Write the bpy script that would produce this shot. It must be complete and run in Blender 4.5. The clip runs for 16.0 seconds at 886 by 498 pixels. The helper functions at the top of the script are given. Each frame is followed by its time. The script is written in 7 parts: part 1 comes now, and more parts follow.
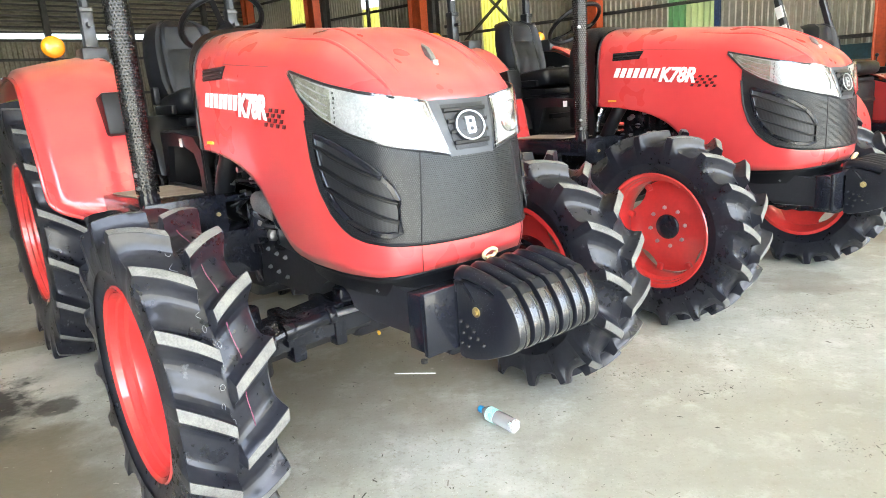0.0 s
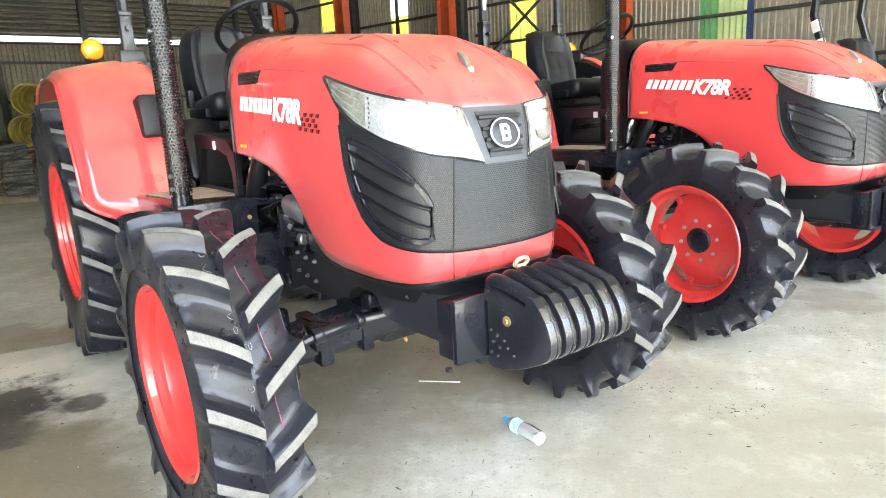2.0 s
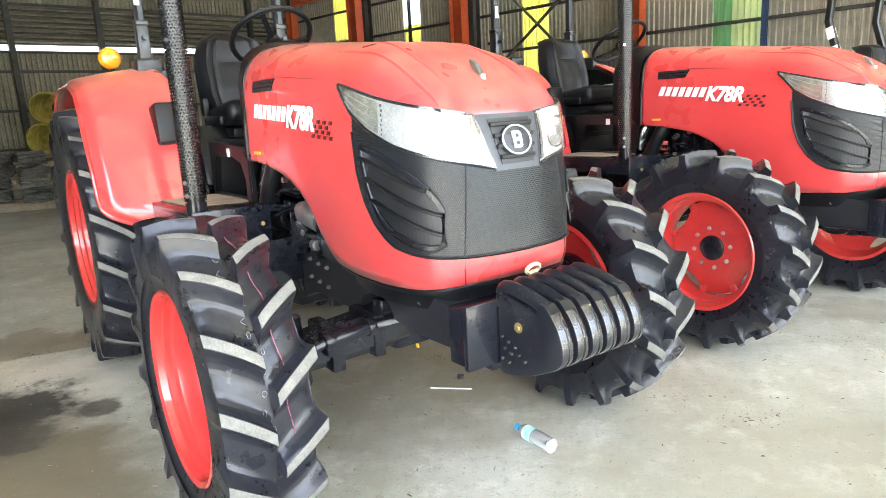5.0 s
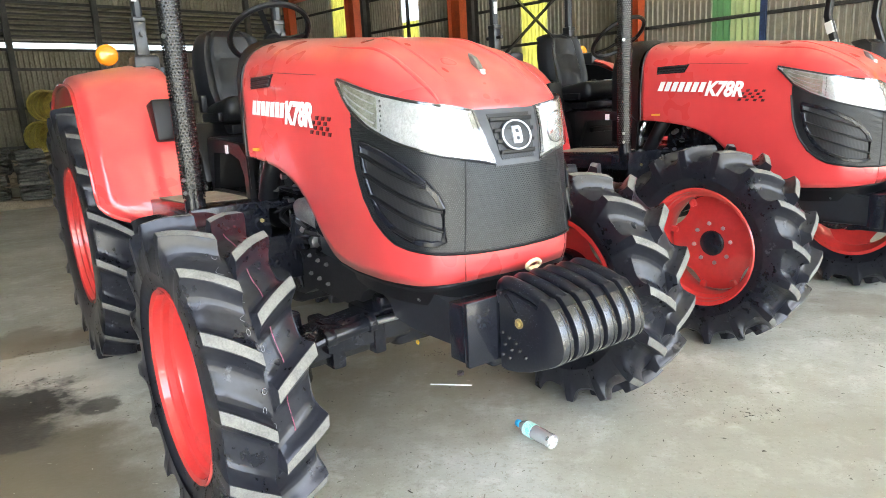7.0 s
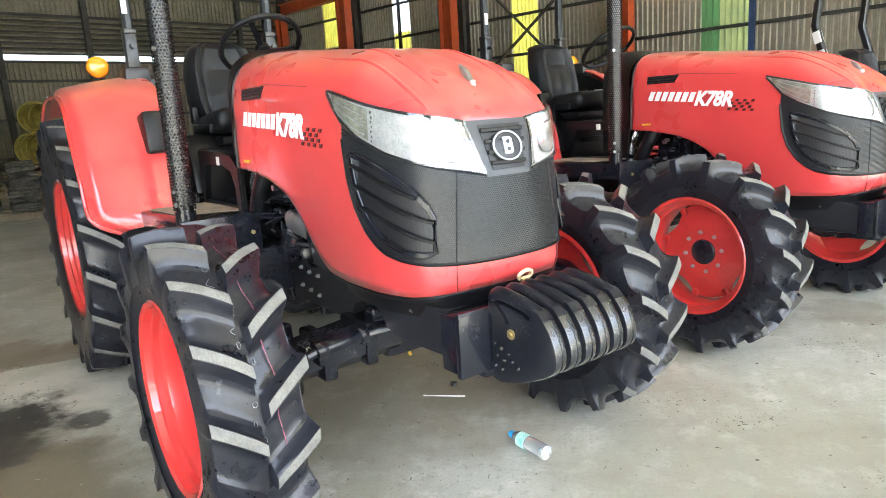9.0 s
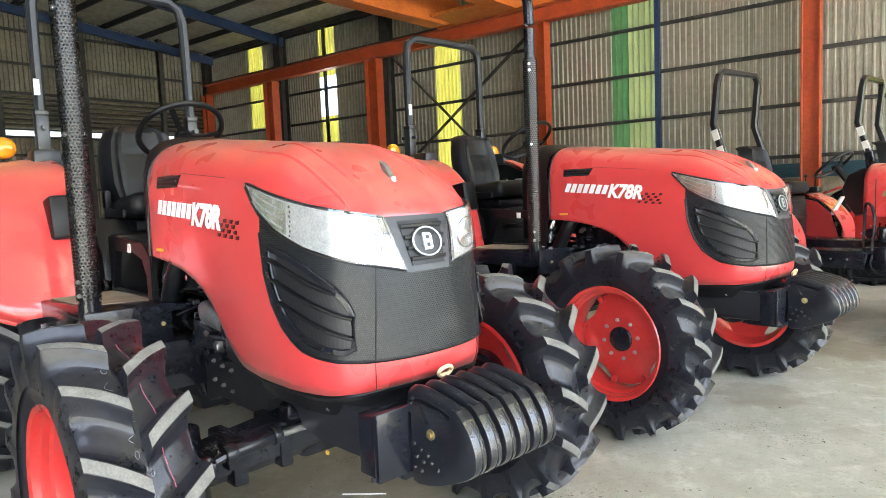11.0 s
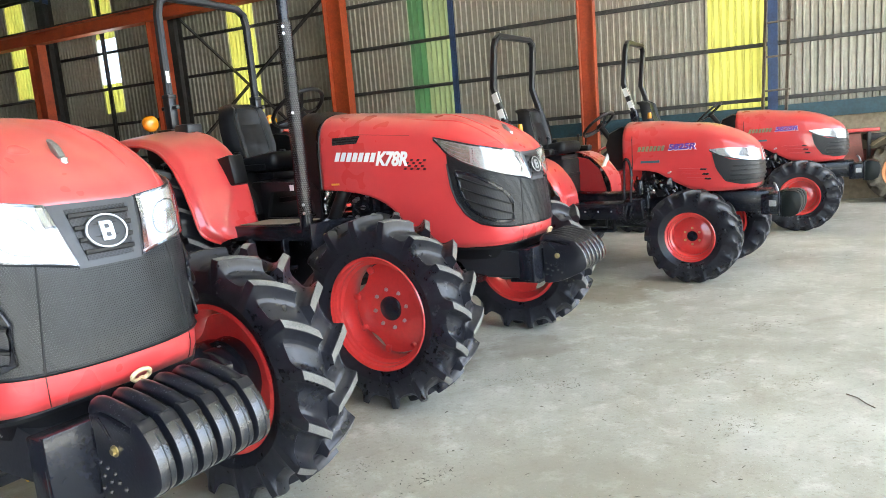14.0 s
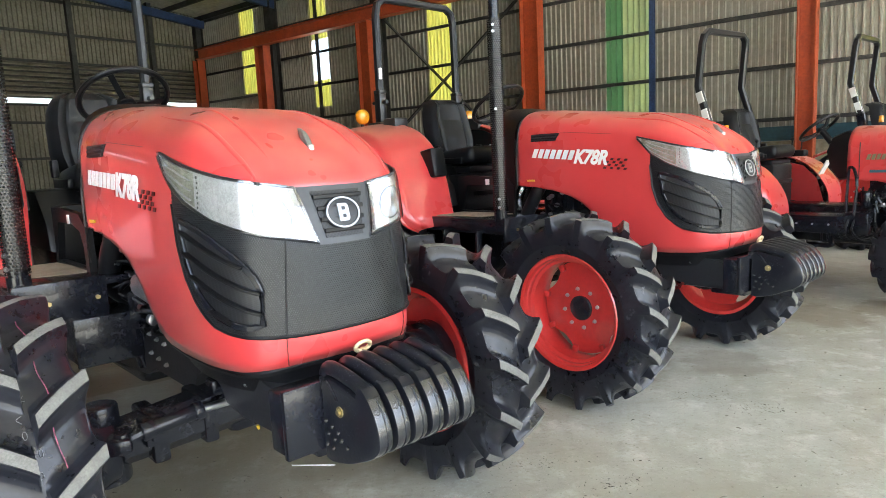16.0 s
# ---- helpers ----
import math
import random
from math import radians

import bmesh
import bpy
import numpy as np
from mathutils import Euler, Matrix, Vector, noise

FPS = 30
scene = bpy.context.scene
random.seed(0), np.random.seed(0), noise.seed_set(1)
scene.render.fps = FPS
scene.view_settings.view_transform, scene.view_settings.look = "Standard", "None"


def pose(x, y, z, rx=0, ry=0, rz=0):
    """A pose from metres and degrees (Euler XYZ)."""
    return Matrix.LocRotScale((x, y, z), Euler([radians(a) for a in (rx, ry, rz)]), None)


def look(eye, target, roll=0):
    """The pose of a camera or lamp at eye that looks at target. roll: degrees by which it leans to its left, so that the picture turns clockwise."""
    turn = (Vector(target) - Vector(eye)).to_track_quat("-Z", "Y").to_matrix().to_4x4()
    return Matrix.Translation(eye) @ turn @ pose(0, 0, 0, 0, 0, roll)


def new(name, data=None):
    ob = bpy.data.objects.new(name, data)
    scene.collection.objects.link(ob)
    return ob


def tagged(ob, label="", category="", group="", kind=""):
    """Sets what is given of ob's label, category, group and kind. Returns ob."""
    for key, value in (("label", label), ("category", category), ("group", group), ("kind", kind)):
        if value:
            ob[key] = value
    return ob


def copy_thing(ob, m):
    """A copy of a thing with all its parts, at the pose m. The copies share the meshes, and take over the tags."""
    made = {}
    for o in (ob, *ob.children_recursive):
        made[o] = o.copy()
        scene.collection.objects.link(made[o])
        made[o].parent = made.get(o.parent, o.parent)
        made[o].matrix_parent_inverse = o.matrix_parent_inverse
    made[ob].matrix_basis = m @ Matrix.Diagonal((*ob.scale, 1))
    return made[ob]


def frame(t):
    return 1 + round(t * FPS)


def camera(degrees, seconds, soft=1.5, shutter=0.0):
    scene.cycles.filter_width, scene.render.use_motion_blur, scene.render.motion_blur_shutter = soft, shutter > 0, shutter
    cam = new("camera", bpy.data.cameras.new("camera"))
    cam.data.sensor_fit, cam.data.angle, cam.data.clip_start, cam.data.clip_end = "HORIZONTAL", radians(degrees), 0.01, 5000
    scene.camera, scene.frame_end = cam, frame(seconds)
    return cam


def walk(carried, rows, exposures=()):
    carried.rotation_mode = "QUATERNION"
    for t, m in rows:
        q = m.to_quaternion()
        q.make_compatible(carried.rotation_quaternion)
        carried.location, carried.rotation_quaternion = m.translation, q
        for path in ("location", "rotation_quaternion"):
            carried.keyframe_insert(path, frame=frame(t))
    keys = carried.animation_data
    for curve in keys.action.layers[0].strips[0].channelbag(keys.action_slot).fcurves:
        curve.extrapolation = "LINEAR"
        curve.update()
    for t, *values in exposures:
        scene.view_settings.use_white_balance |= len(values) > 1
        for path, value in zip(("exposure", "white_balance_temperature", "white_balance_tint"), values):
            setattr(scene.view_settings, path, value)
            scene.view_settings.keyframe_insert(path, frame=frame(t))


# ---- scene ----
from mathutils.bvhtree import BVHTree

# ---------- camera and walk ----------
cam = camera(67.66, 16.0, 0.9)
ROWS = [  # seconds, x, y, z, pitch, roll, yaw
    (0.0, 0.000, 0.000, 1.402, -13.66, 3.92, -0.67),
    (0.5, -0.003, 0.010, 1.398, -13.29, 3.56, -1.13),
    (1.0, -0.020, 0.011, 1.400, -12.52, 2.91, 0.82),
    (1.5, -0.025, 0.008, 1.401, -12.36, 2.79, 1.15),
    (2.0, -0.030, 0.010, 1.396, -12.76, 2.94, 1.51),
    (2.5, -0.030, 0.009, 1.395, -12.75, 2.77, 1.63),
    (3.0, -0.033, 0.004, 1.397, -12.68, 2.65, 2.29),
    (3.5, -0.032, 0.005, 1.396, -12.70, 2.87, 2.58),
    (4.0, -0.032, 0.002, 1.396, -12.31, 3.37, 2.24),
    (4.2, -0.031, 0.002, 1.395, -12.01, 3.20, 2.31),
    (6.3, -0.026, 0.008, 1.394, -12.20, 2.99, 2.74),
    (6.5, -0.025, 0.008, 1.394, -11.88, 2.87, 2.71),
    (7.0, -0.032, 0.011, 1.391, -12.37, 3.24, 2.44),
    (7.5, -0.032, 0.012, 1.393, -12.36, 3.30, 2.50),
    (8.0, -0.027, 0.017, 1.392, -11.95, 3.42, 1.65),
    (8.2, -0.028, 0.017, 1.392, -11.84, 3.46, 1.96),
    (10.3, -0.024, 0.008, 1.398, -11.35, 3.45, 1.43),
    (10.5, -0.025, 0.007, 1.400, -11.07, 3.46, 1.64),
    (10.8, -0.012, 0.027, 1.427, -6.63, 2.81, -2.38),
    (11.0, -0.002, 0.035, 1.442, -5.07, 2.43, -4.47),
    (11.2, 0.011, 0.038, 1.444, -5.08, 2.26, -6.66),
    (11.5, 0.030, 0.042, 1.441, -8.33, 1.77, -10.23),
    (12.0, 0.062, 0.053, 1.442, -9.00, 2.24, -16.44),
    (12.5, 0.159, 0.072, 1.452, -8.62, 3.20, -21.16),
    (12.7, 0.223, 0.084, 1.456, -7.83, 3.47, -23.08),
    (13.0, 0.308, 0.092, 1.455, -7.30, 4.09, -23.44),
    (13.2, 0.341, 0.092, 1.446, -8.60, 3.92, -21.75),
    (13.5, 0.387, 0.094, 1.434, -10.02, 3.53, -21.55),
    (14.0, 0.388, 0.093, 1.440, -8.88, 4.66, -19.59),
    (14.5, 0.361, 0.104, 1.436, -8.67, 4.65, -16.47),
    (15.0, 0.315, 0.101, 1.436, -8.39, 3.79, -10.07),
    (15.5, 0.297, 0.095, 1.440, -8.24, 3.63, -7.04),
    (16.0, 0.271, 0.094, 1.441, -8.07, 2.80, -4.15),
]
EXPOSURES = [  # seconds, stops, white balance
    (0.0, 4.12, 6450, 5), (2.0, 4.25, 6450, 5), (4.0, 4.28, 6450, 5), (6.5, 3.86, 6450, 5), (10.5, 3.78, 6450, 5), (11.0, 3.65, 6450, 5), (12.0, 3.65, 6350, 5), (12.5, 3.74, 6230, 5), (13.0, 3.29, 6180, 5), (13.5, 3.44, 6120, 5), (14.0, 3.54, 6100, 5), (14.5, 3.69, 6100, 5), (15.0, 3.74, 6250, 5), (15.5, 3.46, 6350, 5), (16.0, 3.39, 6350, 5),
]
walk(cam, [(t, pose(x, y, z, 90 + p, r, yw)) for t, x, y, z, p, r, yw in ROWS], EXPOSURES)

# ---------- world and sun ----------
world = bpy.data.worlds.new("World")
scene.world = world
world.use_nodes = True
wn = world.node_tree
sky = wn.nodes.new("ShaderNodeTexSky")
sky.sky_type, sky.sun_disc = "NISHITA", False
sky.sun_elevation, sky.sun_rotation = radians(65), radians(154)
sky.air_density, sky.dust_density, sky.ozone_density = 1.0, 6.0, 1.0
wn.links.new(sky.outputs[0], wn.nodes["Background"].inputs[0])
wn.nodes["Background"].inputs[1].default_value = 0.15
sun_data = bpy.data.lights.new("sun", "SUN")
sun_data.energy, sun_data.angle, sun_data.color = 4.0, radians(1.0), (1.0, 0.96, 0.9)
sun = new("sun", sun_data)
sun.matrix_world = look((0, 0, 20), (-1.84, 3.80, 10.94))


# ---------- materials ----------
def mat(name, color, rough=0.5, metal=0.0, var=0.0, scale=8.0, bump=0.0, bump_scale=60.0, coat=0.0, dark=None, spec=0.5, detail=4.0):
    """A principled surface whose colour wanders between color and dark over two noise scales, with a fine relief."""
    m = bpy.data.materials.new(name)
    m.use_nodes = True
    nt = m.node_tree
    b = nt.nodes["Principled BSDF"]
    b.inputs["Roughness"].default_value, b.inputs["Metallic"].default_value = rough, metal
    b.inputs["Coat Weight"].default_value = coat
    b.inputs["Coat Roughness"].default_value = 0.045
    b.inputs["Specular IOR Level"].default_value = spec
    b.inputs["Base Color"].default_value = (*color, 1)
    tc = nt.nodes.new("ShaderNodeTexCoord")
    if var > 0:
        dark = dark or tuple(c * (1 - var) for c in color)
        n1, n2 = nt.nodes.new("ShaderNodeTexNoise"), nt.nodes.new("ShaderNodeTexNoise")
        n1.inputs["Scale"].default_value, n2.inputs["Scale"].default_value = scale, scale * 7.3
        n1.inputs["Detail"].default_value = n2.inputs["Detail"].default_value = detail
        mix = nt.nodes.new("ShaderNodeMath")
        mix.operation = "MULTIPLY_ADD"
        mix.inputs[1].default_value, mix.inputs[2].default_value = 0.5, 0.0
        add = nt.nodes.new("ShaderNodeMath")
        add.operation = "MULTIPLY_ADD"
        add.inputs[1].default_value = 0.5
        ramp = nt.nodes.new("ShaderNodeValToRGB")
        ramp.color_ramp.elements[0].position, ramp.color_ramp.elements[1].position = 0.36, 0.62
        ramp.color_ramp.elements[0].color, ramp.color_ramp.elements[1].color = (*dark, 1), (*color, 1)
        for n in (n1, n2):
            nt.links.new(tc.outputs["Object"], n.inputs["Vector"])
        nt.links.new(n1.outputs[0], mix.inputs[0])
        nt.links.new(n2.outputs[0], add.inputs[0])
        nt.links.new(mix.outputs[0], add.inputs[2])
        nt.links.new(add.outputs[0], ramp.inputs[0])
        nt.links.new(ramp.outputs[0], b.inputs["Base Color"])
        rr = nt.nodes.new("ShaderNodeMapRange")
        rr.inputs[3].default_value, rr.inputs[4].default_value = min(1, rough * 1.25), rough * 0.85
        nt.links.new(add.outputs[0], rr.inputs[0])
        nt.links.new(rr.outputs[0], b.inputs["Roughness"])
    if bump > 0:
        nb, bp = nt.nodes.new("ShaderNodeTexNoise"), nt.nodes.new("ShaderNodeBump")
        nb.inputs["Scale"].default_value, nb.inputs["Detail"].default_value = bump_scale, 3.0
        bp.inputs["Strength"].default_value, bp.inputs["Distance"].default_value = bump, 0.004
        nt.links.new(tc.outputs["Object"], nb.inputs["Vector"])
        nt.links.new(nb.outputs[0], bp.inputs["Height"])
        nt.links.new(bp.outputs[0], b.inputs["Normal"])
        if coat > 0.5:
            nt.links.new(bp.outputs[0], b.inputs["Coat Normal"])
    return m


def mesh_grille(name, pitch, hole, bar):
    """Dark perforated sheet: near-black spots paint the shade in a honeycomb of holes, with a relief."""
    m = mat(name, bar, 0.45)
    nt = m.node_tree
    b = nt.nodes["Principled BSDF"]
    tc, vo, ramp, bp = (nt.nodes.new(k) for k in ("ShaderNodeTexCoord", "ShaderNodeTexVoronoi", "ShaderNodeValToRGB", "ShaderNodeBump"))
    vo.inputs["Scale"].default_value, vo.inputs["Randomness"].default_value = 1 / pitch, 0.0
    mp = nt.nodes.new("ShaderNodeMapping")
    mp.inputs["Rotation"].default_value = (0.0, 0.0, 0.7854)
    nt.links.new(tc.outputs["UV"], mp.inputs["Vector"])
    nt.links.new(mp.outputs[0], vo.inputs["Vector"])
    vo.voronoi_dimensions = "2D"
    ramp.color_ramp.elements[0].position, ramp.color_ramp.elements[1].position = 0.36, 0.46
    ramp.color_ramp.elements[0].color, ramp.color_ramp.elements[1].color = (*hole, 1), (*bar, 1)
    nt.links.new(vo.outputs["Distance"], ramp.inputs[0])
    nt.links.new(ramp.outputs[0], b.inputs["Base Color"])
    bp.inputs["Strength"].default_value, bp.inputs["Distance"].default_value = 0.08, 0.002
    nt.links.new(vo.outputs["Distance"], bp.inputs["Height"])
    nt.links.new(bp.outputs[0], b.inputs["Normal"])
    return m


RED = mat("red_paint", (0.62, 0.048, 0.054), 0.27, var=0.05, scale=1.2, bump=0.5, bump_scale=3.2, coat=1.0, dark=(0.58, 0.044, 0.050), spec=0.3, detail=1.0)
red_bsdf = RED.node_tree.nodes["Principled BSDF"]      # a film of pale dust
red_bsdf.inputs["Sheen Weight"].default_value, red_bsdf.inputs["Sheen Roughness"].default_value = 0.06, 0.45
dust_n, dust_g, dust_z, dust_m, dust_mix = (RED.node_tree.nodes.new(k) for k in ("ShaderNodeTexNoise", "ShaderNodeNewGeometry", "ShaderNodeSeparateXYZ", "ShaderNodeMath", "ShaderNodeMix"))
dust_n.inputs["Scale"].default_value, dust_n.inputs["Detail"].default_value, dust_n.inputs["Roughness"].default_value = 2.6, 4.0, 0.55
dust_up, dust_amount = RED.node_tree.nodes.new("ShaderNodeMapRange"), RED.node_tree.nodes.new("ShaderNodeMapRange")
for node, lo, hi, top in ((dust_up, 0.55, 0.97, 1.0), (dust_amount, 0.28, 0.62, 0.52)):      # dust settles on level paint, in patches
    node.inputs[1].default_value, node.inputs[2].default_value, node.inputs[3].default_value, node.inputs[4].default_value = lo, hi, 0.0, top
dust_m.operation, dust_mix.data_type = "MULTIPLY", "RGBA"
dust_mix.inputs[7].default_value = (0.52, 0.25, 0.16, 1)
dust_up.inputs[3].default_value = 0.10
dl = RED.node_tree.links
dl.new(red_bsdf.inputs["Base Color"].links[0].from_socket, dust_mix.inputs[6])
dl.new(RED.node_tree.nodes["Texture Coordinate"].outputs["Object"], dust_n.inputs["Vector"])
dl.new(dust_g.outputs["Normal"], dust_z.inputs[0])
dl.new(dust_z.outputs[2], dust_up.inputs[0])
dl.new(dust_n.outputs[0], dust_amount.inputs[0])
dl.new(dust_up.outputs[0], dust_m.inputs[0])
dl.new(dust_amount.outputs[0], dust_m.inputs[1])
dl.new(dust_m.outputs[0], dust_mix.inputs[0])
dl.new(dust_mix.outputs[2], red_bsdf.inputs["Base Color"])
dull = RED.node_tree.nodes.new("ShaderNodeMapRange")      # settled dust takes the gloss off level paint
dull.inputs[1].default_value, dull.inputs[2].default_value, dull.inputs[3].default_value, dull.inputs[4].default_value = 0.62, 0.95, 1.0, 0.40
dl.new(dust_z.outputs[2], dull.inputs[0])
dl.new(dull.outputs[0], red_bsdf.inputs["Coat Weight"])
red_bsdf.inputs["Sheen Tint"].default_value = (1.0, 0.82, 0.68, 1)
RIM_RED = mat("red_rim_paint", (0.58, 0.038, 0.036), 0.30, var=0.15, scale=6, coat=1.0)
BLACK = mat("black_paint", (0.011, 0.0125, 0.0185), 0.24, var=0.4, scale=9, bump=0.06, bump_scale=160, coat=0.3, spec=0.3, dark=(0.008, 0.009, 0.013))
CAST = mat("black_cast_iron", (0.0060, 0.0070, 0.0110), 0.25, var=0.5, scale=12, bump=0.12, bump_scale=90, coat=0.2, spec=0.3, dark=(0.010, 0.011, 0.016))
CAST_WORN = mat("scuffed_glossy_cast", (0.013, 0.0145, 0.019), 0.18, 0.0, var=0.5, scale=30, bump=0.5, bump_scale=95, coat=0.8, dark=(0.008, 0.009, 0.011))


def scuffed(m, tone, fine, coarse, rough):
    """Scatters small pale rubbed marks over a material, gathered in a few patches."""
    nt2 = m.node_tree
    b = nt2.nodes["Principled BSDF"]
    marks = []
    for scale, lo, hi in ((fine, 0.60, 0.66), (coarse, 0.52, 0.62)):
        n, r = nt2.nodes.new("ShaderNodeTexNoise"), nt2.nodes.new("ShaderNodeMapRange")
        n.inputs["Scale"].default_value, n.inputs["Detail"].default_value, n.inputs["Roughness"].default_value = scale, 6.0, 0.65
        r.inputs[1].default_value, r.inputs[2].default_value = lo, hi
        nt2.links.new(nt2.nodes["Texture Coordinate"].outputs["Object"], n.inputs["Vector"])
        nt2.links.new(n.outputs[0], r.inputs[0])
        marks.append(r)
    both, mix, gloss = nt2.nodes.new("ShaderNodeMath"), nt2.nodes.new("ShaderNodeMix"), nt2.nodes.new("ShaderNodeMix")
    both.operation, mix.data_type = "MULTIPLY", "RGBA"
    for k in (0, 1):
        nt2.links.new(marks[k].outputs[0], both.inputs[k])
    nt2.links.new(both.outputs[0], mix.inputs[0])
    nt2.links.new(b.inputs["Base Color"].links[0].from_socket, mix.inputs[6])
    mix.inputs[7].default_value = (*tone, 1)
    nt2.links.new(mix.outputs[2], b.inputs["Base Color"])
    nt2.links.new(both.outputs[0], gloss.inputs[0])
    nt2.links.new(b.inputs["Roughness"].links[0].from_socket, gloss.inputs[2])
    gloss.inputs[3].default_value = rough
    nt2.links.new(gloss.outputs[0], b.inputs["Roughness"])
    return m


WEIGHT = scuffed(mat("scuffed_black_weight_paint", (0.0060, 0.0070, 0.0110), 0.28, var=0.5, scale=12, bump=0.12, bump_scale=90, coat=0.35, spec=0.3, dark=(0.012, 0.013, 0.018)), (0.26, 0.27, 0.29), 170.0, 7.0, 0.6)
scuffed(CAST_WORN, (0.24, 0.25, 0.28), 190.0, 12.0, 0.4)
PLASTIC = mat("black_plastic", (0.006, 0.0065, 0.008), 0.36, var=0.3, scale=14, bump=0.15, bump_scale=400, spec=0.35)
DGREY = mat("dark_grey_plastic", (0.024, 0.026, 0.030), 0.34, var=0.2, scale=10, bump=0.1, bump_scale=300)
RUBBER = mat("tyre_rubber", (0.0085, 0.0095, 0.0140), 0.27, var=0.4, scale=6, bump=0.8, bump_scale=9, spec=0.44, dark=(0.019, 0.020, 0.026), detail=7.0)
scuffed(RUBBER, (0.085, 0.088, 0.095), 24.0, 4.0, 0.6)
LUG_DARK = mat("dark_lug_rubber", (0.05, 0.05, 0.05), 0.75, var=0.4, scale=22, bump=0.3, bump_scale=120, dark=(0.022, 0.022, 0.024))
LUG = mat("dusty_lug_rubber", (0.175, 0.173, 0.158), 0.85, var=0.25, scale=26, bump=0.3, bump_scale=120, dark=(0.105, 0.104, 0.095), detail=7.0)
VINYL = mat("black_vinyl", (0.010, 0.011, 0.0135), 0.38, var=0.25, scale=10, bump=0.2, bump_scale=240, spec=0.3)
STEEL = mat("bright_steel", (0.55, 0.55, 0.55), 0.28, 1.0, var=0.2, scale=30)
ZINC = mat("yellow_zinc", (0.62, 0.5, 0.24), 0.35, 0.9, var=0.25, scale=40)
HOOKGOLD = mat("cream_gold_hook", (0.72, 0.58, 0.34), 0.4, 0.3, var=0.2, scale=30)
WHITE = mat("white_vinyl_decal", (0.85, 0.85, 0.85), 0.4)
DECAL_RED = mat("dark_red_decal", (0.06, 0.006, 0.006), 0.4)
YELLOW = mat("yellow_decal", (0.8, 0.5, 0.04), 0.4)
SILVER = mat("silver_badge", (0.50, 0.51, 0.52), 0.3, 0.7)
GREY_ROPS = mat("grey_black_rops_paint", (0.014, 0.015, 0.018), 0.3, var=0.25, scale=8, coat=0.2)
ROPS_EDGE = mat("lead_grey_post_paint", (0.020, 0.023, 0.028), 0.30, var=0.2, scale=8, spec=0.35)
GUARD = mat("glossy_guard_paint", (0.010, 0.0105, 0.012), 0.24, var=0.2, scale=20, spec=0.42)
SILENCER = mat("dull_silencer_steel", (0.11, 0.11, 0.105), 0.5, 0.3, var=0.4, scale=12)
FRAME = mat("satin_frame_paint", (0.019, 0.020, 0.024), 0.42, var=0.3, scale=10, bump=0.1, bump_scale=140, spec=0.4)
LEAF = mat("brushed_ornament", (0.30, 0.31, 0.30), 0.3, 0.7, var=0.4, scale=30)
PANEL_GREY = mat("satin_grey_plastic", (0.050, 0.054, 0.061), 0.4, var=0.15, scale=12)
FOIL = mat("crinkled_foil", (0.72, 0.73, 0.74), 0.2, 0.9, var=0.3, scale=20, bump=1.0, bump_scale=45)
ALU = mat("cast_aluminium", (0.42, 0.42, 0.42), 0.42, 0.85, var=0.35, scale=25, bump=0.3, bump_scale=150)
GRILLE = mat("perforated_grille_paint", (0.019, 0.0215, 0.0245), 0.34, var=0.25, scale=6, coat=0.15, spec=0.42)
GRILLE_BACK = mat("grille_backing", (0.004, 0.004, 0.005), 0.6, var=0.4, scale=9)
CARDBOARD = mat("brown_floor_mat", (0.36, 0.30, 0.22), 0.8, var=0.25, scale=9)


def glass_mat(name, color, rough, alpha_mix):
    """Clear or tinted lens: part glass, part glossy white reflector behind."""
    m = mat(name, color, rough, coat=1.0)
    b = m.node_tree.nodes["Principled BSDF"]
    b.inputs["Transmission Weight"].default_value = alpha_mix
    b.inputs["IOR"].default_value = 1.45
    return m


LENS = glass_mat("clear_lens", (0.97, 0.98, 0.98), 0.01, 1.0)
CHROME = mat("headlamp_reflector", (0.88, 0.88, 0.89), 0.14, 0.30, var=0.3, scale=16, bump=0.55, bump_scale=40, dark=(0.58, 0.59, 0.59), detail=2.0)
TIP_CHROME = mat("greenish_reflector", (0.66, 0.68, 0.58), 0.16, 0.30, var=0.4, scale=24, bump=0.4, bump_scale=60, dark=(0.30, 0.31, 0.25))
BOWL = mat("fluted_chrome", (0.50, 0.51, 0.53), 0.18, 0.85, var=0.2, scale=30)
AMBER = glass_mat("amber_lens", (1.0, 0.42, 0.02), 0.2, 0.35)


# ---------- building blocks ----------
def part(name, bm, material, parent, label="", smooth=True, m=None):
    """Links a bmesh as one mesh object under parent."""
    me = bpy.data.meshes.new(name)
    bm.normal_update()
    bm.to_mesh(me)
    bm.free()
    for x in material if isinstance(material, (list, tuple)) else [material]:
        me.materials.append(x)
    return mesh_part(name, me, parent, label, smooth, m)


def mesh_part(name, me, parent, label="", smooth=True, m=None):
    if smooth and len(me.polygons):
        me.polygons.foreach_set("use_smooth", [True] * len(me.polygons))
        me.set_sharp_from_angle(angle=radians(38))
    ob = new(name, me)
    if parent is not None:
        ob.parent = parent
    if m is not None:
        ob.matrix_basis = m
    return tagged(ob, label) if label else ob


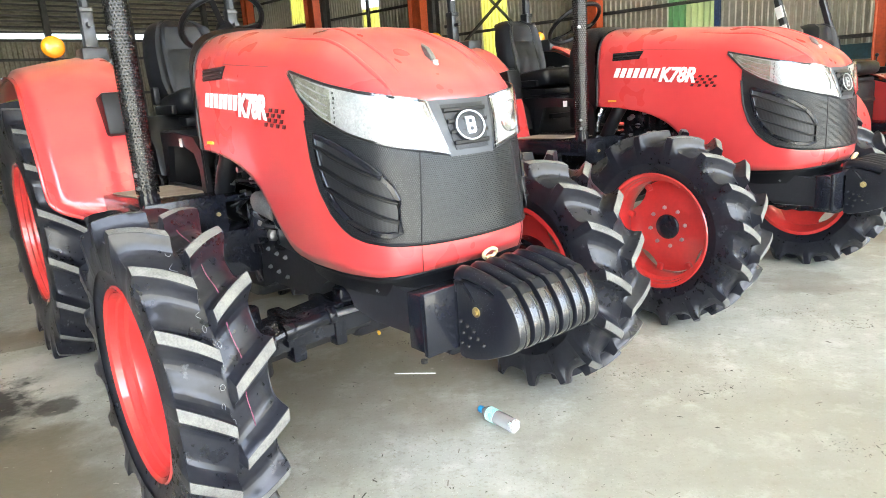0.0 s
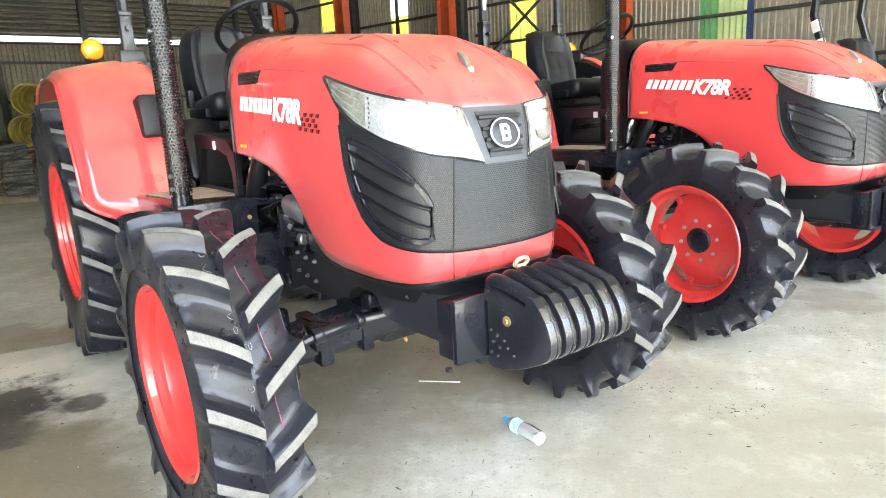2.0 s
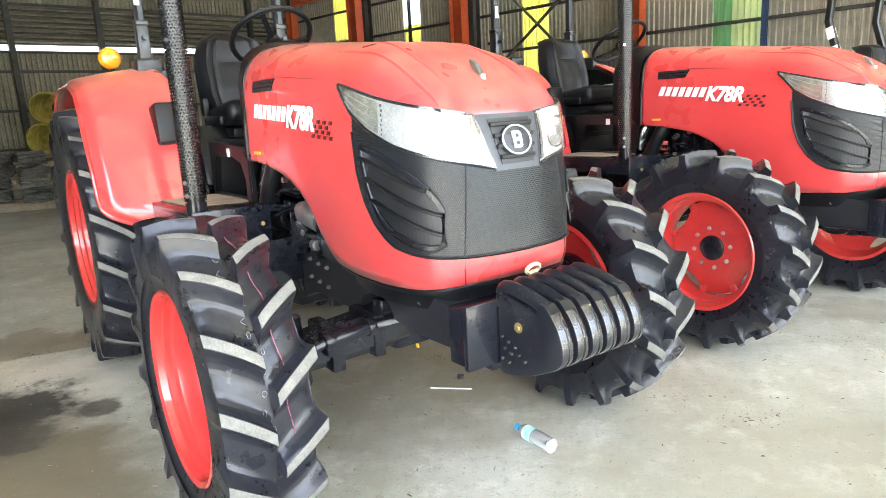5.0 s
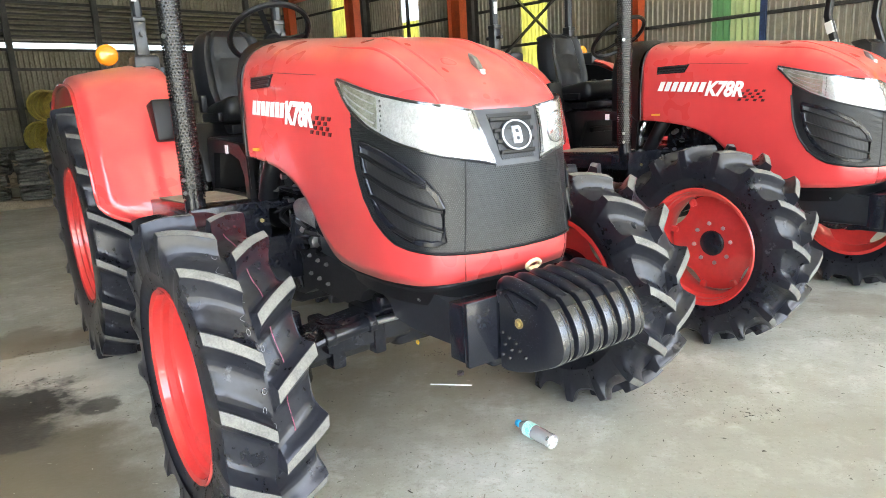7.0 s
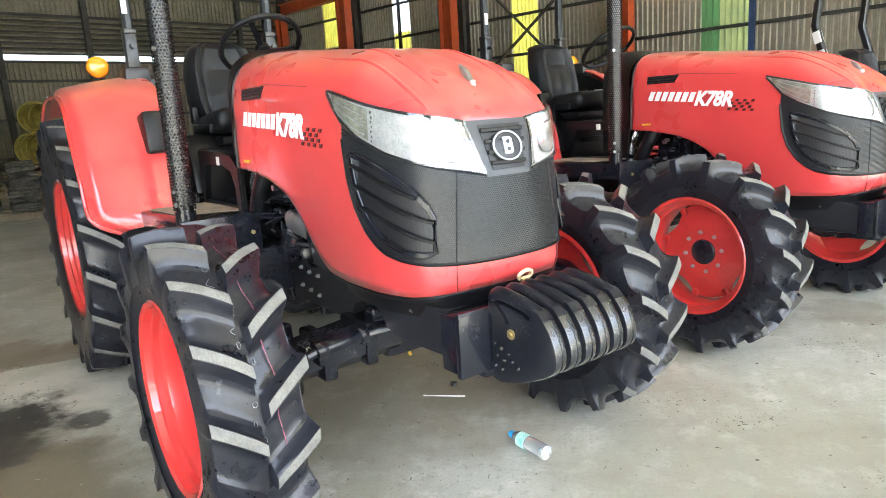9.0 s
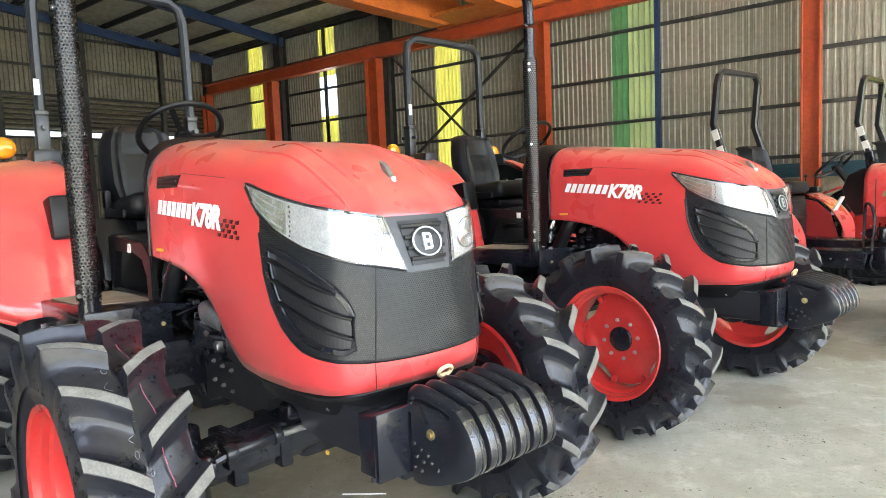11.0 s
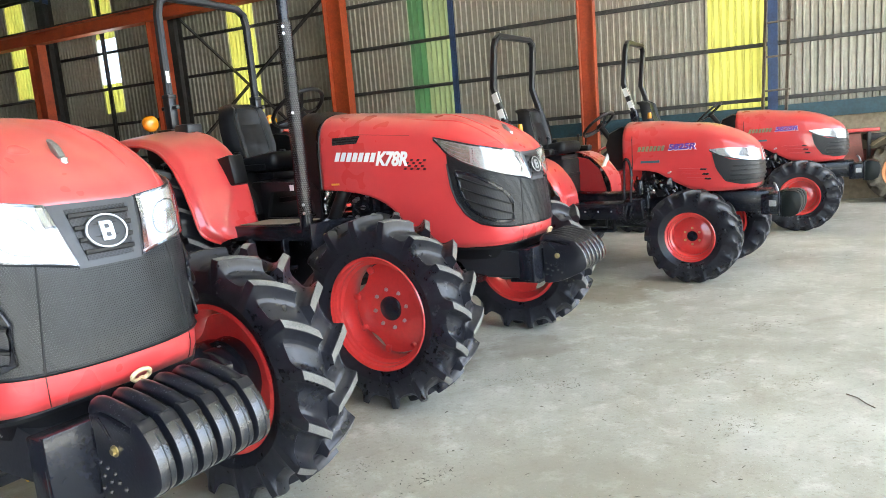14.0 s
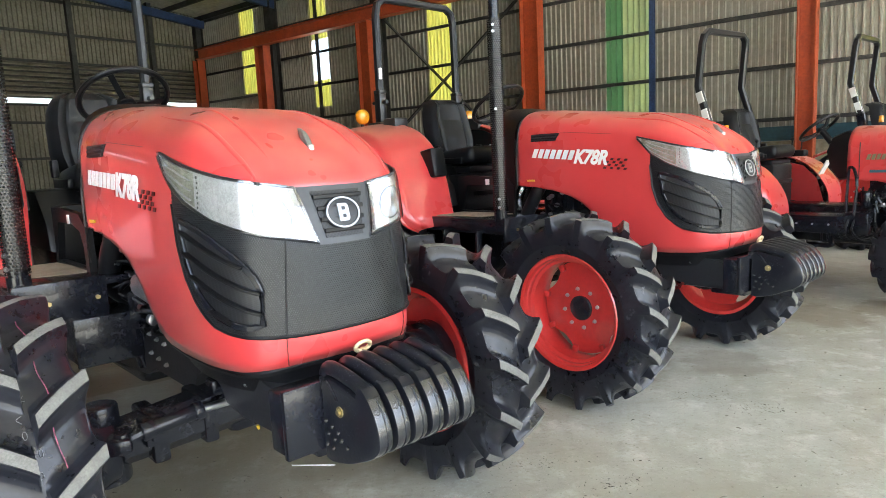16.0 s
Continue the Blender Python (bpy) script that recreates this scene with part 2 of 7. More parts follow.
def pieces(name, bm, material, parent, label="", smooth=True):
    """Links every loose piece of a bmesh as a part of its own."""
    bm.verts.index_update()
    left, made = set(bm.verts), []
    while left:
        seed = min(left, key=lambda v: v.index)
        group, stack = {seed}, [seed]
        while stack:
            for e in stack.pop().link_edges:
                for v in e.verts:
                    if v not in group:
                        group.add(v)
                        stack.append(v)
        left -= group
        order = sorted(group, key=lambda v: v.index)
        at = {v: k for k, v in enumerate(order)}
        me = bpy.data.meshes.new(name)
        me.from_pydata([tuple(v.co) for v in order], [], [[at[v] for v in f.verts] for f in bm.faces if f.verts[0] in group])
        me.materials.append(material)
        made.append(mesh_part(name, me, parent, label, smooth))
    bm.free()
    return made


def thing(name, label, category, m, group="", kind=""):
    ob = new(name)
    ob.matrix_basis = m
    return tagged(ob, label, category, group, kind)


def box(bm, c, s, rot=(0, 0, 0), bev=0.0, seg=2):
    r = bmesh.ops.create_cube(bm, size=1, matrix=Matrix.Translation(c) @ pose(0, 0, 0, *rot) @ Matrix.Diagonal((*s, 1)))
    if bev > 0:
        edges = list({e for v in r["verts"] for e in v.link_edges})
        bmesh.ops.bevel(bm, geom=edges, offset=bev, segments=seg, affect="EDGES", profile=0.5)
    return bm


def cyl(bm, p0, p1, r0, r1=None, seg=16, bev=0.0):
    p0, p1 = Vector(p0), Vector(p1)
    r1 = r0 if r1 is None else r1
    q = (p1 - p0).to_track_quat("Z", "Y").to_matrix().to_4x4()
    r = bmesh.ops.create_cone(bm, cap_ends=True, segments=seg, radius1=r0, radius2=r1, depth=(p1 - p0).length,
                              matrix=Matrix.Translation((p0 + p1) / 2) @ q)
    if bev > 0:
        edges = [e for e in {e for v in r["verts"] for e in v.link_edges} if len(e.link_faces) == 2 and max(len(f.verts) for f in e.link_faces) > 4]
        bmesh.ops.bevel(bm, geom=edges, offset=bev, segments=2, affect="EDGES", profile=0.5)
    return bm


def smooth_line(pts, n=8, closed=False):
    """Catmull-Rom line through the points."""
    p = [Vector(q) for q in pts]
    out, k = [], len(p)
    for i in range(k if closed else k - 1):
        a = p[i - 1] if (i > 0 or closed) else p[0] * 2 - p[1]
        b, c = p[i], p[(i + 1) % k]
        e = p[(i + 2) % k] if (i + 2 < k or closed) else p[-1] * 2 - p[-2]
        for j in range(n):
            t = j / n
            out.append(0.5 * (2 * b + (c - a) * t + (2 * a - 5 * b + 4 * c - e) * t * t + (3 * b - a - 3 * c + e) * t ** 3))
    if not closed:
        out.append(p[-1])
    return out


def sweep(bm, pts, prof, closed=False, up=(0, 0, 1), scale=None):
    """Sweeps a closed 2D profile along a line; profile x goes sideways, y along up."""
    pts = [Vector(p) for p in pts]
    n, rings = len(pts), []
    for i, p in enumerate(pts):
        t = (pts[(i + 1) % n] - pts[i - 1]) if closed else (pts[min(i + 1, n - 1)] - pts[max(i - 1, 0)])
        t.normalize()
        u = Vector(up)
        u = u - t * u.dot(t)
        if u.length < 1e-4:
            u = Vector((1, 0, 0)) - t * t.x
        u.normalize()
        s = t.cross(u)
        k = scale(i / max(1, n - 1)) if scale else 1.0
        rings.append([bm.verts.new(p + s * a * k + u * b * k) for a, b in prof])
    m = len(prof)
    for i in range(n if closed else n - 1):
        a, b = rings[i], rings[(i + 1) % n]
        for j in range(m):
            bm.faces.new((a[j], a[(j + 1) % m], b[(j + 1) % m], b[j]))
    if not closed:
        bm.faces.new(rings[0][::-1])
        bm.faces.new(rings[-1])
    return bm


def circle(r, n=10):
    return [(r * math.cos(2 * math.pi * i / n), r * math.sin(2 * math.pi * i / n)) for i in range(n)]


def rect(w, h, c=0.0):
    w, h = w / 2, h / 2
    if c <= 0:
        return [(-w, -h), (w, -h), (w, h), (-w, h)]
    return [(-w + c, -h), (w - c, -h), (w, -h + c), (w, h - c), (w - c, h), (-w + c, h), (-w, h - c), (-w, -h + c)]


def tube(bm, pts, r, n=10, closed=False, up=(0, 0, 1)):
    return sweep(bm, pts, circle(r, n), closed, up)


def lathe(bm, prof, seg=40, axis="Y", closed=False, skip=None, at=(0, 0, 0)):
    """Turns (radius, height) points round an axis; skip(i, j) leaves a face out."""
    at = Vector(at)
    rings = []
    for r, h in prof:
        ring = []
        for k in range(seg):
            a = 2 * math.pi * k / seg
            x, z = r * math.sin(a), r * math.cos(a)
            ring.append(bm.verts.new(at + (Vector((x, h, z)) if axis == "Y" else Vector((x, z, h)) if axis == "Z" else Vector((h, x, z)))))
        rings.append(ring)
    m = len(prof)
    for i in range(m if closed else m - 1):
        a, b = rings[i], rings[(i + 1) % m]
        for k in range(seg):
            if skip and skip(i, k):
                continue
            bm.faces.new((a[k], a[(k + 1) % seg], b[(k + 1) % seg], b[k]))
    return bm


def sheet(bm, fn, nu, nv, thick, keep=None):
    """A curved plate: fn(u, v) gives the outer point and the outward normal; its back lies thick behind."""
    uvl = bm.loops.layers.uv.verify()
    where = {}
    out = [[None] * (nv + 1) for _ in range(nu + 1)]
    back = [[None] * (nv + 1) for _ in range(nu + 1)]
    for i in range(nu + 1):
        for j in range(nv + 1):
            p, nrm = fn(i / nu, j / nv)
            out[i][j] = bm.verts.new(p)
            back[i][j] = bm.verts.new(p - nrm * thick)
            run = 0.0 if i == 0 else where[out[i - 1][j]][0] + (p - out[i - 1][j].co).length
            where[out[i][j]] = where[back[i][j]] = (run, p.z)
    for i in range(nu):
        for j in range(nv):
            f = bm.faces.new((out[i][j], out[i + 1][j], out[i + 1][j + 1], out[i][j + 1]))
            for lp in f.loops:
                lp[uvl].uv = where[lp.vert]
            bm.faces.new((back[i][j], back[i][j + 1], back[i + 1][j + 1], back[i + 1][j]))
    rim = [(i, 0) for i in range(nu)] + [(nu, j) for j in range(nv)] + [(i, nv) for i in range(nu, 0, -1)] + [(0, j) for j in range(nv, 0, -1)]
    for k, (i, j) in enumerate(rim):
        i2, j2 = rim[(k + 1) % len(rim)]
        bm.faces.new((out[i][j], back[i][j], back[i2][j2], out[i2][j2]))
    return bm


def prism(bm, outline, axis, lo, hi, bev=0.0):
    """Pushes a flat outline through from lo to hi. axis Y: outline is (x, z); X: (y, z); Z: (x, y)."""
    def at(p, h):
        return (p[0], h, p[1]) if axis == "Y" else (h, p[0], p[1]) if axis == "X" else (p[0], p[1], h)
    a, b = [bm.verts.new(at(p, lo)) for p in outline], [bm.verts.new(at(p, hi)) for p in outline]
    n = len(outline)
    faces = [bm.faces.new(a[::-1]), bm.faces.new(b)]
    for i in range(n):
        faces.append(bm.faces.new((a[i], a[(i + 1) % n], b[(i + 1) % n], b[i])))
    bmesh.ops.recalc_face_normals(bm, faces=faces)
    if bev > 0:
        edges = [e for e in faces[0].edges] + [e for e in faces[1].edges]
        bmesh.ops.bevel(bm, geom=edges, offset=bev, segments=2, affect="EDGES", profile=0.5)
    return bm


def text_part(name, text, material, parent, m, size, label="", shear=0.0, width=None, extrude=0.0015):
    cu = bpy.data.curves.new(name, "FONT")
    cu.body, cu.size, cu.extrude, cu.shear, cu.offset = text, size, extrude, shear, 0.004 * size / 0.1
    tmp = new(name, cu)
    bpy.context.view_layer.update()
    me = bpy.data.meshes.new_from_object(tmp.evaluated_get(bpy.context.evaluated_depsgraph_get()))
    bpy.data.objects.remove(tmp)
    if width:
        xs = [v.co.x for v in me.vertices]
        k = width / (max(xs) - min(xs))
        for v in me.vertices:
            v.co.x = (v.co.x - min(xs)) * k
    me.materials.clear()
    me.materials.append(material)
    return mesh_part(name, me, parent, label, False, m)


def ramp(x, xs, ys):
    return float(np.interp(x, xs, ys))


def smoothstep(x, a, b):
    t = min(1.0, max(0.0, (x - a) / (b - a)))
    return t * t * (3 - 2 * t)


# ---------- tractors: shared pieces ----------
def tyre_mesh(R, r_rim, w, n_lug, lug_h, lead, back, lug_w=0.019, face=None):
    """Agricultural tyre about Y in one skin; back flips the lean of the lugs. Slots: 0 rubber, 1 dusty lug faces."""
    rc, h = R - lug_h, w / 2
    pitch = 2 * math.pi * R / n_lug
    flank = [(0.0, 1.0), (0.62, 1.0), (0.95, 0.995), (1.06, 0.96), (1.32, 0.66), (1.75, 0.36), (2.4, 0.15), (3.3, 0.03), (4.2, 0.0)]
    near = [k for k, _ in flank if k * lug_w < pitch * 0.47]
    steps = sorted({round((sg * k * lug_w / pitch + ph) % 1.0, 5) for k in near for sg in (-1, 1) for ph in (0.0, 0.5)})
    base_y = ([0, 0.5, 0.86, 0.98, 1.0, 1.0], [rc, rc - 0.005, rc - 0.018, rc - 0.045, rc - 0.06, rc - 0.09])
    rows = [(0.0, None), (0.025, None)]
    for q in (0.06, 0.2, 0.35, 0.5, 0.65, 0.8, 0.92):
        rows.append((q, (R - 0.012 * max(0.0, q - 0.55) / 0.45, h * q * 1.03)))
    wall = r_rim + (rc - r_rim) * 0.45
    half = [(r, q, q * h, None if top is None else top) for q, top in rows for r in [ramp(q, *base_y)]]
    half += [(rc - 0.030, 1.0, h * 0.94, (R - 0.014, h * 1.035)), (rc - 0.052, 1.0, h * 0.985, (R - 0.034, h * 1.06)), (rc - 0.080, 1.0, h * 1.0, (rc - 0.045, h * 1.05)), (rc - 0.118, 1.0, h * 1.005, None),
             (wall, 1.0, h * 1.0, None), (r_rim + 0.035, 1.0, h * 0.88, None), (r_rim + 0.012, 1.0, h * 0.80, None), (r_rim - 0.012, 1.0, h * 0.72, None)]
    n = len(steps) * n_lug
    verts, faces, marks = [], [], []
    rng = random.Random(5)
    wear = [[1 - 0.06 * rng.random() for _ in range(n_lug)] for _ in (0, 1)]
    rows_all = [(-1, row) for row in half[:0:-1]] + [(1, row) for row in half]
    for side, (rb, q, y, top) in rows_all:
        for k in range(n):
            u = k // len(steps) + steps[k % len(steps)]
            ang = 2 * math.pi * u / n_lug - back * lead * (q ** 0.85)
            ph = u - (0.5 if side > 0 else 0.0)
            d = abs(ph - round(ph)) * pitch / lug_w
            f = ramp(d / (1.0 + 0.10 * q), *zip(*flank)) if top else 0.0
            r, yy = rb, y
            if f > 0:
                f *= wear[side > 0][round(ph) % n_lug]
                r, yy = rb + (top[0] - rb) * f, y + (top[1] - y) * f
            verts.append((r * math.sin(ang), side * yy, r * math.cos(ang)))
    top_rows = {i for i, (side, row) in enumerate(rows_all) if row[3] and row[0] > rc - 0.035}
    for i in range(len(rows_all) - 1):
        side = rows_all[i + (1 if rows_all[i][0] > 0 else 0)][0]
        for k in range(n):
            k2 = (k + 1) % n
            faces.append((i * n + k, i * n + k2, (i + 1) * n + k2, (i + 1) * n + k))
            mid = k // len(steps) + 0.5 * (steps[k % len(steps)] + (steps[(k + 1) % len(steps)] + (1.0 if k % len(steps) == len(steps) - 1 else 0.0)))
            ph = mid - (0.5 if rows_all[i][0] > 0 else 0.0)
            marks.append(1 if i in top_rows and i + 1 in top_rows and abs(ph - round(ph)) * pitch / lug_w < 0.95 else 0)
    me = bpy.data.meshes.new("tyre")
    me.from_pydata(verts, [], faces)
    me.materials.append(RUBBER)
    me.materials.append(face or LUG)
    me.polygons.foreach_set("material_index", marks)
    me.validate()
    return me


def rim_bm(rf, w, disc_y, r_hub, slots=4):
    """Dished steel rim about Y, outer side towards +y."""
    bm = bmesh.new()
    h = w / 2
    prof = [(rf, h), (rf - 0.006, h + 0.006), (rf - 0.022, h - 0.002), (rf - 0.026, h - 0.026), (rf - 0.034, h - 0.032), (rf - 0.036, h - 0.052), (rf - 0.052, h - 0.062), (rf - 0.056, h - 0.085), (rf - 0.06, 0.0), (rf - 0.055, -h + 0.06), (rf - 0.028, -h + 0.03), (rf - 0.022, -h), (rf, -h)]
    lathe(bm, prof, 56)

    def edge(a):
        """The disc's rim radius: it meets the rim but for four shallow crescents."""
        if not slots:
            return rf - 0.058
        t = (a * slots / (2 * math.pi)) % 1.0
        return rf - 0.062 - 0.042 * max(0.0, math.cos(math.pi * (t - 0.5) / 0.46)) ** 0.8 if abs(t - 0.5) < 0.23 else rf - 0.062
    seg = 64
    for lift in (0.0, -0.008):
        rings = []
        for f, dy in ((1.0, -0.012), (0.86, -0.004), (0.62, 0.014), (0.50, 0.016), (0.36, 0.010), (0.02, 0.010)):
            ring = []
            for k in range(seg):
                a = 2 * math.pi * k / seg
                r = edge(a) * f if f > 0.6 else (rf - 0.062) * f
                ring.append(bm.verts.new((r * math.sin(a), disc_y + dy + lift, r * math.cos(a))))
            rings.append(ring)
        for a, b in zip(rings, rings[1:]):
            for k in range(seg):
                bm.faces.new((a[k], a[(k + 1) % seg], b[(k + 1) % seg], b[k]))
    for k in range(slots):  # clamp lugs at both ends of each crescent
        for off_ in (-0.26, 0.26):
            a = 2 * math.pi * (k + 0.5 + off_) / slots
            c = ((rf - 0.078) * math.sin(a), disc_y + 0.004, (rf - 0.078) * math.cos(a))
            box(bm, c, (0.036, 0.030, 0.042), (0, math.degrees(a), 0), 0.010)
    return bm


def ring_bolts(parent, me, n, r, y, turn=0.0):
    for k in range(n):
        a = 2 * math.pi * k / n + turn
        mesh_part("bolt", me, parent, m=Matrix.Translation((r * math.sin(a), y, r * math.cos(a))))


def bolt_mesh(r=0.011, h=0.02, material=None):
    bm = bmesh.new()
    cyl(bm, (0, -0.004, 0), (0, h * 0.6, 0), r, seg=6)
    cyl(bm, (0, h * 0.5, 0), (0, h, 0), r * 0.5, seg=8)
    me = bpy.data.meshes.new("bolt")
    bm.to_mesh(me)
    bm.free()
    me.materials.append(material or STEEL)
    return me


def wheel(root, name, at, left, R, rf, w, tyres, disc_y, n_bolt, r_bolt, bolts, rim_mat=None, hub_mat=None, slots=4, spin=0.0):
    """One wheel: the rim carries tyre, hub and bolts. left: on the machine's left side."""
    m = Matrix.Translation(at) @ pose(0, 0, 0, 0, 0, 0 if left else 180) @ pose(0, 0, 0, 0, spin, 0)
    rim = part(name, rim_bm(rf, w * 0.86, disc_y, r_bolt + 0.03, slots), rim_mat or RIM_RED, root, m=m)
    mesh_part("tyre", tyres[0 if left else 1], rim, "black bar-lug tyre with pale dusty lug faces")
    bm = bmesh.new()
    lathe(bm, [(0.001, disc_y + 0.026), (r_bolt * 0.57, disc_y + 0.026), (r_bolt * 0.63, disc_y + 0.021), (r_bolt * 0.64, disc_y + 0.004), (r_bolt * 0.64, disc_y - 0.02)], 28)
    part("hub", bm, hub_mat or BLACK, rim)
    ring_bolts(rim, bolts, n_bolt, r_bolt, disc_y + 0.005)
    return rim


class Hood:
    """The hood's skin: a plan line round the nose, walls that lean by height and a dome to the centre line."""

    def __init__(self, plan, zb, zt, zs, ins_front, ins_side, x_front, x_pull, n_front, n_side, corner=0.0, rear=0.0):
        line = smooth_line([(x, y, 0) for x, y in plan], 10)
        acc = [0.0]
        for a, b in zip(line, line[1:]):
            acc.append(acc[-1] + (b - a).length)
        self.S = np.array(acc) / acc[-1]
        self.length = acc[-1]
        self.X, self.Y = np.array([p.x for p in line]), np.array([p.y for p in line])
        self.zb, self.zt, self.zs = zb, zt, zs
        self.ins_front, self.ins_side, self.x_front, self.x_pull = ins_front, ins_side, x_front, x_pull
        self.n_front, self.n_side, self.corner, self.rear = n_front, n_side, corner, rear

    def s_of_x(self, x):
        return float(np.interp(-x, -self.X, self.S))

    def s_of_y(self, y):
        """Near the nose, where the line runs across."""
        return float(np.interp(abs(y), self.Y, self.S)) * (1 if y >= 0 else -1)

    def plan(self, s):
        k = abs(s)
        sg = 1 if s >= 0 else -1
        x, y = float(np.interp(k, self.S, self.X)), float(np.interp(k, self.S, self.Y))
        e = 0.01
        k0, k1 = max(0, k - e), min(1, k + e)
        dx, dy = np.interp(k1, self.S, self.X) - np.interp(k0, self.S, self.X), np.interp(k1, self.S, self.Y) - np.interp(k0, self.S, self.Y)
        if k < e:
            dx = dx * k / e
        nrm = Vector((dy, -dx, 0)).normalized()
        return x, y * sg, Vector((nrm.x, nrm.y * sg, 0))

    def front(self, x):
        return smoothstep(x, self.x_front - 0.42, self.x_front - 0.03)

    def point(self, s, z):
        x, y, n = self.plan(s)
        f = self.front(x)
        zs = self.zs(x)
        ins = (1 - f) * ramp(min(z, zs), *self.ins_side) + f * (1 - self.corner * smoothstep(abs(y), 0.14, 0.30)) * ramp(min(z, zs), *self.ins_front)
        p = Vector((x, y, 0)) - n * ins
        if z <= zs:
            return Vector((p.x, p.y, z))
        xp = self.x_pull
        xc = x if x < xp else xp + (x - xp) * 0.12
        zt = self.zt(xc)
        e = (1 - f) * (self.n_side + self.rear * smoothstep(-x, -0.25, 0.6)) + f * self.n_front
        g = min(1.0, (z - zs) / (zt - zs))
        h = 1 - (1 - g ** e) ** (1 / e)
        return Vector((p.x + (xc - p.x) * h, p.y * (1 - h), z))

    def normal(self, s, z):
        e = 0.004
        a = self.point(min(1, s + e), z) - self.point(max(-1, s - e), z)
        b = self.point(s, z + e) - self.point(s, z - e)
        n = a.cross(b)
        if n.length < 1e-9:
            return self.plan(s)[2]
        n.normalize()
        return n if n.dot(self.plan(s)[2] + Vector((0, 0, 0.3))) > 0 else -n

    def off(self, s, z, d):
        return self.point(s, z) + self.normal(s, z) * d

    def skin(self, ns=96, nw=14, nd=16):
        bm = bmesh.new()
        rows = []
        for i in range(ns + 1):
            s = -1 + 2 * i / ns
            x = self.plan(s)[0]
            zs = self.zs(x)
            z0 = self.zb(x)
            xp = self.x_pull
            xc = x if x < xp else xp + (x - xp) * 0.12
            zt = self.zt(xc)
            f = self.front(x)
            e = (1 - f) * (self.n_side + self.rear * smoothstep(-x, -0.25, 0.6)) + f * self.n_front
            row = []
            for j in range(nw):
                row.append(bm.verts.new(self.point(s, z0 + (zs - z0) * j / nw)))
            for j in range(nd + 1):
                th = math.pi / 2 * j / nd
                g = math.sin(th) ** (2 / e) if j < nd else 1.0
                p = self.point(s, zs + (zt - zs) * g)
                row.append(bm.verts.new(p))
            rows.append(row)
        for a, b in zip(rows, rows[1:]):
            for j in range(len(a) - 1):
                bm.faces.new((a[j], b[j], b[j + 1], a[j + 1]))
        bmesh.ops.remove_doubles(bm, verts=bm.verts[:], dist=0.0008)
        bmesh.ops.recalc_face_normals(bm, faces=bm.faces[:])
        return bm

    def honeycomb(self, s_g, z_lo, z_hi, d, pitch, hole, depth):
        """A perforated plate on the skin: hexagonal cells with open middles and a rim that goes inwards."""
        ns, nz, z0, z1 = 120, 44, 0.92, 1.50
        grid = [[(self.off(-s_g + 2 * s_g * i / ns, z0 + (z1 - z0) * j / nz, d), self.normal(-s_g + 2 * s_g * i / ns, z0 + (z1 - z0) * j / nz)) for j in range(nz + 1)] for i in range(ns + 1)]

        def at(a, z, lift):
            x = min(max((a / self.length + s_g) / (2 * s_g), 0.0), 0.99999) * ns
            y = min(max((z - z0) / (z1 - z0), 0.0), 0.99999) * nz
            i, j = int(x), int(y)
            p0, n0 = grid[i][j]
            p = p0.lerp(grid[i + 1][j][0], x - i) + (grid[i][j + 1][0] - p0) * (y - j)
            return tuple(p + n0 * lift)
        verts, faces = [], []
        wide = s_g * self.length
        r = pitch / math.sqrt(3)
        ring = [(math.sin(radians(60 * q)), math.cos(radians(60 * q))) for q in range(6)]
        for row in range(int((z1 - z0) / (pitch * 0.866))):
            z = z0 + row * pitch * 0.866
            for col in range(-int(wide / pitch) - 1, int(wide / pitch) + 2):
                a = (col + 0.5 * (row % 2)) * pitch
                if abs(a) > wide - 0.004:
                    continue
                u = (a / self.length + s_g) / (2 * s_g)
                if not z_lo(u) + 0.002 < z < z_hi(u) + 0.002:
                    continue
                k = len(verts)
                for f, lift in ((1.0, 0.0), (hole, 0.0), (hole, -depth)):
                    verts += [at(a + r * f * x, z + r * f * y, lift) for x, y in ring]
                for q in range(6):
                    n = (q + 1) % 6
                    faces += [(k + q, k + n, k + 6 + n, k + 6 + q), (k + 6 + q, k + 6 + n, k + 12 + n, k + 12 + q)]
        me = bpy.data.meshes.new("front_grille")
        me.from_pydata(verts, [], faces)
        return me

    def patch(self, s0, s1, z_lo, z_hi, d, thick, nu=24, nv=8):
        """A plate that lies on the skin between two heights, given along u from s0 to s1."""
        bm = bmesh.new()

        def fn(u, v):
            s = s0 + (s1 - s0) * u
            lo, hi = z_lo(u), z_hi(u)
            z = lo + (hi - lo) * v
            return self.off(s, z, d), self.normal(s, z)
        sheet(bm, fn, nu, nv, thick)
        bmesh.ops.recalc_face_normals(bm, faces=bm.faces[:])
        return bm


def bars(root, parent_name, count, x0, x1, z0, z1, y, material, lean=0.012, gap=0.16):
    """A brand name as a row of plain slanting blocks on the machine's right side."""
    bm = bmesh.new()
    pitch = (x1 - x0) / count
    for k in range(count):
        a, b = x0 + k * pitch, x0 + (k + 1 - gap) * pitch
        prism(bm, [(a, z0), (b, z0), (b + lean, z1), (a + lean, z1)], "Y", y, y + 0.003)
    return part(parent_name, bm, material, root, "row of plain slanting lettering blocks", False)


